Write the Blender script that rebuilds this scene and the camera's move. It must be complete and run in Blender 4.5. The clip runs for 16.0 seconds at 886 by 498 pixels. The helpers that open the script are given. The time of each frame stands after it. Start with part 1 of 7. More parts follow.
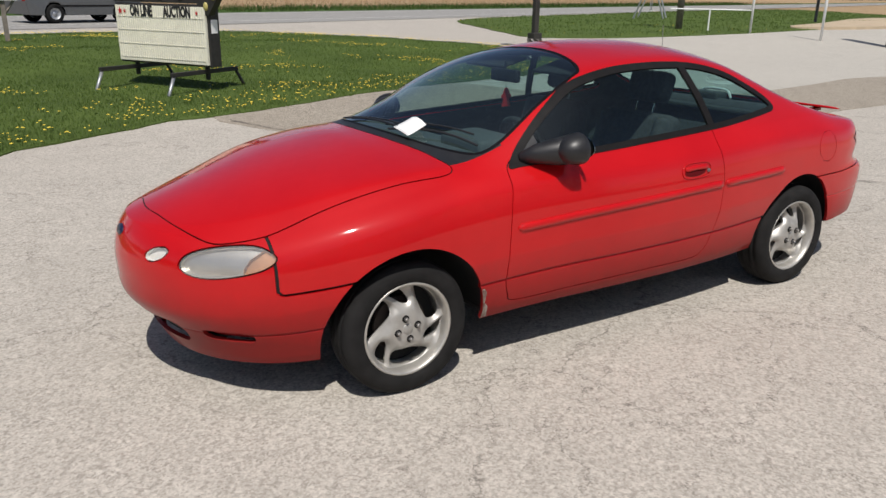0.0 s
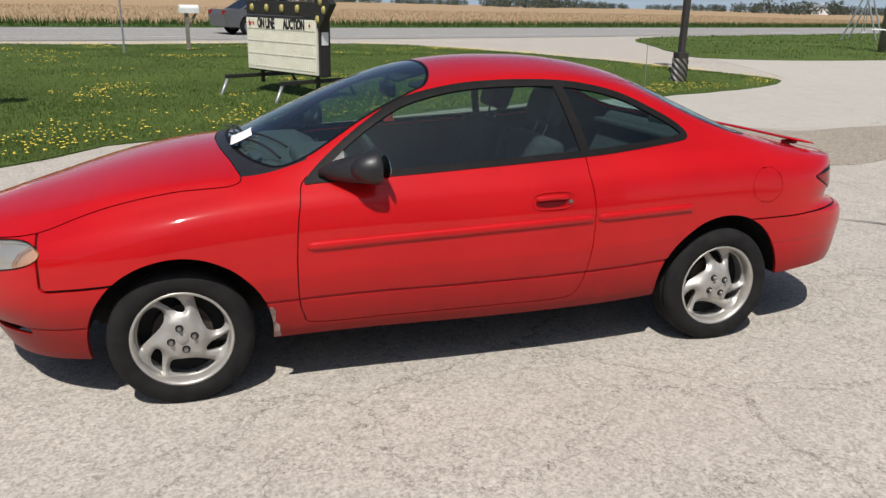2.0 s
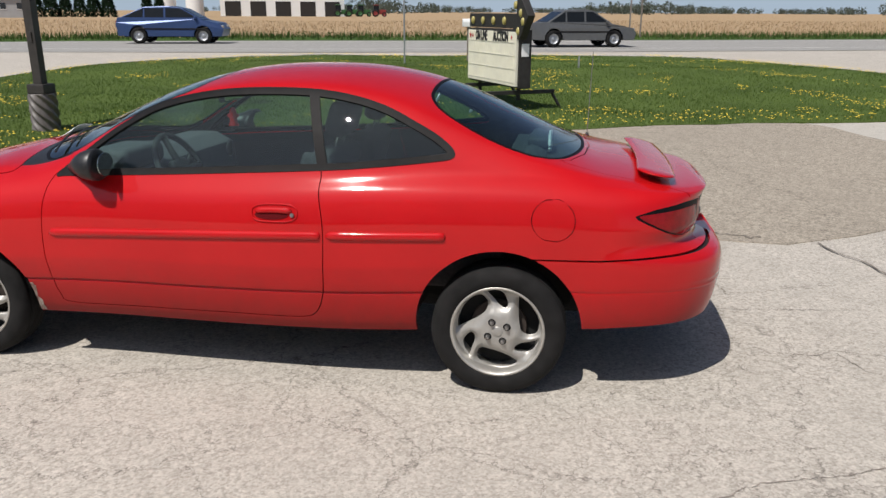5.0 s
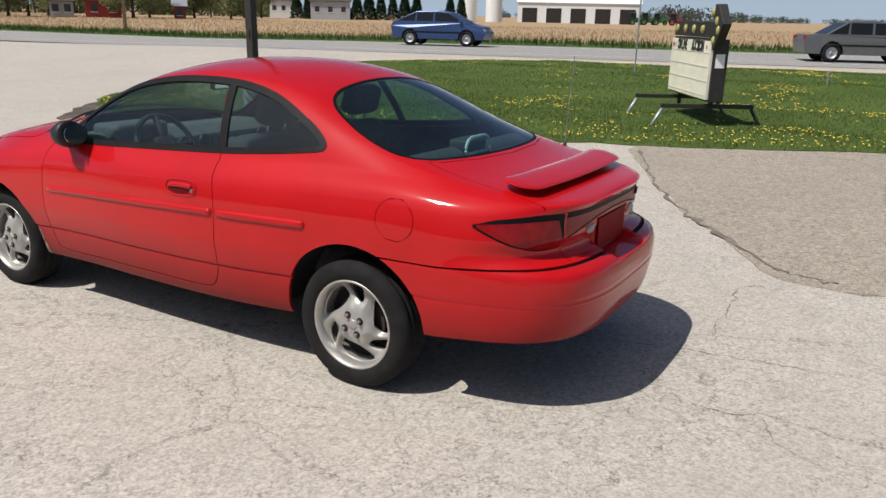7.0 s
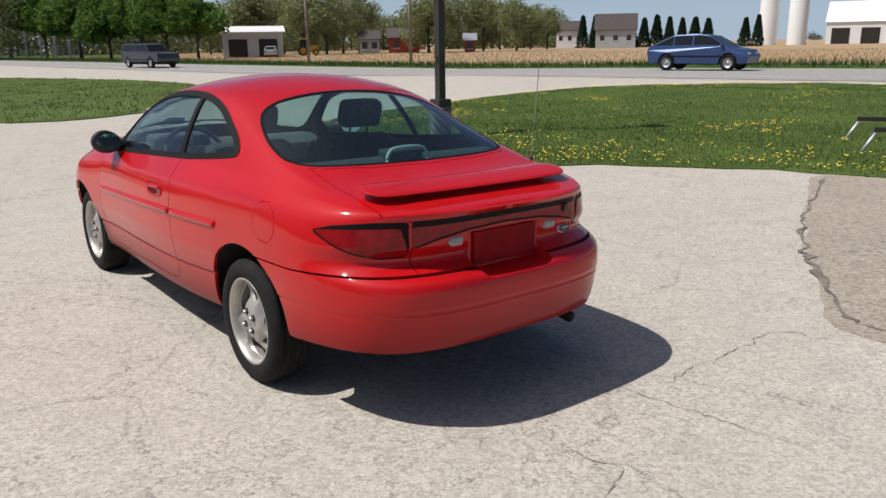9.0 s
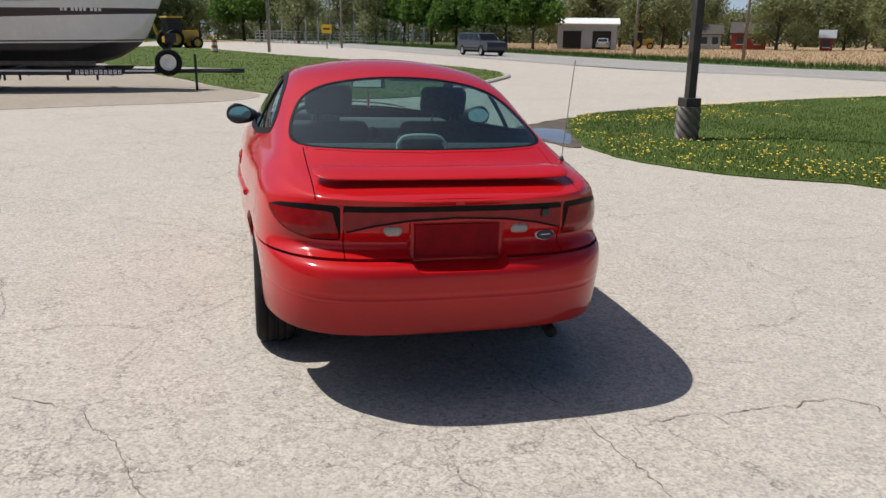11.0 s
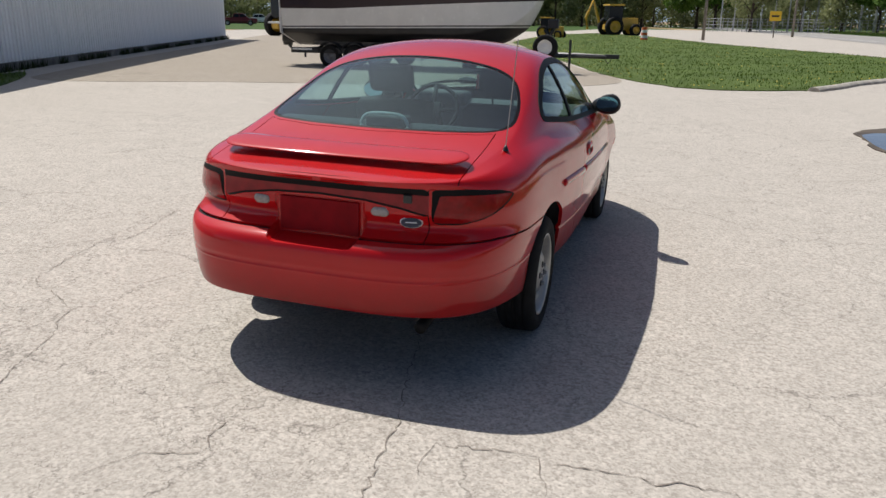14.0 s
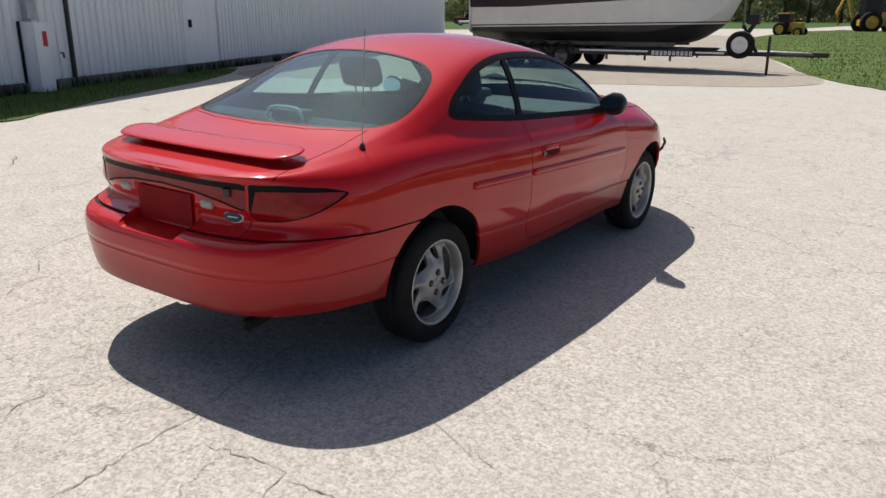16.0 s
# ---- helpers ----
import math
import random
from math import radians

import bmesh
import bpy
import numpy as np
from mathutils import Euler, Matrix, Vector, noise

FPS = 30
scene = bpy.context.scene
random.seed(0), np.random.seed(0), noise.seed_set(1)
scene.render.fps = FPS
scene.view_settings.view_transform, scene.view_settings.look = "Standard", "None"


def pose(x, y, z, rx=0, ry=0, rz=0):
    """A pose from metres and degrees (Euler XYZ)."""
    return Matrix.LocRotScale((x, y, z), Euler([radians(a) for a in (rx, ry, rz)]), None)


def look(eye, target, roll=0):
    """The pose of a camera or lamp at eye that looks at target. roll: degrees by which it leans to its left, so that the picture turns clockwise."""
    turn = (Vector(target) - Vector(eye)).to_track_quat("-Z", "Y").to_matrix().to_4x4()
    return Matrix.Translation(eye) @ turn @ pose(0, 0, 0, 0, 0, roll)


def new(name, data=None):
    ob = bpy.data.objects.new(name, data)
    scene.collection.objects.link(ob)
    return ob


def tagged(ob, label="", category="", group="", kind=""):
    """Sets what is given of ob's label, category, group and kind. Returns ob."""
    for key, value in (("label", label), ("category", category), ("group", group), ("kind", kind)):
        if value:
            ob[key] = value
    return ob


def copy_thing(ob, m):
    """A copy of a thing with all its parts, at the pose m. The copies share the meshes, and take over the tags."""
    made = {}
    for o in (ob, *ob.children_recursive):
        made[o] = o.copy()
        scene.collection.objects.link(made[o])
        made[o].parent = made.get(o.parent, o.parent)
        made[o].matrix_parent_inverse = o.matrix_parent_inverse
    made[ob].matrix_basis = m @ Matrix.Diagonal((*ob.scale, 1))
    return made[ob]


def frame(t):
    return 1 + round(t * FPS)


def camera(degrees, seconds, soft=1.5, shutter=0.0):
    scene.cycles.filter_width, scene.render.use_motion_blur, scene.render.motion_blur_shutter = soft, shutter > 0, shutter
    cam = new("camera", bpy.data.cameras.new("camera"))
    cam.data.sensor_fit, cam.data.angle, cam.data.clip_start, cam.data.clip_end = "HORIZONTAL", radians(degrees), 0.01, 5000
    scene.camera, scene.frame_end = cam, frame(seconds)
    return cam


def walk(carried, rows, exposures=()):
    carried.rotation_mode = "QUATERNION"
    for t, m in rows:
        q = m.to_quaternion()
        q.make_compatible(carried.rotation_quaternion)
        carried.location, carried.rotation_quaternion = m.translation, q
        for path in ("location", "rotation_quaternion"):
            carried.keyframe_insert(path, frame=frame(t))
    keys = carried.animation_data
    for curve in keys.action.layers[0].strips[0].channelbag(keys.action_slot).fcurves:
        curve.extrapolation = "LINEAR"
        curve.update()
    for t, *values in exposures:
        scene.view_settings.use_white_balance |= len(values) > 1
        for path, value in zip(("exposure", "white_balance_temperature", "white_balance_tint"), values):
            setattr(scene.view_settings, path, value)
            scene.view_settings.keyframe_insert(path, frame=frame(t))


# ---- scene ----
cam = camera(60.0, 16.0, soft=1.5)
PATH = [
    (0, (-2.612, -3.27, 1.541), (-1.614, -1.65, 0.925), -0.0),
    (0.5, (-2.266, -3.418, 1.513), (-1.33, -1.752, 0.922), 0.2),
    (1, (-1.925, -3.537, 1.515), (-1.104, -1.81, 0.929), 0.4),
    (1.5, (-1.54, -3.601, 1.526), (-0.849, -1.819, 0.94), 1.1),
    (2, (-1.062, -3.767, 1.517), (-0.508, -1.934, 0.938), 0.6),
    (2.5, (-0.682, -3.791, 1.502), (-0.256, -1.924, 0.926), 0.6),
    (3, (-0.215, -3.8, 1.503), (0.059, -1.899, 0.946), 0.6),
    (3.5, (0.224, -3.851, 1.526), (0.364, -1.929, 0.994), 0.6),
    (4, (0.653, -3.796, 1.518), (0.649, -1.87, 0.979), 1.1),
    (4.5, (1.094, -3.814, 1.5), (0.946, -1.896, 0.953), 0.1),
    (5, (1.517, -3.763, 1.502), (1.199, -1.867, 0.949), 0.0),
    (5.2, (1.673, -3.732, 1.513), (1.297, -1.848, 0.956), 0.3),
    (7.3, (3.308, -3.094, 1.471), (2.24, -1.491, 0.932), 0.9),
    (7.5, (3.425, -3.007, 1.453), (2.296, -1.447, 0.914), 0.5),
    (8, (3.737, -2.712, 1.454), (2.473, -1.267, 0.893), 0.6),
    (8.2, (3.866, -2.592, 1.437), (2.55, -1.185, 0.9), 0.5),
    (10.3, (4.786, -1.319, 1.419), (3.01, -0.546, 0.919), 0.9),
    (10.5, (4.805, -1.185, 1.428), (3.001, -0.487, 0.919), 1.5),
    (11, (4.941, -0.802, 1.42), (3.069, -0.313, 0.911), 1.7),
    (11.5, (5.021, -0.474, 1.434), (3.11, -0.162, 0.933), 2.3),
    (12, (4.994, -0.089, 1.436), (3.068, 0.081, 0.923), 2.2),
    (12.5, (5.036, 0.253, 1.438), (3.107, 0.257, 0.911), 2.0),
    (13, (4.946, 0.628, 1.428), (3.037, 0.408, 0.874), 1.5),
    (13.5, (4.859, 0.954, 1.44), (2.981, 0.599, 0.849), 2.1),
    (14, (4.781, 1.369, 1.443), (2.952, 0.794, 0.872), 2.0),
    (14.5, (4.608, 1.672, 1.438), (2.825, 0.98, 0.854), 2.0),
    (15, (4.424, 2.06, 1.432), (2.7, 1.235, 0.842), 0.9),
    (15.5, (4.243, 2.375, 1.446), (2.594, 1.406, 0.861), 0.6),
    (16, (3.94, 2.656, 1.447), (2.367, 1.569, 0.859), 1.2),
]
# The lot falls about a degree towards the road: the car and the path are given in the car's own frame.
TILT = Matrix(((0.99997, 0.00008, -0.00821, 0), (0.00008, 0.99982, 0.01889, 0), (0.00821, -0.01889, 0.99979, 0), (0, 0, 0, 1)))
walk(cam, [(t, TILT @ look(eye, target, roll)) for t, eye, target, roll in PATH], [(0, -0.16), (3, -0.03), (5, -0.04), (8, 0.0), (11, 0.02), (13, 0.06), (14.5, 0.09), (16, 0.22)])

# ---- light ----
SUN_DIR = (TILT.to_3x3() @ Vector((-0.267, -0.565, 1.0))).normalized()
world = bpy.data.worlds.new("sky")
scene.world = world
world.use_nodes = True
wn = world.node_tree.nodes
sky = wn.new("ShaderNodeTexSky")
sky.sky_type = "NISHITA"
sky.sun_disc = False
sky.sun_elevation = math.asin(SUN_DIR.z)
sky.sun_rotation = math.atan2(SUN_DIR.x, SUN_DIR.y)
sky.air_density, sky.dust_density, sky.ozone_density = 1.0, 0.7, 0.7
sky.altitude = 2200
tint = wn.new("ShaderNodeMix")
tint.data_type, tint.blend_type = "RGBA", "MULTIPLY"
tint.inputs[0].default_value = 1.0
tint.inputs[7].default_value = (0.95, 0.96, 1.05, 1)
world.node_tree.links.new(sky.outputs[0], tint.inputs[6])
# pale blue haze low over the flat land
where = wn.new("ShaderNodeTexCoord")
height = wn.new("ShaderNodeSeparateXYZ")
world.node_tree.links.new(where.outputs["Generated"], height.inputs[0])
low = wn.new("ShaderNodeMapRange")
low.interpolation_type = "SMOOTHSTEP"
low.inputs["From Min"].default_value, low.inputs["From Max"].default_value = -0.02, 0.22
low.inputs["To Min"].default_value, low.inputs["To Max"].default_value = 0.9, 0.0
world.node_tree.links.new(height.outputs[2], low.inputs["Value"])
haze = wn.new("ShaderNodeMix")
haze.data_type = "RGBA"
haze.inputs[7].default_value = (6.2, 7.9, 10.0, 1)
world.node_tree.links.new(low.outputs[0], haze.inputs[0])
world.node_tree.links.new(tint.outputs[2], haze.inputs[6])
# the sky is whiter and brighter round the sun
unit = wn.new("ShaderNodeVectorMath")
unit.operation = "NORMALIZE"
world.node_tree.links.new(where.outputs["Generated"], unit.inputs[0])
near_sun = wn.new("ShaderNodeVectorMath")
near_sun.operation = "DOT_PRODUCT"
near_sun.inputs[1].default_value = SUN_DIR
world.node_tree.links.new(unit.outputs[0], near_sun.inputs[0])
ring = wn.new("ShaderNodeMapRange")
ring.interpolation_type = "SMOOTHSTEP"
ring.inputs["From Min"].default_value, ring.inputs["From Max"].default_value = 0.52, 1.0
world.node_tree.links.new(near_sun.outputs["Value"], ring.inputs["Value"])
glare = wn.new("ShaderNodeMix")
glare.data_type, glare.blend_type = "RGBA", "ADD"
glare.inputs[7].default_value = (6.0, 6.0, 6.2, 1)
world.node_tree.links.new(ring.outputs[0], glare.inputs[0])
world.node_tree.links.new(haze.outputs[2], glare.inputs[6])
world.node_tree.links.new(glare.outputs[2], wn["Background"].inputs[0])
wn["Background"].inputs[1].default_value = 0.062
sun = new("sun", bpy.data.lights.new("sun", "SUN"))
sun.data.energy, sun.data.angle, sun.data.color = 4.65, radians(0.53), (1.0, 0.955, 0.90)
sun.matrix_world = look(SUN_DIR * 50, (0, 0, 0))

# ---- materials ----
class Nodes:
    """A node material under construction."""

    def __init__(self, name):
        self.m = bpy.data.materials.new(name)
        self.m.use_nodes = True
        self.t = self.m.node_tree
        self.b = self.t.nodes["Principled BSDF"]

    def add(self, kind, **sets):
        n = self.t.nodes.new(kind)
        for k, v in sets.items():
            if k in n.inputs:
                n.inputs[k].default_value = v
        return n

    def link(self, a, b):
        self.t.links.new(a, b)

    def coords(self, scale=1.0, object_space=True):
        c = self.add("ShaderNodeTexCoord")
        mp = self.add("ShaderNodeMapping")
        mp.inputs["Scale"].default_value = (scale,) * 3 if isinstance(scale, (int, float)) else scale
        self.link(c.outputs["Object"], mp.inputs[0])
        return mp.outputs[0]

    def noise(self, at, scale, detail=4.0, rough=0.6):
        n = self.add("ShaderNodeTexNoise", Scale=scale, Detail=detail, Roughness=rough)
        self.link(at, n.inputs["Vector"])
        return n.outputs["Fac"]

    def ramp(self, fac, *stops):
        r = self.add("ShaderNodeValToRGB")
        els = r.color_ramp.elements
        while len(els) < len(stops):
            els.new(0.5)
        for e, (p, c) in zip(els, stops):
            e.position = p
            e.color = (*c, 1) if len(c) == 3 else c
        self.link(fac, r.inputs[0])
        return r.outputs[0]

    def mix(self, fac, a, b, how="MIX"):
        n = self.t.nodes.new("ShaderNodeMix")
        n.data_type, n.blend_type = "RGBA", how
        for v, s in ((fac, n.inputs[0]), (a, n.inputs[6]), (b, n.inputs[7])):
            if isinstance(v, (int, float)):
                s.default_value = v
            elif isinstance(v, tuple):
                s.default_value = (*v, 1)
            else:
                self.link(v, s)
        return n.outputs[2]

    def maths(self, op, a, b=0.0):
        n = self.t.nodes.new("ShaderNodeMath")
        n.operation = op
        for v, s in zip((a, b), n.inputs):
            if isinstance(v, (int, float)):
                s.default_value = v
            else:
                self.link(v, s)
        return n.outputs[0]

    def color(self, c):
        if isinstance(c, tuple):
            self.b.inputs["Base Color"].default_value = (*c, 1)
        else:
            self.link(c, self.b.inputs["Base Color"])

    def set(self, **kw):
        for k, v in kw.items():
            s = self.b.inputs[k.replace("_", " ")]
            if isinstance(v, (int, float)):
                s.default_value = v
            elif isinstance(v, tuple):
                s.default_value = v
            else:
                self.link(v, s)
        return self

    def bump(self, height, strength, distance):
        n = self.add("ShaderNodeBump", Strength=strength, Distance=distance)
        self.link(height, n.inputs["Height"])
        self.link(n.outputs[0], self.b.inputs["Normal"])


def plain(name, col, rough=0.5, metal=0.0, vary=0.12, scale=8.0, bump=0.0, spec=0.5):
    """A painted or moulded surface with a little grain and wear."""
    n = Nodes(name)
    at = n.coords()
    f = n.noise(at, scale, 5)
    lo = tuple(c * (1 - vary) for c in col)
    hi = tuple(min(1, c * (1 + vary)) for c in col)
    n.color(n.ramp(f, (0.3, lo), (0.7, hi)))
    n.set(Metallic=metal, Specular_IOR_Level=spec, Roughness=n.maths("ADD", n.maths("MULTIPLY", n.noise(at, scale * 4), 0.15), rough - 0.07))
    if bump:
        n.bump(n.noise(at, scale * 12, 3), bump, 0.002)
    return n.m


def glass_material(name, tint, rough=0.01, base=0.06, dust_shade=0.028, veil=(0.46, 0.58, 0.56), haze=0.0):
    """Thin tinted glass: it lets light through and mirrors more at a slant."""
    n = Nodes(name)
    clear = n.add("ShaderNodeBsdfTransparent", Color=(*tint, 1))
    gloss = n.add("ShaderNodeBsdfGlossy", Roughness=rough)
    gloss.inputs["Color"].default_value = (1, 1, 1, 1)
    slant = n.add("ShaderNodeLayerWeight", Blend=0.5)
    fres = n.maths("ADD", n.maths("MULTIPLY", n.maths("POWER", slant.outputs["Facing"], 5.0), 0.85), base)
    film = n.add("ShaderNodeBsdfDiffuse")
    film.inputs["Color"].default_value = (*veil, 1)
    dusty = n.add("ShaderNodeMixShader")
    smear = n.noise(n.coords(), 5.0, 5, 0.6)
    n.link(n.maths("MULTIPLY", smear, dust_shade), dusty.inputs[0])
    n.link(clear.outputs[0], dusty.inputs[1])
    n.link(film.outputs[0], dusty.inputs[2])
    # a fine film on the pane that scatters the sun widely
    bloom = n.add("ShaderNodeBsdfGlossy", Roughness=0.52)
    bloom.inputs["Color"].default_value = (0.72, 0.98, 0.96, 1)
    hazy = n.add("ShaderNodeMixShader")
    n.link(n.maths("MULTIPLY", n.maths("ADD", n.noise(n.coords(), 2.2, 3), 0.5), haze), hazy.inputs[0])
    n.link(dusty.outputs[0], hazy.inputs[1])
    n.link(bloom.outputs[0], hazy.inputs[2])
    mixed = n.add("ShaderNodeMixShader")
    n.link(fres, mixed.inputs[0])
    n.link(hazy.outputs[0], mixed.inputs[1])
    n.link(gloss.outputs[0], mixed.inputs[2])
    n.link(mixed.outputs[0], n.t.nodes["Material Output"].inputs[0])
    return n.m


def paint_material():
    n = Nodes("red_car_paint")
    at = n.coords()
    f = n.noise(at, 2.2, 4)
    fade = n.ramp(f, (0.3, (0.45, 0.0045, 0.007)), (0.75, (0.52, 0.007, 0.009)))
    # road dust low on the doors and sills, with the sill's shade painted in
    sep = n.add("ShaderNodeSeparateXYZ")
    n.link(at, sep.inputs[0])
    dirt = n.noise(at, 14.0, 6, 0.7)
    low = n.add("ShaderNodeMapRange")
    low.inputs["From Min"].default_value, low.inputs["From Max"].default_value = 0.50, 0.27
    n.link(n.maths("ADD", sep.outputs[2], n.maths("MULTIPLY", n.maths("SUBTRACT", dirt, 0.5), 0.12)), low.inputs["Value"])
    low.clamp = True
    dust_shade = n.maths("MULTIPLY", low.outputs[0], 0.72)
    n.color(n.mix(dust_shade, fade, (0.10, 0.020, 0.017)))
    n.set(Roughness=n.maths("ADD", n.maths("MULTIPLY", dirt, 0.12), 0.38), Coat_Weight=n.maths("SUBTRACT", 1.0, n.maths("MULTIPLY", dust_shade, 1.0)), Coat_Roughness=n.maths("ADD", 0.04, n.maths("MULTIPLY", dirt, 0.08)), Coat_IOR=1.42, Specular_IOR_Level=0.06)
    return n.m


M_PAINT = paint_material()
M_GLASS = glass_material("tinted_car_glass", (0.56, 0.70, 0.69), 0.01, 0.13, 0.03)
M_SIDEGLASS = glass_material("tinted_side_glass", (0.64, 0.79, 0.77), 0.01, 0.055, 0.012, haze=0.002)
M_REARGLASS = glass_material("dusty_rear_glass", (0.58, 0.79, 0.78), 0.02, 0.07, 0.02, haze=0.008)
M_BLACK = plain("black_plastic", (0.018, 0.018, 0.019), 0.42, vary=0.25, scale=20)
M_TRIM = plain("weathered_black_trim", (0.013, 0.012, 0.012), 0.55, vary=0.25, scale=15, spec=0.12)
M_EDGE = plain("black_lamp_edge", (0.006, 0.005, 0.006), 0.5, vary=0.2, spec=0.12)
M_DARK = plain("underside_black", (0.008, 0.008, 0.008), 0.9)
M_CABIN = plain("dark_grey_cabin", (0.040, 0.042, 0.042), 0.75, vary=0.25, scale=25, bump=0.3)
M_CLOTH = plain("grey_seat_cloth", (0.055, 0.055, 0.058), 0.95, vary=0.3, scale=60, bump=0.5)
M_DASH = plain("grey_dashboard", (0.13, 0.133, 0.133), 0.7, vary=0.2, scale=40, bump=0.4)
M_TYRE = plain("tyre_rubber", (0.0125, 0.012, 0.0118), 0.85, vary=0.4, scale=14, bump=0.4, spec=0.25)
M_ALLOY = plain("silver_painted_alloy", (0.38, 0.367, 0.342), 0.40, 0.35, vary=0.12, scale=18)
M_RIM = plain("machined_rim", (0.50, 0.48, 0.44), 0.40, 0.6, vary=0.12, scale=18)
M_STEEL = plain("dull_steel", (0.32, 0.31, 0.30), 0.45, 0.9)
M_RUST = plain("rusty_disc", (0.05, 0.038, 0.032), 0.75, 0.3, vary=0.4)
M_CHROME = plain("chrome", (0.8, 0.8, 0.8), 0.12, 1.0, vary=0.04)
M_PAPER = plain("white_paper", (0.82, 0.82, 0.80), 0.8, vary=0.03)
M_LENSRED = plain("red_tail_lens", (0.24, 0.004, 0.006), 0.14, vary=0.2, scale=30, spec=0.3)
M_GARNISH = plain("dark_red_garnish", (0.24, 0.006, 0.010), 0.30, vary=0.2, scale=20, spec=0.35)
M_LENSCLEAR = plain("cloudy_headlamp_lens", (0.52, 0.49, 0.44), 0.22, 0.25, vary=0.25, scale=9)
M_COVER = glass_material("cloudy_lamp_cover", (0.93, 0.92, 0.89), 0.06, 0.07, 0.26, (0.74, 0.72, 0.68))
n = Nodes("fluted_reflector")
wave = n.add("ShaderNodeTexWave", Scale=26.0, Distortion=0.3)
n.link(n.coords(), wave.inputs["Vector"])
n.color(n.ramp(n.noise(n.coords(), 7.0), (0.3, (0.55, 0.54, 0.51)), (0.7, (0.78, 0.76, 0.72))))
n.set(Metallic=0.8, Roughness=0.3)
n.bump(wave.outputs["Fac"], 0.10, 0.002)
M_REFLECTOR = n.m
M_AMBER = plain("faded_amber_lens", (0.56, 0.27, 0.12), 0.35, 0.1, vary=0.25, scale=12)
M_REVERSE = plain("clear_reverse_lens", (0.36, 0.32, 0.29), 0.2, vary=0.2, scale=60)
M_RED = plain("red_plastic", (0.55, 0.02, 0.02), 0.5)
M_MIRROR = plain("mirror_glass", (0.62, 0.70, 0.67), 0.03, 1.0, vary=0.02)
M_BADGE = plain("badge_navy", (0.008, 0.014, 0.045), 0.35)
M_WHITE = plain("white_paint", (0.78, 0.78, 0.76), 0.45, vary=0.06, scale=4)

# ---- mesh tools ----
def mesh_of(name, verts, faces, smooth=False):
    me = bpy.data.meshes.new(name)
    me.from_pydata([tuple(map(float, v)) for v in verts], [], [tuple(map(int, f)) for f in faces])
    if smooth:
        me.shade_smooth()
    return me


def link_part(name, me, material, parent=None, label="", at=None):
    ob = new(name, me)
    if material is not None:
        me.materials.append(material)
    if at is not None:
        ob.matrix_basis = at
    if parent is not None:
        ob.parent = parent
    if label:
        ob["label"] = label
    return ob


def part(name, bm, material, parent=None, label="", smooth=False, at=None):
    """Links a bmesh as one mesh object under a thing or a part."""
    me = bpy.data.meshes.new(name)
    bm.to_mesh(me)
    bm.free()
    if smooth:
        me.shade_smooth()
    return link_part(name, me, material, parent, label, at)


def empty(name, m, label, category, group="", kind=""):
    ob = new(name)
    ob.empty_display_size = 0.1
    ob.matrix_basis = m
    return tagged(ob, label, category, group, kind)


def bm_box(size, at=(0, 0, 0), bevel=0.0, bm=None, turn=None, segments=2):
    made = bmesh.new()
    bmesh.ops.create_cube(made, size=1.0, matrix=Matrix.Diagonal((*size, 1)))
    if bevel:
        bmesh.ops.bevel(made, geom=made.edges[:], offset=bevel, segments=segments, affect="EDGES", profile=0.6)
    bmesh.ops.transform(made, matrix=Matrix.Translation(at) @ (turn or Matrix()), verts=made.verts)
    return merge(bm, made)


def merge(bm, made):
    if bm is None:
        return made
    me = bpy.data.meshes.new("tmp")
    made.to_mesh(me)
    made.free()
    bm.from_mesh(me)
    bpy.data.meshes.remove(me)
    return bm


def bm_lathe(profile, steps=48, axis="Y", bm=None, arc=360.0, start=0.0):
    """Turns (radius, along) pairs round an axis."""
    made = bmesh.new()
    rows = []
    full = arc >= 359.9
    for k in range(steps if full else steps + 1):
        a = radians(start + arc * k / steps)
        row = []
        for r, h in profile:
            c, s = r * math.cos(a), r * math.sin(a)
            row.append(made.verts.new({"Y": (c, h, s), "Z": (c, s, h), "X": (h, c, s)}[axis]))
        rows.append(row)
    for k in range(len(rows) if full else len(rows) - 1):
        p, q = rows[k], rows[(k + 1) % len(rows)]
        for j in range(len(profile) - 1):
            made.faces.new((p[j], p[j + 1], q[j + 1], q[j]))
    bmesh.ops.remove_doubles(made, verts=made.verts, dist=1e-6)
    bmesh.ops.recalc_face_normals(made, faces=made.faces)
    return merge(bm, made)


def bm_tube(points, radius, steps=8, bm=None, closed=False, radii=None):
    """A round bar along points."""
    made = bmesh.new()
    pts = [Vector(p) for p in points]
    rows = []
    n = len(pts)
    for k, p in enumerate(pts):
        a = pts[(k - 1) % n] if closed or k else p
        b = pts[(k + 1) % n] if closed or k < n - 1 else p
        d = (b - a).normalized()
        side = d.cross(Vector((0, 0, 1)))
        if side.length < 0.05:
            side = d.cross(Vector((0, 1, 0)))
        side.normalize()
        up = side.cross(d)
        r = radii[k] if radii else radius
        rows.append([made.verts.new(p + (side * math.cos(q) + up * math.sin(q)) * r) for q in (2 * math.pi * j / steps for j in range(steps))])
    for k in range(n if closed else n - 1):
        p, q = rows[k], rows[(k + 1) % n]
        for j in range(steps):
            made.faces.new((p[j], p[(j + 1) % steps], q[(j + 1) % steps], q[j]))
    if not closed:
        made.faces.new(rows[0][::-1])
        made.faces.new(rows[-1])
    bmesh.ops.recalc_face_normals(made, faces=made.faces)
    return merge(bm, made)


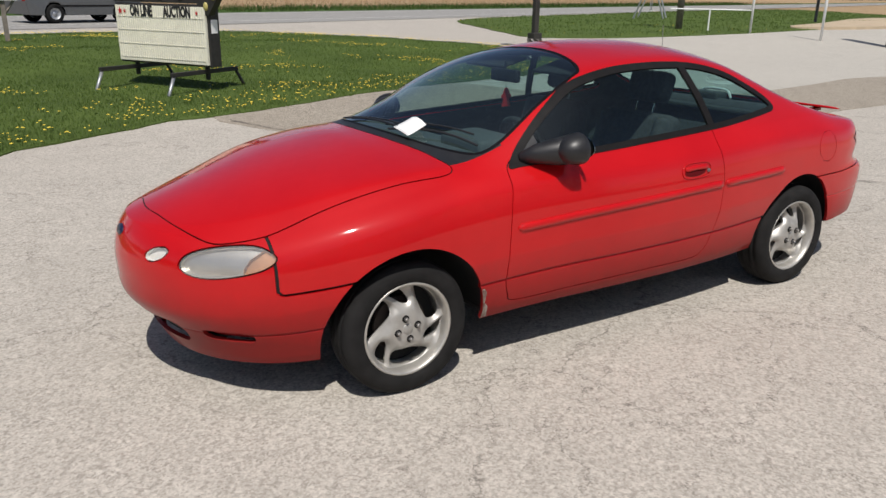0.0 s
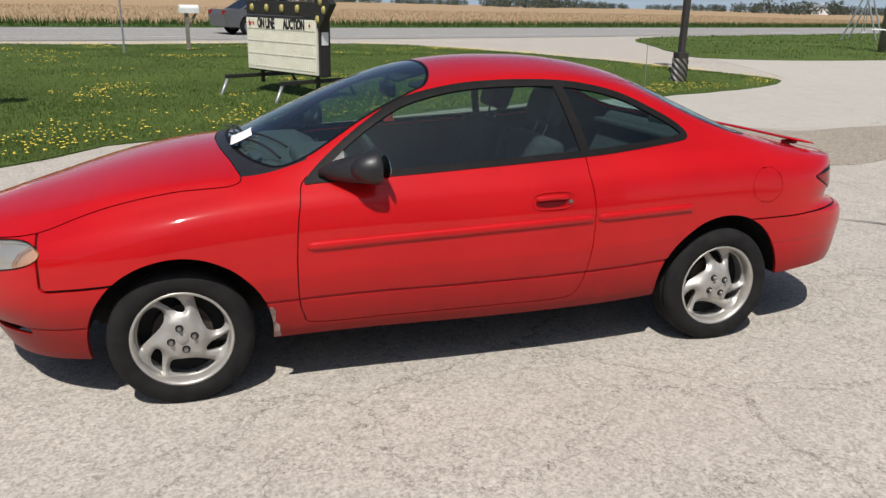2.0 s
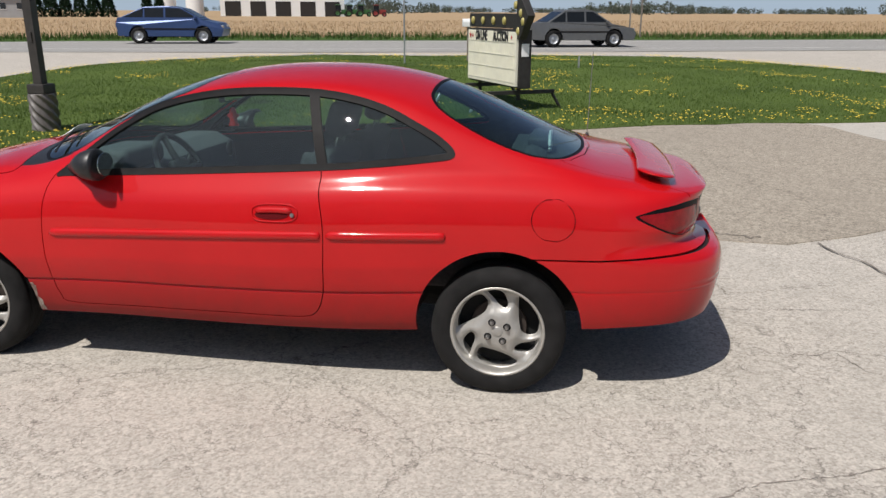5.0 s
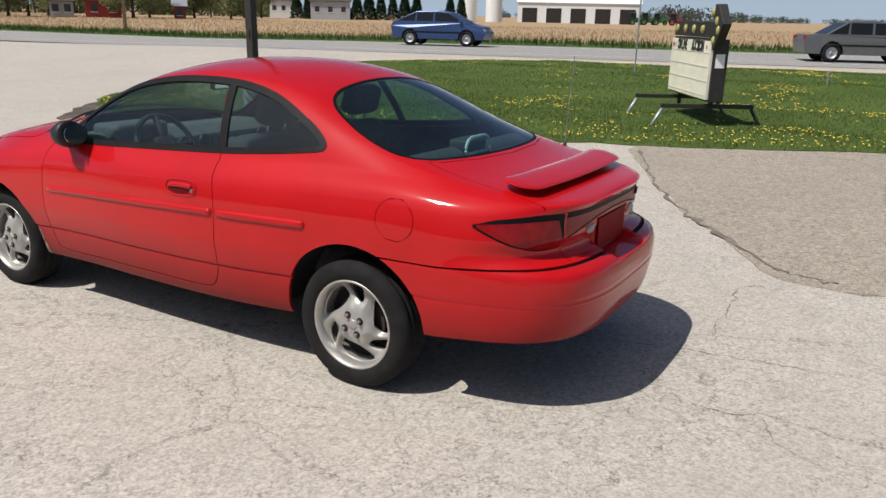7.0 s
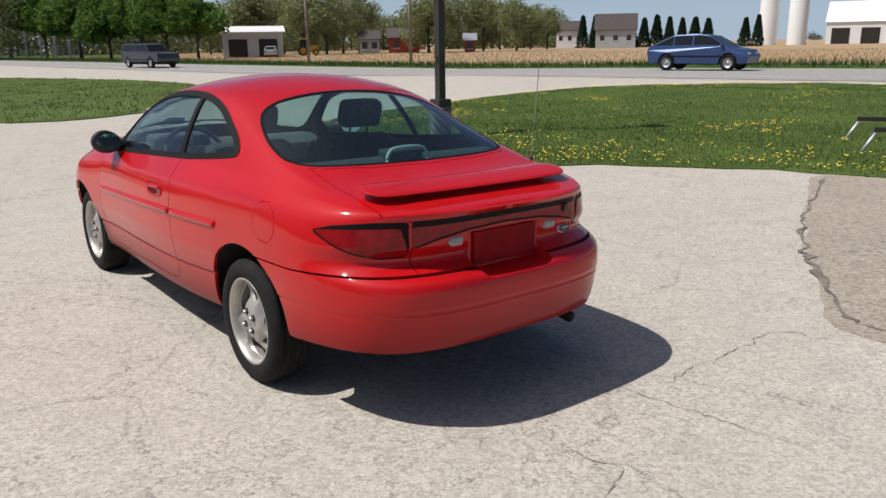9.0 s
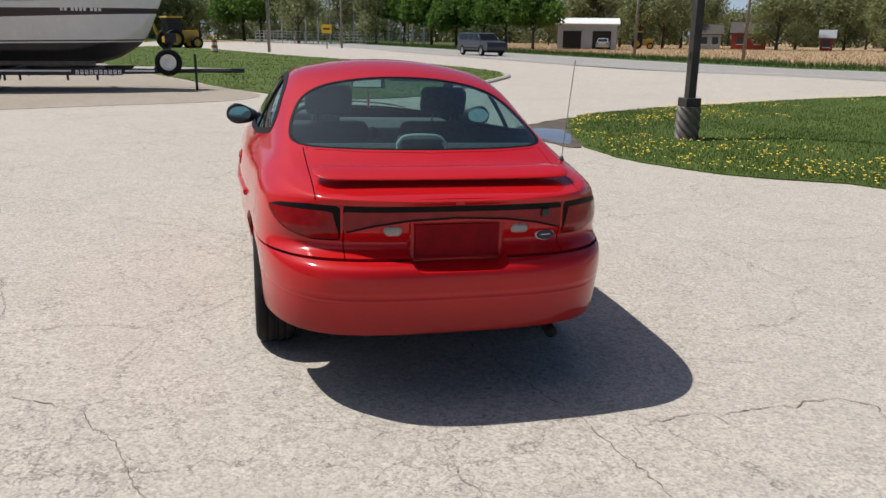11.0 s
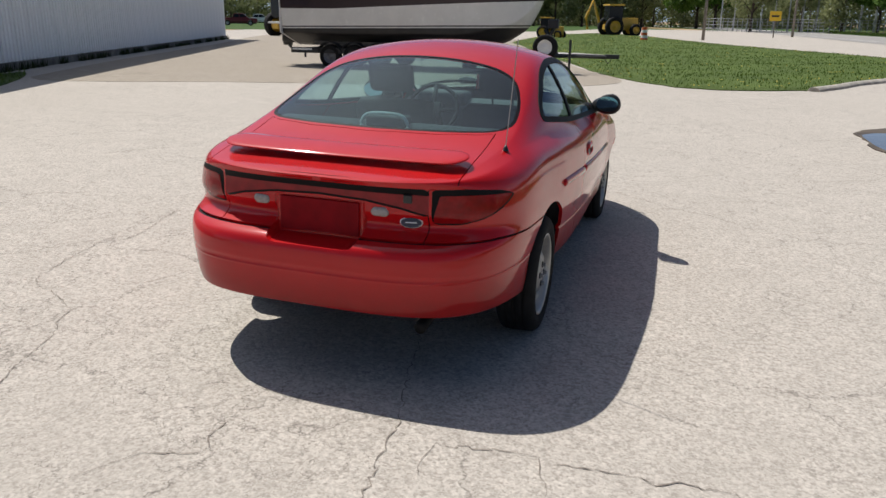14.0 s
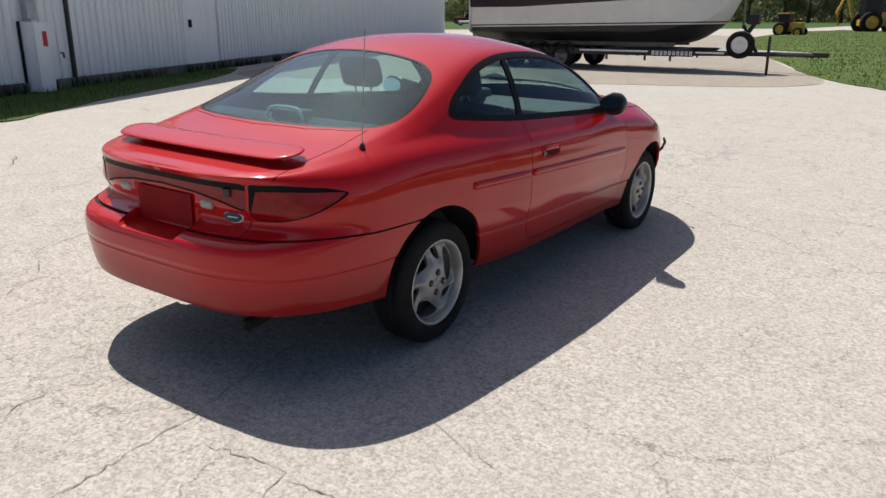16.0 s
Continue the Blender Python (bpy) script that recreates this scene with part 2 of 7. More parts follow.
def bm_prism(outline, depth, bm=None, m=None, bevel=0.0):
    """A flat outline in x, z pushed out along y by depth."""
    made = bmesh.new()
    f = made.faces.new([made.verts.new((x, 0, z)) for x, z in outline])
    out = bmesh.ops.extrude_face_region(made, geom=[f])
    bmesh.ops.translate(made, vec=(0, depth, 0), verts=[v for v in out["geom"] if isinstance(v, bmesh.types.BMVert)])
    bmesh.ops.recalc_face_normals(made, faces=made.faces)
    if bevel:
        bmesh.ops.bevel(made, geom=made.edges[:], offset=bevel, segments=2, affect="EDGES", profile=0.6)
    if m is not None:
        bmesh.ops.transform(made, matrix=m, verts=made.verts)
    return merge(bm, made)


def curve(keys):
    """A smooth function through (at, value) pairs."""
    xs = np.array([k[0] for k in keys], float)
    ys = np.array([k[1] for k in keys], float)
    h = np.diff(xs)
    d = np.diff(ys) / h
    m = np.zeros(len(xs))
    m[0], m[-1] = d[0], d[-1]
    m[1:-1] = (d[:-1] * h[1:] + d[1:] * h[:-1]) / (h[1:] + h[:-1])

    def f(x):
        x = np.clip(np.asarray(x, float), xs[0], xs[-1])
        i = np.clip(np.searchsorted(xs, x) - 1, 0, len(h) - 1)
        t = (x - xs[i]) / h[i]
        return ((2 * t**3 - 3 * t**2 + 1) * ys[i] + (t**3 - 2 * t**2 + t) * h[i] * m[i]
                + (-2 * t**3 + 3 * t**2) * ys[i + 1] + (t**3 - t**2) * h[i] * m[i + 1])

    return f


def rounded(points, steps=6):
    """A closed outline made smooth through its points."""
    p = np.array(points, float)
    a, b, c, d = np.roll(p, 1, 0), p, np.roll(p, -1, 0), np.roll(p, -2, 0)
    out = []
    for t in np.arange(steps) / steps:
        out.append(0.5 * (2 * b + (c - a) * t + (2 * a - 5 * b + 4 * c - d) * t * t + (3 * b - a - 3 * c + d) * t**3))
    return np.stack(out, 1).reshape(-1, 2)


def inside(points, outline):
    """The distance of points from a closed outline, less than nought inside."""
    p = np.asarray(points, float)
    a = np.asarray(outline, float)
    b = np.roll(a, -1, 0)
    best = np.full(len(p), 1e9)
    odd = np.zeros(len(p), bool)
    for (ax, ay), (bx, by) in zip(a, b):
        ex, ey = bx - ax, by - ay
        t = np.clip(((p[:, 0] - ax) * ex + (p[:, 1] - ay) * ey) / (ex * ex + ey * ey + 1e-12), 0, 1)
        best = np.minimum(best, (p[:, 0] - ax - t * ex) ** 2 + (p[:, 1] - ay - t * ey) ** 2)
        odd ^= ((ay > p[:, 1]) != (by > p[:, 1])) & (p[:, 0] < ex * (p[:, 1] - ay) / (ey if abs(ey) > 1e-12 else 1e-12) + ax)
    return np.sqrt(best) * np.where(odd, -1, 1)


class Skin:
    """A triangle mesh with normals that can be cut along smooth lines."""

    def __init__(self, v, n, f):
        self.v, self.n, self.f = v, n, f

    def split(self, value):
        """The parts where value (one number a vertex) is under and over nought."""
        s = value.copy()
        s[np.abs(s) < 1e-7] = 1e-7
        neg = s < 0
        count = neg[self.f].sum(1)
        lo, hi = list(map(tuple, self.f[count == 3])), list(map(tuple, self.f[count == 0]))
        v, n, made = [], [], {}
        base = len(self.v)

        def cut(i, j):
            key = (i, j) if i < j else (j, i)
            if key not in made:
                t = s[key[0]] / (s[key[0]] - s[key[1]])
                v.append(self.v[key[0]] * (1 - t) + self.v[key[1]] * t)
                n.append(self.n[key[0]] * (1 - t) + self.n[key[1]] * t)
                made[key] = base + len(v) - 1
            return made[key]

        for tri in self.f[(count == 1) | (count == 2)]:
            one = neg[tri].sum() == 1
            k = int(np.flatnonzero(neg[tri] == one)[0])
            a, b, c = (int(tri[(k + q) % 3]) for q in range(3))
            ab, ac = cut(a, b), cut(a, c)
            near, far = (lo, hi) if one else (hi, lo)
            near.append((a, ab, ac))
            far.append((ab, b, c))
            far.append((ab, c, ac))
        vv = np.vstack([self.v, np.array(v).reshape(-1, 3)])
        nn = np.vstack([self.n, np.array(n).reshape(-1, 3)])
        return Skin(vv, nn, np.array(lo, int).reshape(-1, 3)).tidy(), Skin(vv, nn, np.array(hi, int).reshape(-1, 3)).tidy()

    def tidy(self):
        used, inv = np.unique(self.f, return_inverse=True)
        return Skin(self.v[used], self.n[used], inv.reshape(-1, 3))

    def joined(self, other):
        return Skin(np.vstack([self.v, other.v]), np.vstack([self.n, other.n]), np.vstack([self.f, other.f + len(self.v)]))

    def moved(self, d):
        return Skin(self.v + self.n * d, self.n, self.f)

    def islands(self):
        """The separate pieces, largest first."""
        lab = np.arange(len(self.v))
        while True:
            low = lab[self.f].min(1)
            new_lab = lab.copy()
            for k in range(3):
                np.minimum.at(new_lab, self.f[:, k], low)
            new_lab = new_lab[new_lab]
            if (new_lab == lab).all():
                break
            lab = new_lab
        ids, count = np.unique(lab[self.f[:, 0]], return_counts=True)
        return [Skin(self.v, self.n, self.f[lab[self.f[:, 0]] == i]).tidy() for i in ids[np.argsort(-count)] if (lab[self.f[:, 0]] == i).sum() > 3]

    def mesh(self, name, thick=0.012, inner=False):
        """A panel: the skin, and an edge turned inwards by thick."""
        v, f = list(self.v), list(map(tuple, self.f))
        normals = list(self.n)
        if inner:
            f = [q[::-1] for q in f]
            normals = [-q for q in normals]
        if thick:
            e = np.vstack([self.f[:, [0, 1]], self.f[:, [1, 2]], self.f[:, [2, 0]]])
            key = np.sort(e, 1)
            _, first, many = np.unique(key, axis=0, return_index=True, return_counts=True)
            rim = {}

            def turned(i):
                if i not in rim:
                    rim[i] = len(v)
                    v.extend([self.v[i], self.v[i] - self.n[i] * thick])
                    normals.extend([(0, 0, 0)] * 2)
                return rim[i]

            for i, j in e[first[many == 1]]:
                p, q = turned(int(i)), turned(int(j))
                f.append((q, p, p + 1, q + 1))
        me = bpy.data.meshes.new(name)
        me.from_pydata([tuple(map(float, q)) for q in v], [], f)
        me.shade_smooth()
        me.normals_split_custom_set_from_vertices([tuple(map(float, q)) for q in normals])
        return me


def grid_skin(p):
    """A skin from a grid of points (rows, columns, 3)."""
    r, c, _ = p.shape
    i = np.arange(r * c).reshape(r, c)
    a, b, d, e = i[:-1, :-1].ravel(), i[1:, :-1].ravel(), i[:-1, 1:].ravel(), i[1:, 1:].ravel()
    f = np.vstack([np.stack([a, b, e], 1), np.stack([a, e, d], 1)])
    v = p.reshape(-1, 3)
    fn = np.cross(v[f[:, 1]] - v[f[:, 0]], v[f[:, 2]] - v[f[:, 0]])
    f = f[np.linalg.norm(fn, axis=1) > 1e-9]
    fn = np.cross(v[f[:, 1]] - v[f[:, 0]], v[f[:, 2]] - v[f[:, 0]])
    n = np.zeros_like(v)
    for k in range(3):
        np.add.at(n, f[:, k], fn)
    n /= np.linalg.norm(n, axis=1, keepdims=True) + 1e-12
    return Skin(v, n, f)

# ---- ground ----
# The lawn beside the lot is a shallow swale.
LAWN_EDGE = [(-8.9, 5.3), (-7.2, 4.55), (-6.0, 4.1), (-4.9, 4.0), (-4.0, 4.25), (-3.1, 4.75), (-2.3, 5.7), (-1.4, 6.25), (-0.3, 6.9), (0.7, 7.1), (1.7, 7.5), (2.9, 8.0), (4.7, 8.6), (7.0, 9.2), (9, 9.9), (11.2, 11.0), (11.9, 12.0), (10.6, 13.6), (9.4, 15.5), (8.6, 17.4), (7.5, 19.4), (6.4, 21.2),
             (4.8, 22.3), (2.8, 22.9), (0.4, 22.6), (-2.0, 21.8), (-4.0, 21.3), (-7.2, 20.6), (-9.8, 17.8), (-11.2, 14.5), (-11.6, 11.3), (-10.8, 8.6), (-9.9, 6.6)]


def rise(x, y):
    """The land is a little higher along the road than round the car."""
    a, b = np.clip((y - 10.0) / 6.0, 0, 1), np.clip((x + 34.0) / 18.0, 0, 1)
    return 0.2 * a * a * (3 - 2 * a) * b * b * (3 - 2 * b)


def ground_z(x, y):
    """The lot's height: it falls to the road round the car and is level further off."""
    w = np.clip((9.0 - np.hypot(x, y)) / 5.0, 0, 1)
    return (0.00821 * x - 0.01889 * y) * w * w * (3 - 2 * w) + rise(x, y)


def chip_seal(name, dark, light, stain, crack=0.0, chips=120.0):
    """Worn surfacing: stone chips, patches, fine cracks."""
    n = Nodes(name)
    at = n.coords()
    v = n.add("ShaderNodeTexVoronoi", Scale=chips)
    n.link(at, v.inputs["Vector"])
    v2 = n.add("ShaderNodeTexVoronoi", Scale=chips * 0.42)
    n.link(at, v2.inputs["Vector"])
    bw = n.add("ShaderNodeRGBToBW")
    n.link(v.outputs["Color"], bw.inputs[0])
    bw2 = n.add("ShaderNodeRGBToBW")
    n.link(v2.outputs["Color"], bw2.inputs[0])
    grit = n.maths("ADD", n.maths("MULTIPLY", bw.outputs[0], 0.5), n.maths("MULTIPLY", bw2.outputs[0], 0.35))
    pits = n.noise(at, 62.0, 2, 0.5)
    grit = n.maths("ADD", grit, n.maths("MULTIPLY", n.maths("SUBTRACT", pits, 0.5), 0.75))
    col = n.ramp(grit, (0.12, dark), (0.42, tuple((a + b) / 2 for a, b in zip(dark, light))), (0.75, light))
    broad = n.noise(at, 0.45, 5, 0.6)
    col = n.mix(n.maths("MULTIPLY", n.ramp(broad, (0.42, (0, 0, 0)), (0.68, (1, 1, 1))), 0.30), col, stain)
    mid = n.noise(at, 3.2, 4, 0.65)
    col = n.mix(n.ramp(mid, (0.35, (0.16, 0.16, 0.16)), (0.6, (0, 0, 0))), col, tuple(0.72 * c for c in stain))
    if crack:
        bend = n.add("ShaderNodeTexNoise", Scale=3.0, Detail=5.0, Roughness=0.7)
        n.link(at, bend.inputs["Vector"])
        warped = n.t.nodes.new("ShaderNodeMix")
        warped.data_type, warped.blend_type = "RGBA", "ADD"
        warped.inputs[0].default_value = 0.42
        n.link(at, warped.inputs[6])
        n.link(bend.outputs["Color"], warped.inputs[7])
        lines = None
        for scale, width, where in ((0.62, 0.0048, 0.40), (1.9, 0.0085, 0.42), (4.6, 0.0150, 0.50)):
            e = n.add("ShaderNodeTexVoronoi", Scale=scale)
            e.feature = "DISTANCE_TO_EDGE"
            n.link(warped.outputs[2], e.inputs["Vector"])
            thin = n.ramp(e.outputs["Distance"], (0.0, (1, 1, 1)), (width, (0, 0, 0)))
            keep = n.ramp(n.noise(at, 0.5 if scale < 1 else 0.33 if scale < 3 else 0.62, 3), (where, (0, 0, 0)), (where + 0.12, (1, 1, 1)))
            one = n.mix(1.0, thin, keep, "MULTIPLY")
            lines = one if lines is None else n.mix(1.0, lines, one, "LIGHTEN")
        rough_edge = n.ramp(n.noise(at, 25.0, 2), (0.3, (0.25, 0.25, 0.25)), (0.6, (1, 1, 1)))
        col = n.mix(n.maths("MULTIPLY", n.mix(1.0, lines, rough_edge, "MULTIPLY"), crack), col, (0.07, 0.06, 0.05))
    n.color(col)
    n.set(Roughness=0.93, Specular_IOR_Level=0.25)
    n.bump(n.maths("ADD", grit, n.maths("MULTIPLY", mid, 0.6)), 0.55, 0.006)
    return n.m


def grass_material(name, a, b, c):
    n = Nodes(name)
    at = n.coords()
    fine = n.noise(at, 26.0, 6, 0.75)
    wide = n.noise(at, 0.6, 4, 0.6)
    col = n.ramp(fine, (0.25, a), (0.5, b), (0.8, c))
    n.color(n.mix(n.ramp(wide, (0.4, (0, 0, 0)), (0.65, (0.6, 0.6, 0.6))), col, a))
    n.set(Roughness=0.9, Specular_IOR_Level=0.2)
    n.bump(fine, 0.8, 0.03)
    return n.m


def let_through(n, share):
    """Thin leaves: part of the light passes to their other side."""
    glow = n.add("ShaderNodeBsdfTranslucent")
    n.link(n.b.inputs["Base Color"].links[0].from_socket, glow.inputs["Color"])
    both = n.add("ShaderNodeMixShader", Fac=share)
    n.link(n.b.outputs[0], both.inputs[1])
    n.link(glow.outputs[0], both.inputs[2])
    n.link(both.outputs[0], n.t.nodes["Material Output"].inputs[0])


def blade_material(name, a, b):
    n = Nodes(name)
    g = n.add("ShaderNodeNewGeometry")
    at = n.coords()
    col = n.mix(g.outputs["Random Per Island"], a, b)
    n.color(n.mix(n.ramp(n.noise(at, 0.5, 3), (0.4, (0, 0, 0)), (0.65, (0.5, 0.5, 0.5))), col, a))
    n.set(Roughness=0.7, Specular_IOR_Level=0.2)
    let_through(n, 0.42)
    return n.m


def field_material():
    n = Nodes("stubble_field")
    at = n.coords((1.0, 1.0, 1.0))
    rows = n.coords((0.5, 0.06, 1.0))
    f = n.noise(at, 1.2, 6, 0.75)
    w = n.noise(rows, 0.3, 4, 0.6)
    col = n.ramp(f, (0.25, (0.24, 0.155, 0.085)), (0.5, (0.40, 0.285, 0.17)), (0.75, (0.52, 0.40, 0.26)))
    n.color(n.mix(n.maths("MULTIPLY", w, 0.35), col, (0.30, 0.21, 0.12)))
    n.set(Roughness=0.95, Specular_IOR_Level=0.1)
    n.bump(f, 1.0, 0.15)
    return n.m


M_LOT = chip_seal("chip_sealed_lot", (0.308, 0.278, 0.240), (0.615, 0.567, 0.50), (0.405, 0.37, 0.32), 0.72)
M_BROWN = chip_seal("brown_asphalt", (0.19, 0.165, 0.132), (0.49, 0.43, 0.35), (0.28, 0.243, 0.198), 0.7, 80.0)
M_CONCRETE = chip_seal("pale_concrete", (0.39, 0.365, 0.32), (0.56, 0.525, 0.465), (0.44, 0.41, 0.36), 0.5, 140.0)
M_ROAD = chip_seal("road_surface", (0.22, 0.213, 0.20), (0.40, 0.388, 0.365), (0.29, 0.28, 0.265), 0.0, 30.0)
M_GRASS = grass_material("lawn_grass", (0.048, 0.076, 0.016), (0.088, 0.130, 0.028), (0.145, 0.195, 0.050))
M_VERGE = grass_material("verge_grass", (0.028, 0.062, 0.012), (0.055, 0.105, 0.02), (0.12, 0.16, 0.05))
M_BLADE = blade_material("grass_blades", (0.066, 0.110, 0.022), (0.160, 0.228, 0.055))
M_TALL = blade_material("tall_grass", (0.04, 0.085, 0.015), (0.13, 0.18, 0.05))
M_STUBBLE = blade_material("dry_stubble", (0.36, 0.25, 0.14), (0.62, 0.48, 0.30))
M_FLOWER = plain("dandelion_yellow", (0.76, 0.56, 0.06), 0.8, vary=0.15, scale=3)
M_FIELD = field_material()


def sheet(name, outline, lift, material, label, step=0.6, rough=0.0, category="", hole=None):
    """Ground cover inside an outline, laid on the lot's height; its edge has a small step."""
    o = np.asarray(outline, float)
    lo, hi = o.min(0) - step, o.max(0) + step
    gx = np.arange(lo[0], hi[0] + step, step)
    gy = np.arange(lo[1], hi[1] + step, step)
    p = np.zeros((len(gx), len(gy), 3))
    p[:, :, 0], p[:, :, 1] = gx[:, None], gy[None]
    p[:, :, 2] = ground_z(p[:, :, 0], p[:, :, 1]) + lift
    if rough:
        d = np.clip(-inside(p.reshape(-1, 3)[:, :2], o) / 0.8, 0, 1).reshape(len(gx), len(gy))
        bumps = sum(np.sin(p[:, :, 0] * a + p[:, :, 1] * b + c) for a, b, c in ((1.1, 0.7, 0), (-0.6, 1.3, 2), (2.3, 1.7, 1), (0.5, -2.6, 4))) / 4
        p[:, :, 2] += rough * d * (1 + bumps)
    s = grid_skin(p)
    if s.n[:, 2].mean() < 0:
        s = Skin(s.v, -s.n, s.f[:, ::-1])
    s, _ = s.split(inside(s.v[:, :2], o))
    if hole is not None:
        _, s = s.split(inside(s.v[:, :2], hole) + 0.25)
    return tagged(link_part(name, s.mesh(name, lift + 0.03), material), label, category or name, kind="structure")


def wavy(points, size, seed, steps=8):
    """An outline with an uneven edge."""
    o = rounded(points, steps)
    r = np.random.RandomState(seed)
    k = np.convolve(np.tile(r.randn(len(o)), 3), [0.25, 0.5, 0.25], "same")[len(o):2 * len(o)]
    k2 = np.convolve(np.tile(r.randn(len(o)), 3), [0.25, 0.5, 0.25], "same")[len(o):2 * len(o)]
    return o + size * np.stack([k, k2], 1)


def triangles(name, v, material, label, category):
    """Loose triangles (n, 3, 3) as one object of kind stuff."""
    me = bpy.data.meshes.new(name)
    n = len(v)
    me.vertices.add(3 * n)
    me.vertices.foreach_set("co", np.ascontiguousarray(v, np.float32).ravel())
    me.loops.add(3 * n)
    me.loops.foreach_set("vertex_index", np.arange(3 * n, dtype=np.int32))
    me.polygons.add(n)
    me.polygons.foreach_set("loop_start", np.arange(0, 3 * n, 3, dtype=np.int32))
    me.update(calc_edges=True)
    return tagged(link_part(name, me, material), label, category, kind="stuff")


def scatter(outline, count, seed, margin=0.0):
    o = np.asarray(outline, float)
    r = np.random.RandomState(seed)
    p = o.min(0) + r.rand(count, 2) * (o.max(0) - o.min(0))
    return p[inside(p, o) < -margin]


def blades(at, z, tall, wide, seed):
    """One leaning blade at each place."""
    r = np.random.RandomState(seed)
    n = len(at)
    a = r.rand(n) * 2 * np.pi
    h = tall * (0.5 + r.rand(n))
    w = wide * (0.6 + 0.8 * r.rand(n))
    lean = h * 0.55 * r.rand(n)
    b = r.rand(n) * 2 * np.pi
    v = np.zeros((n, 3, 3))
    v[:, 0, 0], v[:, 0, 1] = at[:, 0] + w * np.cos(a), at[:, 1] + w * np.sin(a)
    v[:, 1, 0], v[:, 1, 1] = at[:, 0] - w * np.cos(a), at[:, 1] - w * np.sin(a)
    v[:, 2, 0], v[:, 2, 1] = at[:, 0] + lean * np.cos(b), at[:, 1] + lean * np.sin(b)
    v[:, :2, 2] = (z - 0.01)[:, None]
    v[:, 2, 2] = z + h
    return v


g = np.concatenate([-np.geomspace(3500, 12, 26), np.arange(-11, 11.5, 1.0), np.geomspace(12, 3500, 26)])
P = np.zeros((len(g), len(g), 3))
P[:, :, 0], P[:, :, 1] = g[:, None], g[None]
P[:, :, 2] = ground_z(P[:, :, 0], P[:, :, 1]) - 0.05
_s = grid_skin(P)
if _s.n[:, 2].mean() < 0:
    _s = Skin(_s.v, -_s.n, _s.f[:, ::-1])
tagged(link_part("ground", _s.mesh("ground", 0), M_FIELD), "flat tan stubble farmland reaching the horizon", "ground", kind="structure")


ROAD_MID = curve([(-420, -70), (-300, -18), (-210, 4), (-150, 13.0), (-110, 16.5), (-88, 18.2), (-70, 19.4), (-57, 20.5), (-44, 21.8), (-36, 22.8), (-26, 24.2), (-16, 26.2), (-5, 29.2), (8, 34), (27, 42), (44, 49), (90, 68), (200, 114), (420, 206)])


def along(x, off):
    """A place beside the road's middle line."""
    return (x - 0.387 * off, ROAD_MID(x) + 0.922 * off)


def raised(p, lift):
    return (*p, float(rise(*p)) + lift)


sheet("pavement", [(-75, -48), (45, -24), (45, 45), (27, 37.5), (8, 29.5), (-5, 25.0), (-16, 22.0), (-26, 20.0), (-36, 18.8), (-44, 17.8), (-57, 16.4), (-75, 15.0), (-150, 9.0), (-150, -16), (-100, -17.5)], -0.004, M_LOT, "pale worn chip-sealed lot with fine cracks", 0.75, hole=LAWN_EDGE)
bm = bmesh.new()
xs = np.linspace(-420, 420, 85)
for off0, off1 in ((-5.6, 5.6),):
    rowa = [bm.verts.new(raised(along(x, off0), 0.012)) for x in xs]
    rowc = [bm.verts.new(raised(along(x, 0.0), 0.05)) for x in xs]
    rowb = [bm.verts.new(raised(along(x, off1), 0.012)) for x in xs]
    for k in range(len(xs) - 1):
        bm.faces.new((rowa[k], rowa[k + 1], rowc[k + 1], rowc[k]))
        bm.faces.new((rowc[k], rowc[k + 1], rowb[k + 1], rowb[k]))
tagged(part("road", bm, M_ROAD), "pale worn two-lane country road", "road", kind="structure")
M_LINE = plain("faded_road_line", (0.62, 0.60, 0.55), 0.8, vary=0.2, scale=6)
for name, off, z in (("edge_line", -3.6, 0.030), ("edge_line", 3.6, 0.030)):
    bm = bmesh.new()
    rowa = [bm.verts.new(raised(along(x, off - 0.06), z)) for x in xs]
    rowb = [bm.verts.new(raised(along(x, off + 0.06), z)) for x in xs]
    for k in range(len(xs) - 1):
        bm.faces.new((rowa[k], rowa[k + 1], rowb[k + 1], rowb[k]))
    tagged(part(name, bm, M_LINE), "faded white line along the road edge", "road line", kind="structure")
sheet("asphalt_patch", wavy([(0.12, 6.95), (0.35, 6.15), (1.17, 4.45), (1.9, 3.1), (2.47, 2.15), (3.0, 1.9), (3.9, 2.45), (4.7, 2.8), (7, 3.2), (14, 4.0), (14, 6.0), (8, 5.2), (6.24, 5.4), (5.6, 6.8), (4.95, 8.6), (3.2, 8.15), (1.7, 7.6), (0.8, 7.25)], 0.06, 4), 0.003, M_BROWN, "browner asphalt patch with a ragged edge", 0.3)
sheet("concrete_drive", [(5.0, 8.5), (5.7, 6.8), (6.3, 5.4), (8, 5.25), (14, 6.05), (45, 8), (45, 36), (22, 30), (16.5, 24), (14, 18.5), (13.0, 15.5), (12.4, 12), (9, 9.9)], 0.002, M_CONCRETE, "pale concrete drive out to the road", 0.6)
sheet("asphalt_apron", wavy([(-9.4, -12.8), (-10.6, -9.6), (-11.5, -6.6), (-12.5, -3.6), (-13.8, -0.9), (-16.4, -0.6), (-22, -2.7), (-30, -4.9), (-45, -9), (-60, -16), (-60, -34), (-30, -22.5), (-13, -15.2)], 0.05, 8), 0.003, M_BROWN, "brown asphalt yard under the boat trailer", 0.6)

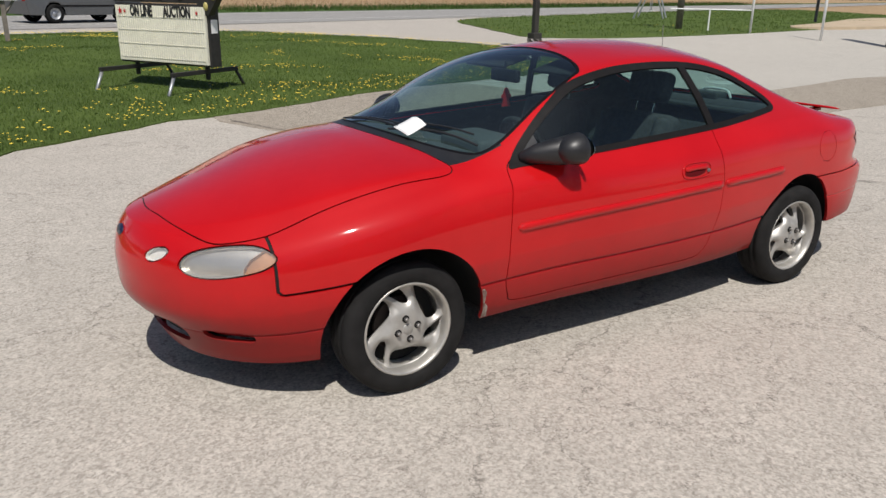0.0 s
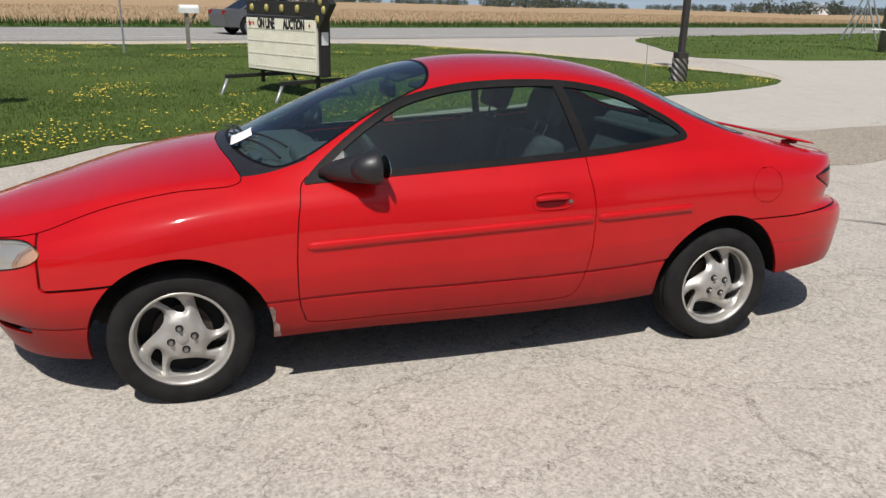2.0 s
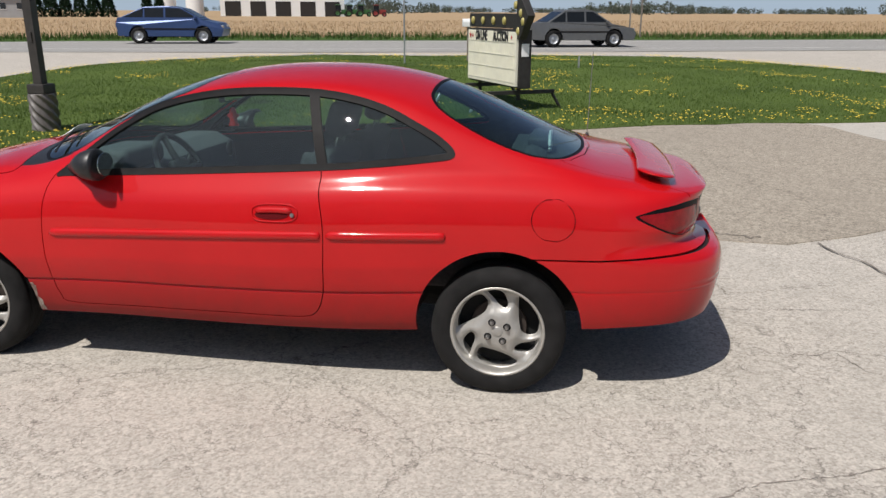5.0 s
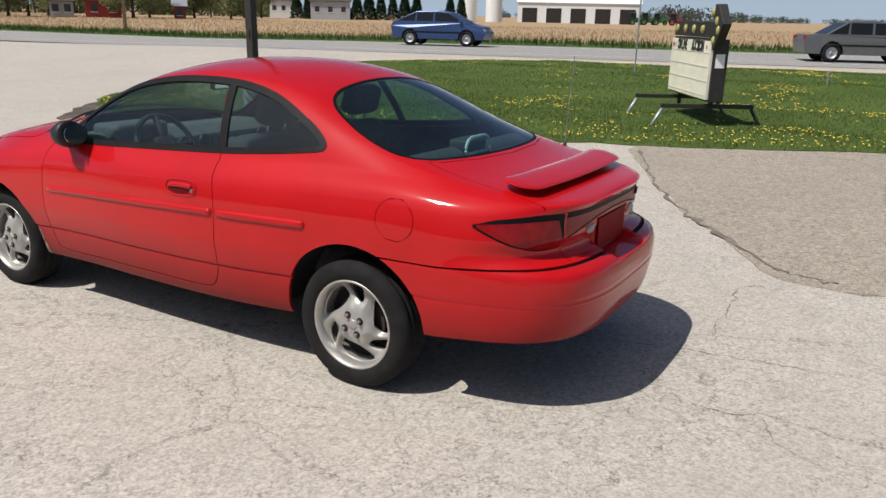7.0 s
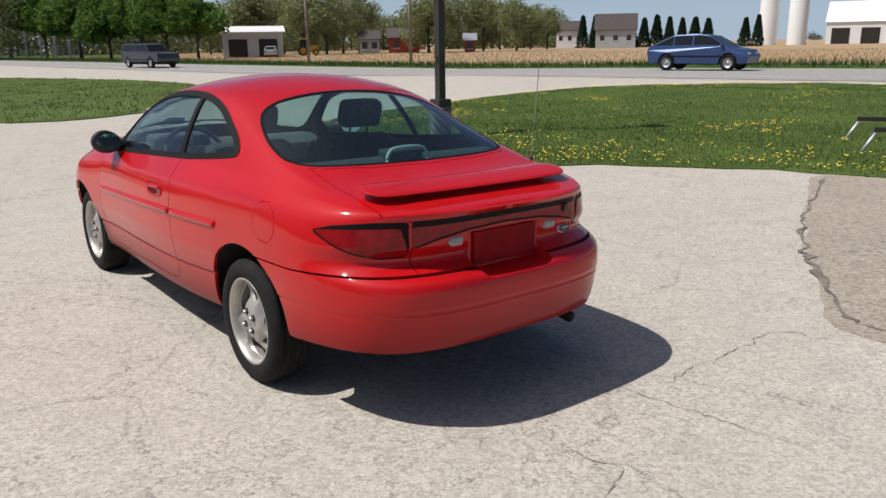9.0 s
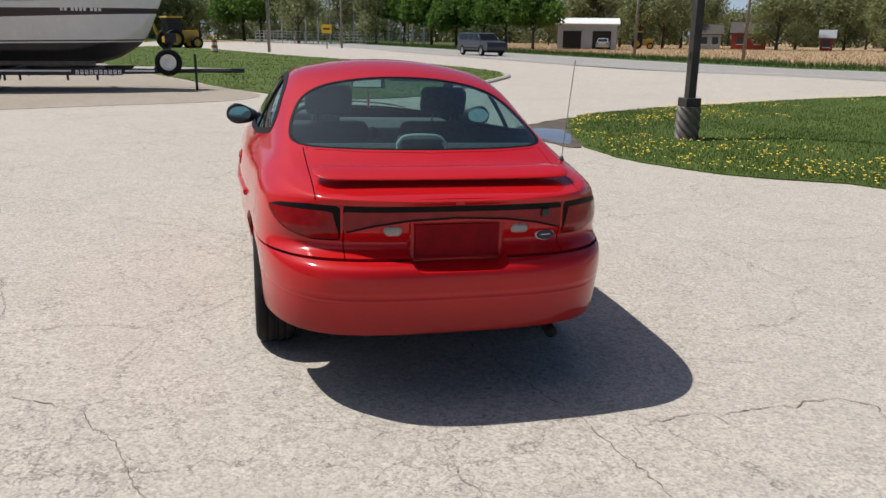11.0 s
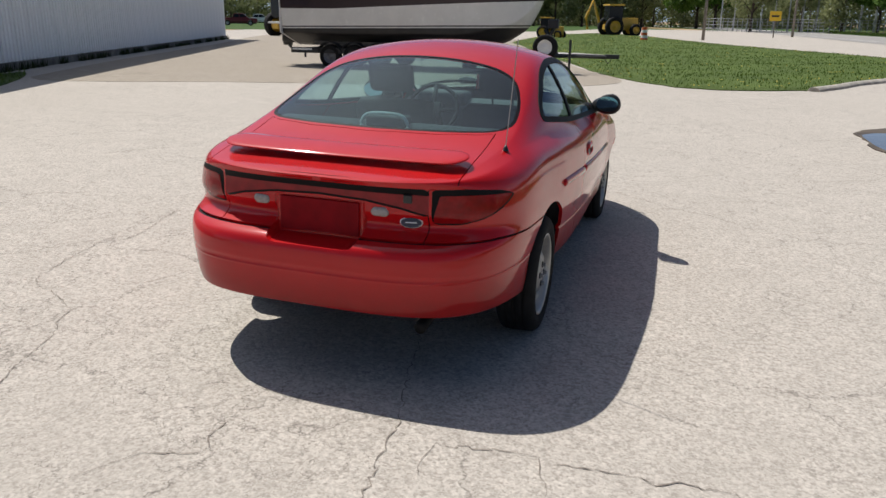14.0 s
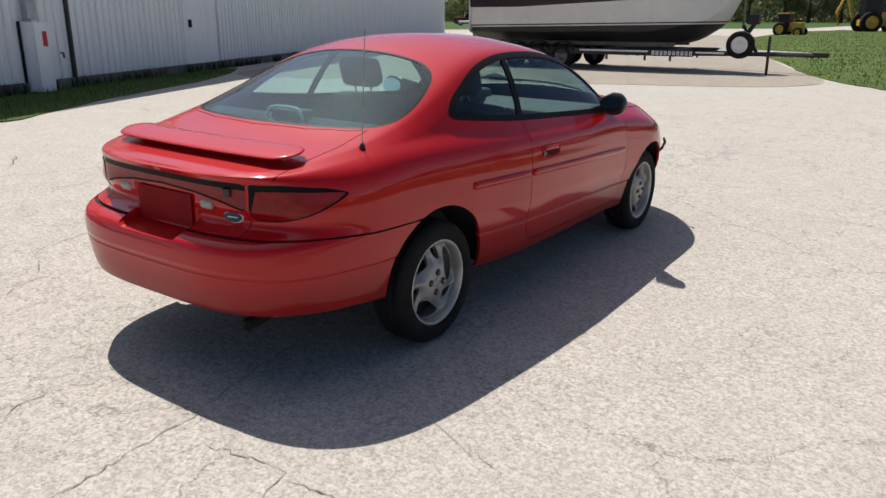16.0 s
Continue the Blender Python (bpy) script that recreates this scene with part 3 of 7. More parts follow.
LAWN = wavy(LAWN_EDGE, 0.06, 1, 16)
ISLAND = wavy([(-16.4, -0.5), (-14.6, 0.5), (-13.8, 1.7), (-14.1, 3.0), (-15.0, 4.2), (-17.1, 5.2), (-20.4, 7.2), (-23.8, 9.0), (-29, 10.2), (-38, 8.6), (-51, 3.6), (-66, -0.8), (-80, -4.5), (-92, -9.5), (-76, -13), (-50, -11.0), (-40, -8.3), (-30, -5.5), (-22.8, -2.8), (-19.0, -1.6)], 0.05, 2)
EAST = wavy([(13.6, 16.6), (14.2, 20), (15.8, 24), (18.2, 29.2), (23, 33.0), (34, 38.0), (60, 48.8), (75, 50), (60, 30), (38, 20.5), (20, 16.2)], 0.05, 3)
STRIP = wavy([(-0.6, -11.0), (-1.2, -8.6), (-3.5, -10.0), (-6.2, -11.5), (-8.8, -13.0), (-11, -15.2), (-4, -12.7)], 0.05, 5)
for name, o, lab, h in (("lawn", LAWN, "mown grass with dandelions between lot and road", 0.09), ("lawn", ISLAND, "mown grass island with dandelions along the road", 0.10), ("lawn", EAST, "mown grass beyond the concrete drive", 0.10), ("lawn", STRIP, "shaded grass strip along the metal shed", 0.04)):
    sheet(name, o, 0.012, M_GRASS, lab, 0.45, h / 2)
for side, label in ((1, "green grass verge along the field"),):
    bm = bmesh.new()
    lo = [bm.verts.new(raised(along(x, 5.5), 0.006)) for x in xs]
    mi = [bm.verts.new(raised(along(x, 7.0), 0.12)) for x in xs]
    hi = [bm.verts.new(raised(along(x, 9.6), -0.03)) for x in xs]
    for k in range(len(xs) - 1):
        bm.faces.new((lo[k], lo[k + 1], mi[k + 1], mi[k]))
        bm.faces.new((mi[k], mi[k + 1], hi[k + 1], hi[k]))
    tagged(part("verge", bm, M_VERGE, smooth=True), label, "verge", kind="structure")


def lawn_height(p, o, rough):
    d = np.clip(-inside(p, o) / 0.8, 0, 1)
    bumps = sum(np.sin(p[:, 0] * a + p[:, 1] * b + c) for a, b, c in ((1.1, 0.7, 0), (-0.6, 1.3, 2), (2.3, 1.7, 1), (0.5, -2.6, 4))) / 4
    return ground_z(p[:, 0], p[:, 1]) + 0.012 + rough * d * (1 + bumps)


near = scatter(LAWN, 460000, 11)
keep = np.random.RandomState(5).rand(len(near)) < np.clip(9.0 / np.hypot(near[:, 0], near[:, 1] + 3.5), 0.1, 1) ** 1.6
near = near[keep]
isl = scatter(ISLAND, 190000, 12)
isl = isl[np.random.RandomState(6).rand(len(isl)) < np.clip(9.0 / np.hypot(isl[:, 0] - 4, isl[:, 1]), 0.0, 1) ** 0.9 * 0.9]
far = np.vstack([scatter(EAST, 30000, 13)])
strip = scatter(STRIP, 9000, 14)
v = np.vstack([blades(near, lawn_height(near, LAWN, 0.045), 0.032, 0.007, 1), blades(isl, lawn_height(isl, ISLAND, 0.05), 0.050, 0.017, 2), blades(far, lawn_height(far, EAST, 0.05), 0.07, 0.02, 3), blades(strip, lawn_height(strip, STRIP, 0.02), 0.08, 0.010, 4)])
triangles("grass", v, M_BLADE, "green grass blades all over the lawns", "grass")
r = np.random.RandomState(9)
t = r.rand(26000) * 260 - 150
off = 5.6 + r.rand(26000) * 4.0
q = np.stack(along(t, off), 1)
triangles("tall_grass", blades(q, rise(q[:, 0], q[:, 1]) + 0.02 + 0.1 * np.clip(1 - np.abs(off - 7.0) / 2.0, 0, 1), 0.30, 0.030, 21), M_TALL, "taller rough grass along the field edge", "grass")
t = r.rand(60000) * 330 - 170
off = 9.0 + 90 * r.rand(60000) ** 2
q = np.stack(along(t, off), 1)
triangles("stubble", blades(q, rise(q[:, 0], q[:, 1]) - 0.05, 0.22, 0.035, 22), M_STUBBLE, "dry tan stubble standing in the field", "stubble")


def dandelions(o, count, seed, rough, edge=False):
    """Yellow flower heads in clusters."""
    r = np.random.RandomState(seed)
    base = scatter(o, count, seed, 0.05)
    f = np.array([noise.noise(Vector((x * 0.55, y * 0.55, 3.0))) + 0.6 * noise.noise(Vector((x * 2.2, y * 2.2, 8.0))) for x, y in base])
    d = -inside(base, o)
    base = base[f + 0.85 * np.exp(-d / 1.0) > 0.42 - 0.10 * r.rand(len(base))]
    z = lawn_height(base, o, rough) + 0.035 + 0.035 * r.rand(len(base))
    s = 0.010 + 0.011 * r.rand(len(base))
    out = []
    for k in range(6):
        a, b = k * np.pi / 3, (k + 1) * np.pi / 3
        t = np.zeros((len(base), 3, 3))
        for j, (c, e) in enumerate(((math.cos(a), math.sin(a)), (math.cos(b), math.sin(b)))):
            t[:, j, 0], t[:, j, 1], t[:, j, 2] = base[:, 0] + s * c, base[:, 1] + s * e, z
        t[:, 2, 0], t[:, 2, 1], t[:, 2, 2] = base[:, 0], base[:, 1], z + 0.45 * s
        out.append(t)
    return np.vstack(out)


triangles("dandelions", np.vstack([dandelions(LAWN, 30000, 31, 0.045), dandelions(ISLAND, 15000, 32, 0.05), dandelions(EAST, 5000, 33, 0.05)]), M_FLOWER, "yellow dandelion heads in clusters on the lawns", "dandelions")

# ---- the red coupe ----
# Frame of the car: x to the rear, y to its right, z up, the origin on the ground between the axles.
HUBS = (-1.235, 1.245)
XF, XR = -2.12, 2.120
Z_MID = curve([(-2.12, 0.745), (-2.0, 0.79), (-1.74, 0.865), (-1.45, 0.93), (-1.16, 0.975), (-1.0, 0.995), (-0.8, 1.085), (-0.5, 1.205), (-0.2, 1.302), (0.05, 1.340),
               (0.32, 1.347), (0.6, 1.331), (0.83, 1.288), (0.98, 1.242), (1.2, 1.150), (1.33, 1.091), (1.45, 1.033), (1.6, 0.972), (1.82, 0.922), (1.99, 0.882), (2.09, 0.866), (2.12, 0.856)])
Z_SHOULDER = curve([(-2.12, 0.745), (-1.95, 0.725), (-1.75, 0.735), (-1.45, 0.80), (-1.1, 0.858), (-0.75, 0.885), (0.0, 0.895), (0.5, 0.905), (1.0, 0.925), (1.5, 0.918), (1.82, 0.887), (2.04, 0.862), (2.12, 0.856)])
Y_SHOULDER = curve([(-2.12, 0.74), (-1.6, 0.755), (-1.2, 0.752), (-0.75, 0.765), (0.0, 0.776), (0.6, 0.762), (1.0, 0.722), (1.5, 0.692), (2.12, 0.69)])
Y_WIDE = curve([(-2.12, 0.84), (-1.6, 0.842), (-1.2, 0.848), (-0.8, 0.846), (0.0, 0.856), (0.5, 0.848), (1.0, 0.812), (1.25, 0.793), (1.45, 0.781), (1.7, 0.772), (2.12, 0.765)])
Y_RAIL = curve([(-2.12, 0.60), (-1.5, 0.63), (-0.95, 0.665), (-0.7, 0.655), (-0.45, 0.618), (-0.2, 0.578), (0.1, 0.558), (0.5, 0.555), (0.8, 0.57), (1.1, 0.60), (1.4, 0.620), (1.7, 0.605), (2.12, 0.58)])
Z_RAIL = curve([(-2.12, 0.745), (-1.95, 0.765), (-1.75, 0.805), (-1.45, 0.875), (-1.1, 0.92), (-0.85, 0.935), (-0.7, 0.985), (-0.45, 1.125), (-0.2, 1.225), (0.05, 1.265), (0.32, 1.276),
                (0.6, 1.258), (0.85, 1.196), (1.0, 1.134), (1.2, 1.055), (1.4, 0.988), (1.6, 0.945), (1.82, 0.906), (1.99, 0.876), (2.09, 0.864), (2.12, 0.856)])
Z_BOTTOM = curve([(-2.12, 0.202), (-1.7, 0.228), (-1.2, 0.262), (-0.8, 0.265), (0.9, 0.262), (1.4, 0.295), (1.6, 0.322), (2.12, 0.336)])
FRONT_LEAN = curve([(0.2, 0.10), (0.28, 0.055), (0.36, 0.0), (0.42, -0.045), (0.52, -0.062), (0.62, -0.058), (0.70, -0.03), (0.745, 0.0), (1.4, 0.0)])
REAR_LEAN = curve([(0.25, 0.010), (0.30, 0.032), (0.335, 0.052), (0.38, 0.067), (0.43, 0.077), (0.475, 0.084), (0.490, 0.0855), (0.496, 0.0815), (0.502, 0.0860), (0.53, 0.0885), (0.56, 0.088), (0.59, 0.081), (0.61, 0.068), (0.635, 0.015), (0.65, -0.02), (0.74, -0.025), (0.83, -0.015), (0.856, 0.0), (1.4, 0.0)])


# half width of the plate recess by height: its lower corners are round
NOTCH_Z, NOTCH_Y = [0.588, 0.594, 0.604, 0.620, 0.645], [0.150, 0.172, 0.187, 0.197, 0.200]


def stations():
    j = np.arange(44) / 44.0
    front = XF + 0.9 * j**2
    rear = XR - 0.75 * j**3.5
    mid = np.linspace(XF + 0.9, XR - 0.75, 150)
    return np.concatenate([front, mid, rear[::-1]])


def plan(x):
    """How far the plan draws in at the nose and the tail: 0 at the ends, 1 along the sides."""
    d = np.clip((x - XF) / 0.9, 0, 1)
    e = np.clip((XR - x) / 0.75, 0, 1)
    return (1 - (1 - d) ** 1.95) ** (1 / 1.95) * (1 - (1 - e) ** 3.5) ** (1 / 3.5)


def side_inset(u, x):
    """How far the body side lies in from its widest line, by height u (0 sill, 1 shoulder)."""
    ease = 1 - 0.7 * np.clip((x - 1.35) / 0.25, 0, 1) * np.clip((0.55 - u) / 0.15, 0, 1)
    return ease * np.interp(u, [0, 0.06, 0.16, 0.262, 0.268, 0.276, 0.282, 0.45, 0.6, 0.74, 0.84, 0.90, 0.94, 0.97, 1.0], [0.072, 0.055, 0.043, 0.032, 0.036, 0.036, 0.026, 0.003, 0.0, 0.003, 0.0085, 0.0150, 0.0220, 0.0330, 0.05])


def coupe_skin():
    xs = stations()
    rows = []
    for x in xs:
        zb, zs, ys, yw = Z_BOTTOM(x), Z_SHOULDER(x), Y_SHOULDER(x), Y_WIDE(x)
        u = np.sort(np.concatenate([np.linspace(0, 1, 56), [0.258, 0.264, 0.268, 0.276, 0.280, 0.286]]))
        z = zb + (zs - zb) * u
        y = yw - side_inset(u, x) * ((yw - ys) / 0.05 * np.clip((u - 0.5) / 0.5, 0, 1) + 1 - np.clip((u - 0.5) / 0.5, 0, 1))
        yr, zr, zc = Y_RAIL(x), Z_RAIL(x), Z_MID(x)
        w = np.linspace(0, 1, 25)[1:]
        sy, sz = ys + (yr - ys) * w, zs + (zr - zs) * w
        bow = np.clip((zr - zs) / 0.3, 0, 1) * 0.022
        sy = sy + bow * np.sin(np.pi * w)
        q = np.linspace(0, 1, 29)[1:]
        cy = yr * (1 - q)
        cz = zr + (zc - zr) * (1 - (1 - q) ** 2.1)
        yy, zz = np.concatenate([y, sy, cy]), np.concatenate([z, sz, cz])
        for _ in range(10):
            for a in (yy, zz):
                k = slice(51, len(a) - 1)
                a[k] = 0.5 * a[k] + 0.25 * (a[50:-2] + a[52:])
            zz[-1] = zz[-2]
        rows.append((yy, zz))
    n = len(rows[0][0])
    half = np.zeros((len(xs), n, 3))
    e = plan(xs)
    for i, (yy, zz) in enumerate(rows):
        half[i, :, 1] = yy * e[i]
        half[i, :, 2] = zz
        lean = FRONT_LEAN(zz) * np.clip((-1.45 - xs[i]) / 0.67, 0, 1) ** 1.3 + REAR_LEAN(zz) * np.clip((xs[i] - 1.45) / 0.6, 0, 1)
        half[i, :, 0] = xs[i] + lean
    other = half[:, ::-1][:, 1:].copy()
    other[:, :, 1] *= -1
    skin = grid_skin(np.concatenate([half, other], 1))
    if (skin.n[:, 2] * (skin.v[:, 2] > 1.2)).sum() < 0:
        skin = Skin(skin.v, -skin.n, skin.f[:, ::-1])
    # even shading where the rows close on the middle of the nose and the tail
    g = skin.n.reshape(len(xs), -1, 3)
    for k in range(3):
        g[k] = g[3] * (1, 0.3 * k, 1)
        g[-1 - k] = g[-4] * (1, 0.3 * k, 1)
    skin.n[:] = (g / (np.linalg.norm(g, axis=2, keepdims=True) + 1e-9)).reshape(-1, 3)
    return skin


SIDE_GLASS = rounded([(-0.725, 0.905), (-0.57, 1.035), (-0.42, 1.134), (-0.27, 1.205), (-0.06, 1.249), (0.17, 1.264), (0.42, 1.258), (0.60, 1.234), (0.75, 1.192), (0.89, 1.127),
                      (0.985, 1.075), (1.045, 1.025), (1.04, 0.995), (0.97, 0.982), (0.73, 0.958), (0.5, 0.941), (0.04, 0.922), (-0.35, 0.908), (-0.66, 0.898)])
WINDSHIELD = rounded([(-1.005, 0), (-0.995, 0.22), (-0.955, 0.44), (-0.882, 0.59), (-0.785, 0.655), (-0.57, 0.624), (-0.40, 0.588), (-0.24, 0.548), (-0.155, 0.50), (-0.095, 0.30), (-0.075, 0),
                      (-0.095, -0.30), (-0.155, -0.50), (-0.24, -0.548), (-0.40, -0.588), (-0.57, -0.624), (-0.785, -0.655), (-0.882, -0.59), (-0.955, -0.44), (-0.995, -0.22)])
REAR_GLASS = rounded([(0.895, 0), (0.893, 0.28), (0.908, 0.43), (0.975, 0.525), (1.12, 0.582), (1.28, 0.607), (1.40, 0.592), (1.49, 0.51), (1.555, 0.30), (1.578, 0),
                      (1.555, -0.30), (1.49, -0.51), (1.40, -0.592), (1.28, -0.607), (1.12, -0.582), (0.975, -0.525), (0.908, -0.43), (0.893, -0.28)])
DOOR = rounded([(-0.70, 0.93), (-0.755, 0.82), (-0.775, 0.64), (-0.775, 0.46), (-0.755, 0.36), (-0.70, 0.318), (-0.3, 0.312), (0.1, 0.308), (0.38, 0.305), (0.465, 0.33), (0.505, 0.42),
                (0.52, 0.56), (0.525, 0.72), (0.505, 0.86), (0.485, 0.96), (0.3, 0.99), (0.0, 0.99), (-0.4, 0.98)])
HOOD = rounded([(-2.045, 0), (-2.03, 0.14), (-2.0, 0.30), (-1.93, 0.465), (-1.85, 0.54), (-1.73, 0.603), (-1.60, 0.638), (-1.43, 0.672), (-1.21, 0.698), (-0.98, 0.705), (-0.985, 0.55), (-1.03, 0.28), (-1.048, 0),
                (-1.03, -0.28), (-0.985, -0.55), (-0.98, -0.705), (-1.21, -0.698), (-1.43, -0.672), (-1.60, -0.638), (-1.73, -0.603), (-1.85, -0.54), (-1.93, -0.465), (-2.0, -0.30), (-2.03, -0.14)])
HEADLAMP = rounded([(-2.032, 0.630), (-2.005, 0.675), (-1.94, 0.704), (-1.84, 0.720), (-1.764, 0.716), (-1.724, 0.678), (-1.767, 0.636), (-1.864, 0.605), (-1.955, 0.591), (-2.012, 0.600)])
FUEL = [(1.46 + 0.088 * math.cos(a), 0.775 + 0.088 * math.sin(a)) for a in np.linspace(0, 2 * np.pi, 40, endpoint=False)]


def cut_car(skin):
    """Cuts the skin into panels: name -> (skin, which side)."""
    out, seams = {}, {}

    def take(name, f, gap=0.0, inner=None):
        nonlocal skin
        got, skin = skin.split(f(*skin.v.T))
        if gap and len(got.f):
            got, seam = got.split(f(*got.v.T) + gap)
            seams[name] = seam
        if inner and len(got.f):
            got, edge = got.split(inner(*got.v.T))
            out[name + "_border"] = edge
        if len(got.f):
            out[name] = out[name].joined(got) if name in out else got
        return got

    def outline(shape, i, j, side=0, low=-1.0, high=9.0, gate=None):
        def f(x, y, z):
            p = np.stack([(x, y, z)[i], (x, np.abs(y) if side else y, z)[j]], 1)
            d = inside(p, shape)
            if side:
                d = np.maximum(d, 0.02 - y * side)
            if gate is not None:
                d = np.maximum(d, gate(x, y, z))
            return np.maximum(d, np.maximum(low - z, z - high))
        return f

    for hx, r in zip(HUBS, (0.357, 0.348)):
        take("waste", lambda x, y, z: np.maximum(np.hypot(x - hx, (z - 0.30) * (1.0 if hx < 0 else 1.02)) - r, 0.35 - np.abs(y)))
    take("windshield", outline(WINDSHIELD, 0, 1, low=0.84))
    take("rear_window", outline(REAR_GLASS, 0, 1, low=0.84))
    for side, tag in ((-1, "left"), (1, "right")):
        take("side_glass_" + tag, outline(SIDE_GLASS, 0, 2, side, 0.80, gate=lambda x, y, z: 0.3 - np.abs(y)))
        take("headlamp_" + tag, outline(HEADLAMP, 0, 2, side, gate=lambda x, y, z: np.maximum(0.30 - np.abs(y), -2.05 - x)), gap=0.006)
        # the lamp beside the grille
        take("grille_lamp_" + tag, lambda x, y, z: np.maximum(np.hypot((np.abs(y) - 0.312) / 1.9, z - 0.660 - 0.30 * (np.abs(y) - 0.312)) - 0.030, np.maximum(0.05 - y * side, x + 1.7)), gap=0.005)
        take("tail_lamp_" + tag, lambda x, y, z: np.maximum(np.maximum(z - np.interp(x, [1.775, 1.860, 1.990, 2.060], [0.800, 0.822, 0.836, 0.834]), np.interp(x, [1.775, 1.810, 1.850, 1.930, 1.990, 2.060], [0.798, 0.775, 0.755, 0.714, 0.690, 0.694]) - z), np.maximum(0.465 - y * side, 1.775 - x)),
             inner=lambda x, y, z: np.maximum(np.maximum(z - np.interp(x, [1.775, 1.860, 1.990, 2.060], [0.800, 0.806, 0.811, 0.810]), np.interp(x, [1.775, 1.810, 1.850, 1.930, 1.990, 2.060], [0.808, 0.785, 0.764, 0.722, 0.698, 0.702]) - z), np.maximum(0.482 - y * side + 0.25 * (z - 0.76), 1.797 - x)))
        take("fuel_door_" + tag if side < 0 else "skip", outline(FUEL, 0, 2, side) if side < 0 else (lambda x, y, z: x * 0 + 1), gap=0.0035)
        take("door_" + tag, outline(DOOR, 0, 2, side, gate=lambda x, y, z: 0.3 - np.abs(y)), gap=0.0045)
    take("garnish", lambda x, y, z: np.maximum(np.maximum(z - 0.836, np.interp(np.abs(y), [0, 0.2, 0.35, 0.455], [0.780, 0.772, 0.750, 0.722]) - z), np.maximum(np.abs(y) - 0.455, 1.7 - x)),
         inner=lambda x, y, z: np.maximum(np.maximum(z - 0.810, np.interp(np.abs(y), [0, 0.2, 0.35, 0.455], [0.789, 0.781, 0.759, 0.731]) - z), np.abs(y) - 0.455))
    take("plate_recess", lambda x, y, z: np.maximum(np.maximum(z - 0.768, 0.592 - z), np.maximum(np.abs(y) - np.interp(z, NOTCH_Z, NOTCH_Y), 1.7 - x)))
    take("lower_grille", lambda x, y, z: np.maximum(np.hypot(np.maximum(np.abs(y) - 0.29, 0), z - 0.325) - 0.052, x + 1.6))
    for side in (-1, 1):
        take("bumper_slot_" + ("left" if side < 0 else "right"), lambda x, y, z: np.maximum(np.hypot(np.maximum(np.abs(np.abs(y) - 0.515) - 0.06, 0), (z - 0.345)) - 0.022, np.maximum(x + 1.6, 0.1 - y * side)))
    take("rear_bumper", lambda x, y, z: np.maximum(z - np.interp(x, [1.4, 1.47, 1.75, 1.9, 2.1], [0.614, 0.616, 0.630, 0.636, 0.636]), 1.36 - x), gap=0.008)
    take("hood", outline(HOOD, 0, 1, low=0.68), gap=0.005)
    take("front_bumper", lambda x, y, z: np.minimum(np.maximum(z - 0.541 - 0.11 * (x + 1.73), x + 1.3), x + 1.732), gap=0.012)
    take("trunk_lid", lambda x, y, z: np.maximum(np.abs(y) - np.interp(z, [0.836, 0.846], [0.455, 0.558]), np.interp(np.abs(y), [0, 0.3, 0.5, 0.56], [1.60, 1.575, 1.515, 1.46]) - x), gap=0.0045)
    take("cowl", lambda x, y, z: np.maximum(np.maximum(x + 0.70, -1.06 - x), np.maximum(np.abs(y) - 0.66, 0.90 - z)) + 0.0)
    for side, tag in ((-1, "left"), (1, "right")):
        take("front_fender_" + tag, lambda x, y, z: np.maximum(x - np.interp(z, [0.2, 0.9, 0.94], [-0.76, -0.74, -0.70]), 0.0 - y * side))
    take("roof", lambda x, y, z: np.maximum(np.maximum(1.22 - z, np.abs(y) - 0.535), np.abs(x - 0.4) - 0.62))
    for side, tag in ((-1, "left"), (1, "right")):
        take("quarter_panel_" + tag, lambda x, y, z: 0.0 - y * side)
    return out, seams


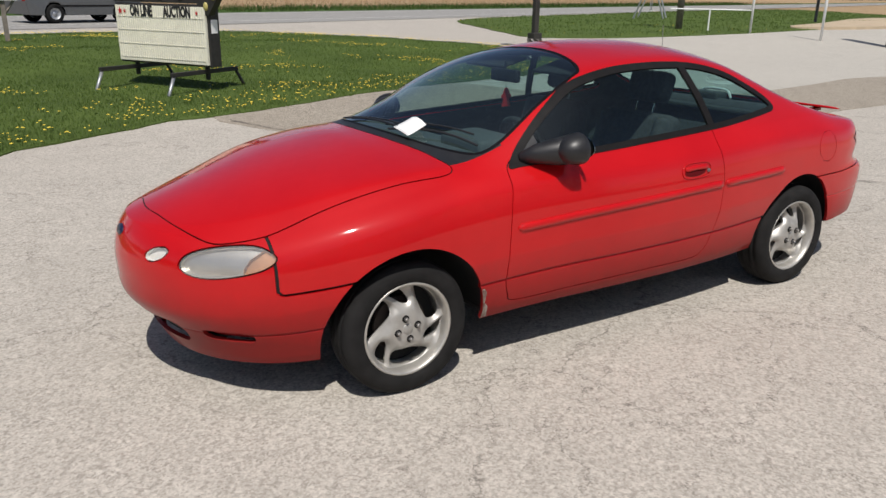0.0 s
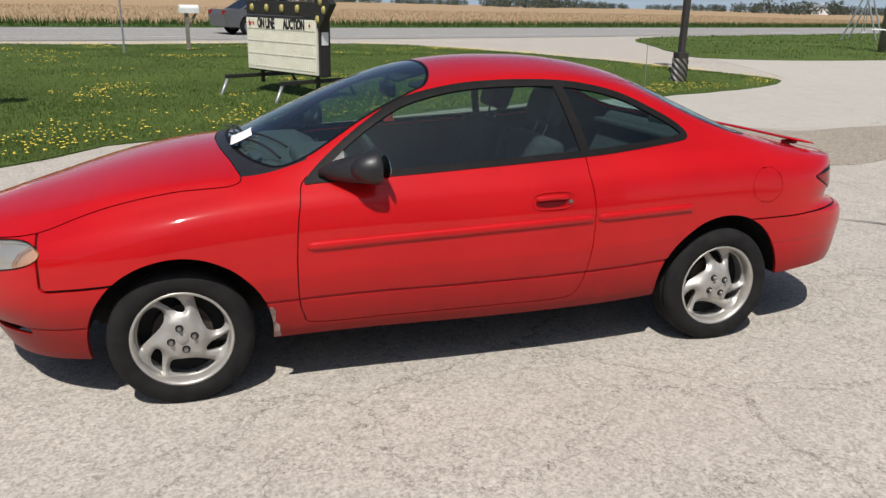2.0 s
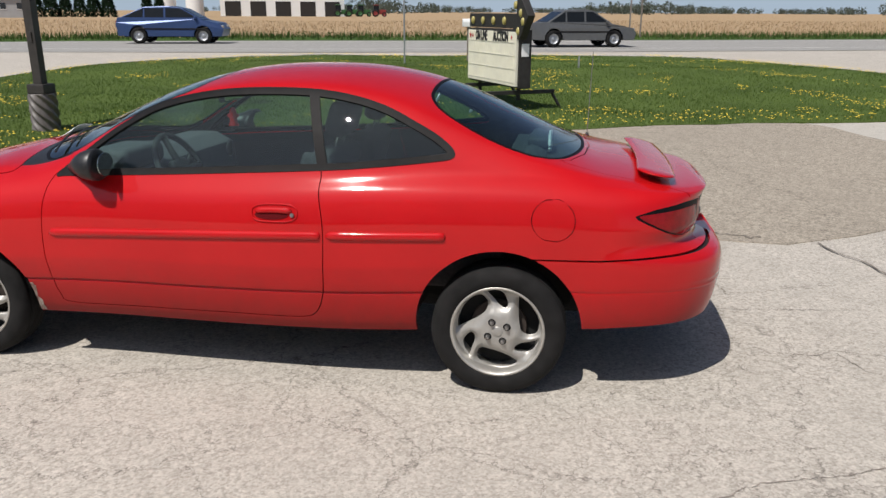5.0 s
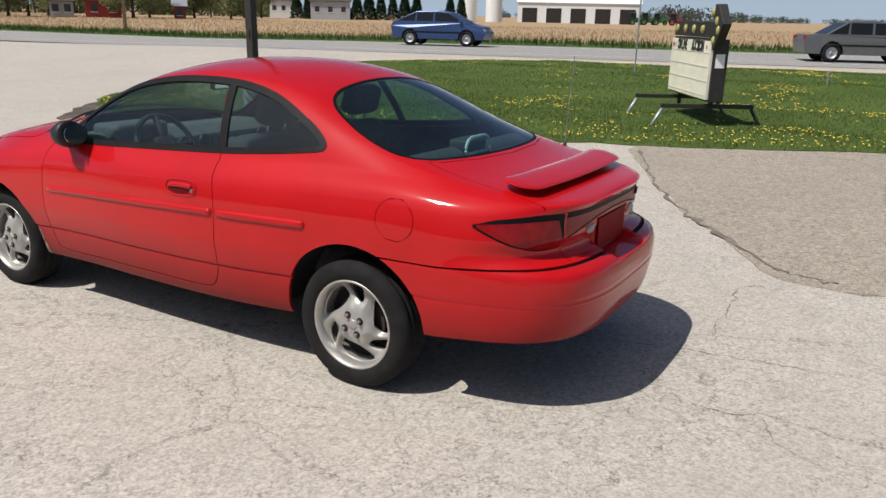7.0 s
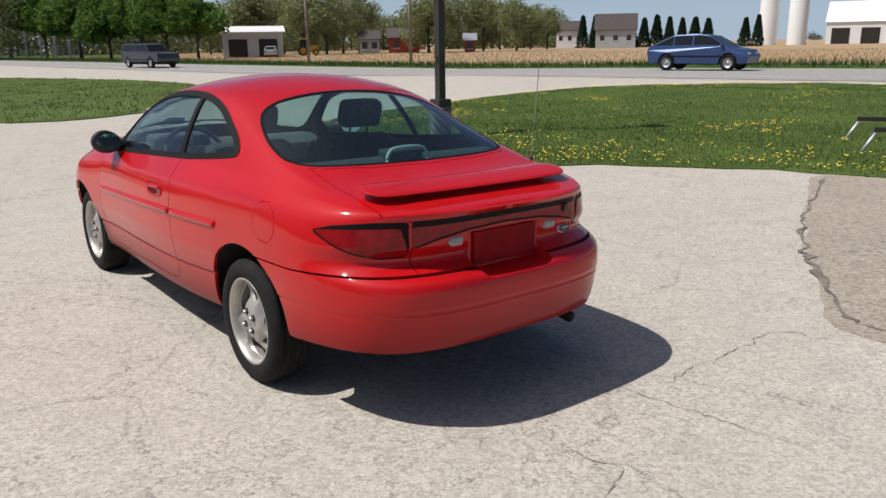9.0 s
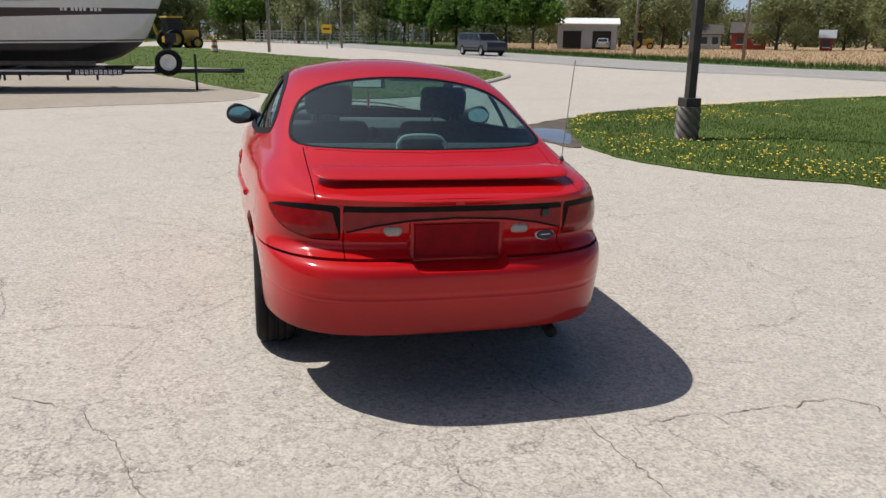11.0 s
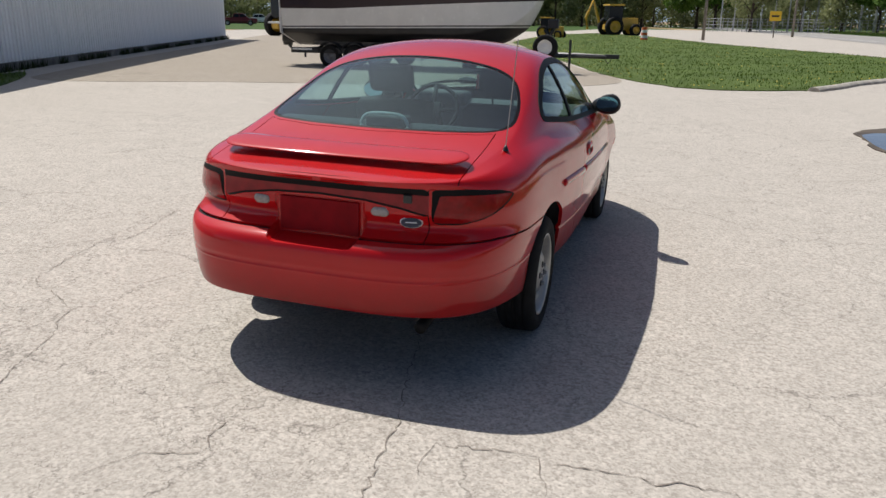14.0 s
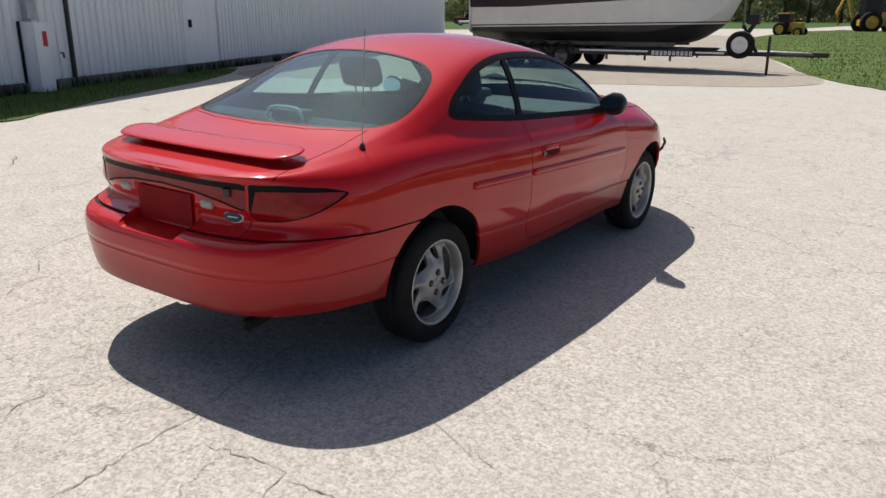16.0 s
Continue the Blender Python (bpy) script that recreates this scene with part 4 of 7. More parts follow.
car = empty("coupe", TILT, "red two-door coupe with a rear spoiler and silver alloy wheels", "car")
PANELS, SEAMS = cut_car(coupe_skin())
LINING = None
for name, piece in PANELS.items():
    base = name.replace("_left", "").replace("_right", "")
    if base in ("waste", "skip"):
        continue
    if base in ("windshield", "rear_window"):
        shape = WINDSHIELD if base == "windshield" else REAR_GLASS
        edge, pane = piece.split(-(0.015 + inside(piece.v[:, :2], shape)))
        link_part(base + "_seal", edge.mesh(base + "_seal", 0.006), M_EDGE, car, "black seal round the glass")
        ob = link_part(base, pane.moved(-0.002).mesh(base, 0.0), M_GLASS if base == "windshield" else M_REARGLASS, car, "tinted window glass")
        continue
    if base == "side_glass":
        d = inside(np.stack([piece.v[:, 0], piece.v[:, 2]], 1), SIDE_GLASS)
        frame_, rest = piece.split(-(0.027 + d))
        px = rest.v[:, 0] - (0.53 - 0.09 * (rest.v[:, 2] - 0.94) / 0.33)
        front, rest = rest.split(px + 0.044)
        px = rest.v[:, 0] - (0.53 - 0.09 * (rest.v[:, 2] - 0.94) / 0.33)
        post, back = rest.split(px - 0.0)
        corner, front = front.split(front.v[:, 0] + 0.555)
        side_label = "weathered black window frame"
        win = link_part("window_frame", frame_.joined(post).moved(0.003).mesh("window_frame", 0.012), M_TRIM, car, side_label)
        link_part("door_glass", front.moved(-0.003).mesh("door_glass", 0.0), M_SIDEGLASS, win, "tinted door window glass")
        link_part("quarter_glass", back.moved(-0.003).mesh("quarter_glass", 0.0), M_SIDEGLASS, win, "tinted quarter window glass")
        link_part("mirror_sail", corner.mesh("mirror_sail", 0.01), M_BLACK, win, "black plastic mirror base plate")
        continue
    if base == "plate_recess":
        continue
    mat, label = {
        "headlamp": (M_LENSCLEAR, "cloudy oval headlamp lens"), "grille_lamp": (M_LENSCLEAR, "small clear lamp beside the emblem"),
        "tail_lamp": (M_LENSRED, "dark red tail lamp lens"), "garnish": (M_GARNISH, "dark red band between the tail lamps"),
        "cowl": (M_BLACK, "black plastic cowl grille"), "lower_grille": (M_DARK, "dark air inlet"), "bumper_slot": (M_PAINT, "hollow slot in the bumper"),
        "tail_lamp_border": (M_EDGE, "black edge of the tail lamp"), "garnish_border": (M_EDGE, "black edge of the rear band"),
    }.get(base, (M_PAINT, ""))
    if base in ("headlamp", "tail_lamp", "grille_lamp"):
        k = piece.moved(0.002)
    elif base in ("lower_grille", "bumper_slot"):
        k = piece.moved(-0.03)
    else:
        k = piece
        if mat is M_PAINT and base not in ("front_bumper",):
            LINING = piece if LINING is None else LINING.joined(piece)
    if base == "headlamp":
        amber, k = k.split(np.interp(k.v[:, 2], [0.60, 0.64, 0.675, 0.711], [-1.845, -1.838, -1.812, -1.755]) - k.v[:, 0])
        lens = link_part("headlamp", piece.moved(0.002).mesh("headlamp", 0.0), M_COVER, car, label)
        link_part("reflector", k.moved(-0.03).mesh("reflector", -0.02), M_REFLECTOR, lens, "fluted silver reflector")
        link_part("turn_signal", amber.moved(-0.022).mesh("turn_signal", -0.018), M_AMBER, lens, "faded amber turn signal")
        for seam in SEAMS[name].islands():
            link_part("shut_line", seam.moved(-0.010).mesh("shut_line", 0.0), M_DARK, lens, "dark gap round the lamp")
        continue
    if base == "grille_lamp":
        panel = link_part(base, k.mesh(base, 0.0), M_COVER, car, label)
        link_part("reflector", k.moved(-0.02).mesh("reflector", -0.016), M_WHITE, panel, "silver reflector")
    else:
        panel = link_part(base, k.mesh(base, 0.016), mat, car, label)
    if name in SEAMS:
        for seam in SEAMS[name].islands():
            link_part("shut_line", seam.moved(-0.012).mesh("shut_line", 0.0), M_DARK, panel, "dark gap round the panel")


# ---- the coupe's lining, wheels and fittings ----
link_part("cabin_lining", LINING.moved(-0.0165).mesh("cabin_lining", 0.0, inner=True), M_CABIN, car, "dark grey trim inside the doors and roof")
BODY = coupe_skin()


def on_body(x, z, side=-1, lift=0.0, top=False):
    """The place and the normal on the body's side at x, z (or on its top at x, y with top)."""
    v, n = BODY.v, BODY.n
    if top:
        d = (v[:, 0] - x) ** 2 + (v[:, 1] - z) ** 2 + (v[:, 2] < 0.70) * 9
    else:
        d = (v[:, 0] - x) ** 2 + (v[:, 2] - z) ** 2 + (v[:, 1] * side < 0.3) * 9
    k = int(np.argmin(d))
    p, q = v[k].copy(), n[k]
    if top:
        p = np.array([x, z, p[2] - (q[0] * (x - p[0]) + q[1] * (z - p[1])) / q[2]])
    else:
        p = np.array([x, p[1] - (q[0] * (x - p[0]) + q[2] * (z - p[2])) / q[1], z])
    return Vector(p + q * lift), Vector(q)


def on_tail(y, z, lift=0.0):
    """The place and the normal on the body's rear face at y, z."""
    v, n = BODY.v, BODY.n
    k = int(np.argmin((v[:, 1] - y) ** 2 + (v[:, 2] - z) ** 2 + (v[:, 0] < 1.6) * 9))
    p, q = v[k], n[k]
    return Vector((p[0] - (q[1] * (y - p[1]) + q[2] * (z - p[2])) / q[0], y, z)) + Vector(q) * lift, Vector(q)


def bm_sweep(places, profile, bm=None, ends=True):
    """A bar with a flat section (across, out) along (place, normal) pairs."""
    made = bmesh.new()
    rows = []
    for k, (p, n) in enumerate(places):
        t = (places[min(k + 1, len(places) - 1)][0] - places[max(k - 1, 0)][0]).normalized()
        s = n.cross(t).normalized()
        w = 1.0
        if ends and k in (0, len(places) - 1):
            w = 0.45
        rows.append([made.verts.new(p + s * a * w + n * b * (w if b > 0 else 1)) for a, b in profile])
    m = len(profile)
    for p, q in zip(rows, rows[1:]):
        for j in range(m):
            made.faces.new((p[j], p[(j + 1) % m], q[(j + 1) % m], q[j]))
    made.faces.new(rows[0][::-1])
    made.faces.new(rows[-1])
    bmesh.ops.recalc_face_normals(made, faces=made.faces)
    return merge(bm, made)


STRIP = [(-0.019, -0.004), (-0.017, 0.006), (-0.010, 0.012), (0.0, 0.014), (0.010, 0.012), (0.017, 0.006), (0.019, -0.004)]
for side in (-1, 1):
    for x0, x1 in ((-0.735, 0.512), (0.536, 1.03)):
        xs = np.concatenate([[x0, x0 + 0.02], np.linspace(x0 + 0.06, x1 - 0.03, 24), [x1 - 0.01, x1]])
        bar = [on_body(x, 0.662 + 0.024 * (x + 0.735) / 1.25, side) for x in xs]
        part("side_moulding", bm_sweep(bar, STRIP), M_PAINT, car, "red rubbing strip along the side", smooth=True)
    # door handle: an oval rim with a flap over a flat patch
    rim = []
    for a in np.linspace(0, 2 * np.pi, 36, endpoint=False):
        c, s = math.cos(a), math.sin(a)
        rim.append(on_body(0.318 + 0.098 * math.copysign(abs(c) ** 0.6, c), 0.776 + 0.036 * math.copysign(abs(s) ** 0.7, s), side, 0.002)[0])
    h = part("door_handle", bm_tube(rim, 0.0035, 6, closed=True), M_PAINT, car, "red pull handle in an oval recess", smooth=True)
    # the hollow's shade is painted as a flat dark red patch
    cup = [on_body(0.306 + 0.072 * math.cos(a), 0.768 + 0.019 * math.sin(a), side, 0.003)[0] for a in np.linspace(0, 2 * np.pi, 24, endpoint=False)]
    bm = bmesh.new()
    bm.faces.new([bm.verts.new(p) for p in cup])
    part("handle_recess", bm, plain("handle_shade_red", (0.10, 0.004, 0.006), 0.7, spec=0.1) if side < 0 else bpy.data.materials["handle_shade_red"], h, "dark hollow behind the handle")
    flap = [on_body(x, 0.786 + 0.004 * math.sin((x - 0.23) * 18), side, 0.003) for x in np.linspace(0.236, 0.392, 12)]
    part("flap", bm_sweep(flap, [(-0.013, -0.006), (-0.014, 0.004), (-0.006, 0.010), (0.008, 0.008), (0.013, -0.006)]), M_PAINT, h, smooth=True)
    p, n = on_body(0.396, 0.768, side, 0.004)
    bm = bm_lathe([(0, 0.006), (0.008, 0.006), (0.010, 0)], 14, "Z")
    bmesh.ops.transform(bm, matrix=Matrix.Translation(p) @ n.to_track_quat("Z", "Y").to_matrix().to_4x4(), verts=bm.verts)
    part("lock", bm, M_STEEL, h, "small metal key lock")


# wheels
TYRE = [(0.196, -0.072), (0.212, -0.086), (0.240, -0.094), (0.268, -0.090), (0.285, -0.078), (0.2945, -0.062), (0.296, -0.045), (0.290, -0.043), (0.290, -0.037), (0.297, -0.035), (0.2975, -0.012),
        (0.291, -0.010), (0.291, -0.004), (0.298, -0.002), (0.298, 0.002), (0.291, 0.004), (0.291, 0.010), (0.2975, 0.012), (0.297, 0.035), (0.290, 0.037), (0.290, 0.043), (0.296, 0.045), (0.2945, 0.062), (0.285, 0.078), (0.268, 0.090), (0.245, 0.094), (0.212, 0.086), (0.196, 0.072)]
WIDE_SLOT = [(0.187, 32), (0.190, 15), (0.190, -5), (0.187, -20), (0.175, -31), (0.141, -36), (0.111, -29), (0.103, -12), (0.114, 8), (0.139, 22), (0.168, 30)]
THIN_SLOT = [(0.189, -42), (0.186, -55), (0.170, -66), (0.130, -77), (0.113, -73), (0.119, -60), (0.150, -49), (0.177, -43)]
FACE_Y = curve([(0.0, -0.074), (0.03, -0.075), (0.075, -0.073), (0.11, -0.066), (0.15, -0.058), (0.188, -0.054), (0.2, -0.056)])


def wheel_face():
    r = np.linspace(0.004, 0.196, 40)
    a = np.linspace(0, 2 * np.pi, 181)
    p = np.zeros((len(r), len(a), 3))
    p[:, :, 0], p[:, :, 2] = r[:, None] * np.cos(a), r[:, None] * np.sin(a)
    swirl = np.degrees(a)[None] - (r[:, None] - 0.1) * 420
    ridge = 0.0075 * np.cos(np.radians(6 * (swirl - 40))) * np.clip((r[:, None] - 0.07) / 0.05, 0, 1) * np.clip((0.196 - r[:, None]) / 0.02, 0, 1)
    p[:, :, 1] = FACE_Y(r)[:, None] - ridge
    away = np.full(p[:, :, 0].size, 1.0)
    for k in range(3):
        for slot in (WIDE_SLOT, THIN_SLOT):
            shape = rounded([(q * math.cos(radians(t + 120 * k)), q * math.sin(radians(t + 120 * k))) for q, t in slot], 4)
            away = np.minimum(away, inside(p.reshape(-1, 3)[:, [0, 2]], shape))
    p[:, :, 1] += 0.024 * np.exp(-np.clip(away, 0, 1) / 0.014).reshape(p.shape[:2])
    s = grid_skin(p)
    if s.n[:, 1].mean() > 0:
        s = Skin(s.v, -s.n, s.f[:, ::-1])
    for k in range(3):
        for slot in (WIDE_SLOT, THIN_SLOT):
            shape = rounded([(q * math.cos(radians(t + 120 * k)), q * math.sin(radians(t + 120 * k))) for q, t in slot], 4)
            _, s = s.split(inside(s.v[:, [0, 2]], shape))
    return s


def build_wheel():
    w = part("wheel", bm_lathe([(0.208, -0.068), (0.2165, -0.076), (0.2165, -0.083), (0.210, -0.085), (0.203, -0.079), (0.197, -0.060), (0.193, -0.03), (0.190, 0.05), (0.205, 0.07), (0.212, 0.078)], 64), M_RIM, None, "silver rim with a bright worn lip", smooth=True)
    part("tyre", bm_lathe([(q / 0.96, h) for q, h in TYRE], 72), M_TYRE, w, "worn black tyre", smooth=True)
    face = link_part("spokes", wheel_face().mesh("spokes", 0.028), M_ALLOY, w, "silver swirl face with dark openings")
    part("brake_disc", bm_lathe([(0.0, -0.012), (0.06, -0.012), (0.062, -0.004), (0.128, -0.002), (0.13, 0.012), (0.06, 0.014)], 40), M_RUST, w, "rusty brake disc", smooth=False)
    # black disc stands in for the shade behind the spokes
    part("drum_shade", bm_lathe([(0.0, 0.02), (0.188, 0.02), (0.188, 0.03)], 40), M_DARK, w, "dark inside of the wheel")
    for k in range(4):
        a = radians(33 + 90 * k)
        bm = bm_lathe([(0, -0.092), (0.007, -0.092), (0.010, -0.088), (0.010, -0.072)], 6)
        bmesh.ops.translate(bm, vec=(0.050 * math.cos(a), 0, 0.050 * math.sin(a)), verts=bm.verts)
        part("lug_nut", bm, M_STEEL, w, "dark steel lug nut")
        bm = bm_lathe([(0.0105, -0.0765), (0.016, -0.0775), (0.0175, -0.0745)], 20)
        bmesh.ops.translate(bm, vec=(0.050 * math.cos(a), 0, 0.050 * math.sin(a)), verts=bm.verts)
        part("lug_seat", bm, M_TRIM, w, "dark ring round the lug nut", smooth=True)
    part("centre_cap", bm_lathe([(0, -0.0785), (0.022, -0.078), (0.026, -0.075), (0.027, -0.072)], 28), M_ALLOY, w, smooth=True)
    return w


# the contact patch sits on the ground: the tyre is let down a little
wheel = build_wheel()
first = True
for hx in HUBS:
    for side in (-1, 1):
        m = Matrix.Translation((hx, side * 0.690, 0.2765)) @ Matrix.Diagonal((0.924, 1, 0.924, 1)) @ pose(0, 0, 0, 0, {(-1.235, -1): -159, (1.245, -1): 93, (-1.235, 1): 30, (1.245, 1): -140}[(hx, side)], 0 if side < 0 else 180)
        w = wheel if first else copy_thing(wheel, m)
        first = False
        w.matrix_basis = m
        w.parent = car

# wheel arches, floor and what hangs under it
for hx, r in zip(HUBS, (0.366, 0.358)):
    for side in (-1, 1):
        bm = bm_lathe([(0.05, 0.42), (r, 0.42), (r + 0.004, 0.60), (r + 0.002, 0.775), (r - 0.004, 0.822)], 40, arc=176, start=2)
        bmesh.ops.transform(bm, matrix=Matrix.Translation((hx, 0, 0.30)) @ Matrix.Diagonal((1, side, 1, 1)), verts=bm.verts)
        for q in bm.verts:
            if abs(q.co.y) > 0.6:
                reach = abs(on_body(q.co.x, max(q.co.z, 0.29), side)[0].y) - 0.014
                q.co.y = side * min(abs(q.co.y), max(0.55, reach))
        part("wheel_arch_liner", bm, M_DARK, car, "black wheel arch liner", smooth=True)
bm = bm_box((1.7, 1.50, 0.10), (0.0, 0, 0.315), 0.03)
bm_box((0.40, 0.80, 0.05), (-1.75, 0, 0.31), 0.02, bm)
bm_box((0.40, 1.0, 0.05), (1.78, 0, 0.37), 0.02, bm)
bm_box((0.6, 1.0, 0.4), (-1.35, 0, 0.52), 0.05, bm)
bm_box((3.2, 0.84, 0.10), (0.0, 0, 0.315), 0.03, bm)
bm_box((0.04, 0.56, 0.11), (-1.97, 0, 0.335), 0.01, bm)
part("floor_pan", bm, M_DARK, car, "black underside")
part("exhaust_pipe", bm_tube([(1.3, 0.44, 0.31), (1.8, 0.44, 0.305), (1.98, 0.44, 0.285), (2.08, 0.44, 0.270)], 0.026, 12), M_TRIM, car, "sooty exhaust tailpipe", smooth=True)

M_PLATE = plain("dull_red_plate", (0.24, 0.004, 0.008), 0.6, vary=0.2, scale=12, spec=0.12)
# recess for the licence plate, a red blank plate in it
bm = bmesh.new()
edge = [(y, 0.770) for y in np.linspace(-0.200, 0.200, 9)] + [(float(np.interp(z, NOTCH_Z, NOTCH_Y)), z) for z in np.linspace(0.758, 0.594, 18)] + [(y, 0.590) for y in np.linspace(0.150, -0.150, 9)] + [(-float(np.interp(z, NOTCH_Z, NOTCH_Y)), z) for z in np.linspace(0.594, 0.758, 18)]
rim = [bm.verts.new(on_tail(y, z, -0.001)[0]) for y, z in edge]
back = [bm.verts.new((2.084, y * 0.95, min(0.764, max(0.612, z)))) for y, z in edge]
for k in range(len(edge)):
    q = (k + 1) % len(edge)
    bm.faces.new((rim[k], rim[q], back[q], back[k]))
bm.faces.new(back)
bmesh.ops.recalc_face_normals(bm, faces=bm.faces)
part("plate_recess", bm, M_PAINT, car, "recess for the licence plate")
part("plate_blank", bm_box((0.006, 0.35, 0.135), (2.092, 0.0, 0.692), 0.002), M_PLATE, car, "dull red dealer plate with no writing")
for y in (-0.262, 0.262):
    p, n = on_tail(y, 0.735, 0.0)
    bm = bm_lathe([(0, 0.010), (0.020, 0.009), (0.033, 0.006), (0.037, 0.0), (0.038, -0.004)], 32, "Z")
    for v in bm.verts:
        r = math.hypot(v.co.x, v.co.y) + 1e-6
        v.co.y = 0.50 * v.co.y * (1 + 0.55 * (v.co.x / r) ** 2 * abs(v.co.y) / r * 1.6)
        v.co.x *= 1 - 0.10 * (1 if y > 0 else -1) * v.co.y / 0.02
    bmesh.ops.transform(bm, matrix=Matrix.Translation(p) @ Matrix(((0, 0, 1, 0), (1, 0, 0, 0), (0, 1, 0, 0), (0, 0, 0, 1))), verts=bm.verts)
    part("reverse_lamp", bm, M_REVERSE, car, "small clear reverse lamp", smooth=True)
p, n = on_tail(0.385, 0.700, 0.003)
turn = Matrix.Translation(p) @ pose(0, 0, 0, 0, 0, 12) @ Matrix(((0, 0, 1, 0), (1, 0, 0, 0), (0, 1, 0, 0), (0, 0, 0, 1)))
bm = bm_lathe([(0, 0.006), (0.042, 0.006), (0.046, 0.003), (0.046, -0.002)], 32, "Z")
bmesh.ops.transform(bm, matrix=turn @ Matrix.Diagonal((1, 0.50, 1, 1)), verts=bm.verts)
b = part("emblem", bm, M_WHITE, car, "oval maker's badge with a bright rim", smooth=True)
bm = bm_lathe([(0, 0.009), (0.0415, 0.009), (0.042, 0.005)], 32, "Z")
bmesh.ops.transform(bm, matrix=turn @ Matrix.Diagonal((1, 0.475, 1, 1)), verts=bm.verts)
part("field", bm, M_BADGE, b, "navy oval")
bm = bm_box((0.046, 0.0045, 0.002), (0, 0.001, 0.0105), 0.0008)
bmesh.ops.transform(bm, matrix=turn, verts=bm.verts)
part("mark", bm, M_WHITE, b, "bright bar")
p, n = on_tail(0.375, 0.795, 0.004)
bm = bm_box((0.034, 0.034, 0.014), (0, 0, 0), 0.004)
bmesh.ops.transform(bm, matrix=Matrix.Translation(p) @ n.to_track_quat("Z", "Y").to_matrix().to_4x4(), verts=bm.verts)
part("lock_cover", bm, M_BLACK, car, "black trunk lock cover")
# front emblem
k = int(np.argmin((BODY.v[:, 1]) ** 2 + (BODY.v[:, 2] - 0.70) ** 2 + (BODY.v[:, 0] > -1.6) * 9))
bm = bm_lathe([(0, 0.006), (0.040, 0.006), (0.044, 0.0)], 28, "Z")
bmesh.ops.transform(bm, matrix=Matrix.Translation(BODY.v[k]) @ Vector((-0.9, 0, 0.43)).to_track_quat("Z", "Y").to_matrix().to_4x4() @ Matrix.Diagonal((1, 0.5, 1, 1)), verts=bm.verts)
part("emblem", bm, M_BADGE, car, "small dark oval badge on the nose", smooth=True)

# spoiler: a thin wing with round tips that stands clear of the lid on two feet
bm = bmesh.new()
rows = []
SECTION = [(-1.0, 0.001), (-0.90, 0.008), (-0.5, 0.0125), (0.1, 0.0125), (0.7, 0.008), (0.97, 0.004), (1.0, 0.0), (0.95, -0.005), (0.4, -0.008), (-0.4, -0.009), (-0.9, -0.006)]
for y in 0.552 * np.sin(np.linspace(-math.pi / 2, math.pi / 2, 61)):
    u = abs(y) / 0.552
    half = 0.080 * math.sqrt(max(0.012, 1 - max(0.0, (abs(y) - 0.462) / 0.090) ** 2))
    x0 = 1.892 - 0.026 * u * u
    thick = 0.25 + 0.50 * half / 0.080
    rows.append([bm.verts.new((x0 + c * half, y, 0.933 - 0.016 * c * half / 0.08 + 0.003 * u**4 + t * thick)) for c, t in SECTION])
m = len(SECTION)
for p, q in zip(rows, rows[1:]):
    for j in range(m):
        bm.faces.new((p[j], p[(j + 1) % m], q[(j + 1) % m], q[j]))
bm.faces.new(rows[0])
bm.faces.new(rows[-1][::-1])
bmesh.ops.recalc_face_normals(bm, faces=bm.faces)
wing = part("spoiler", bm, M_PAINT, car, "red rear spoiler wing with round tips", smooth=True)
for y in (-0.40, 0.40):
    z0 = on_body(1.86, y, top=True)[0].z
    part("spoiler_foot", bm_box((0.085, 0.030, 0.932 - z0), (1.872, y, (z0 + 0.928) / 2), 0.006), M_PAINT, wing, smooth=True)

# scraped edge behind the front wheel arch
n = Nodes("scraped_primer")
n.color(n.ramp(n.noise(n.coords(), 45.0, 6, 0.75), (0.35, (0.10, 0.02, 0.018)), (0.48, (0.22, 0.17, 0.14)), (0.68, (0.42, 0.38, 0.34))))
n.set(Roughness=0.9)
bm = bmesh.new()
strip = []
for k in range(15):
    a = radians(18 - 50 * k / 14)
    w = 0.014 + 0.012 * math.sin(k * 1.7) * math.sin(k * 0.6) + 0.022 * k / 14
    strip.append([bm.verts.new(on_body(-1.235 + q * math.cos(a), max(0.272, 0.30 + q * math.sin(a)), -1, 0.0025)[0]) for q in (0.3575, 0.3575 + max(0.004, w))])
for p, q in zip(strip, strip[1:]):
    bm.faces.new((p[0], p[1], q[1], q[0]))
bmesh.ops.recalc_face_normals(bm, faces=bm.faces)
part("scraped_edge", bm, n.m, car, "scraped bare edge of the wheel arch")
# bent bracket left bare at the damaged front corner
part("bracket", bm_tube([(-1.62, 0.70, 0.50), (-1.655, 0.755, 0.555), (-1.675, 0.77, 0.60), (-1.655, 0.765, 0.635)], 0.011, 6), M_BLACK, car, "bent black bracket at the front corner", smooth=True)

# antenna
p, n = on_body(1.600, 0.635, top=True)
bm = bm_lathe([(0, 0.022), (0.006, 0.022), (0.010, 0.012), (0.014, 0.0)], 12, "Z")
bmesh.ops.translate(bm, vec=p, verts=bm.verts)
a = part("antenna", bm, M_BLACK, car, "thin whip antenna with a black foot", smooth=True)
part("rod", bm_tube([p + Vector((0, 0, 0.02)), p + Vector((0.012, 0.03, 0.46))], 0.0022, 5), M_STEEL, a)

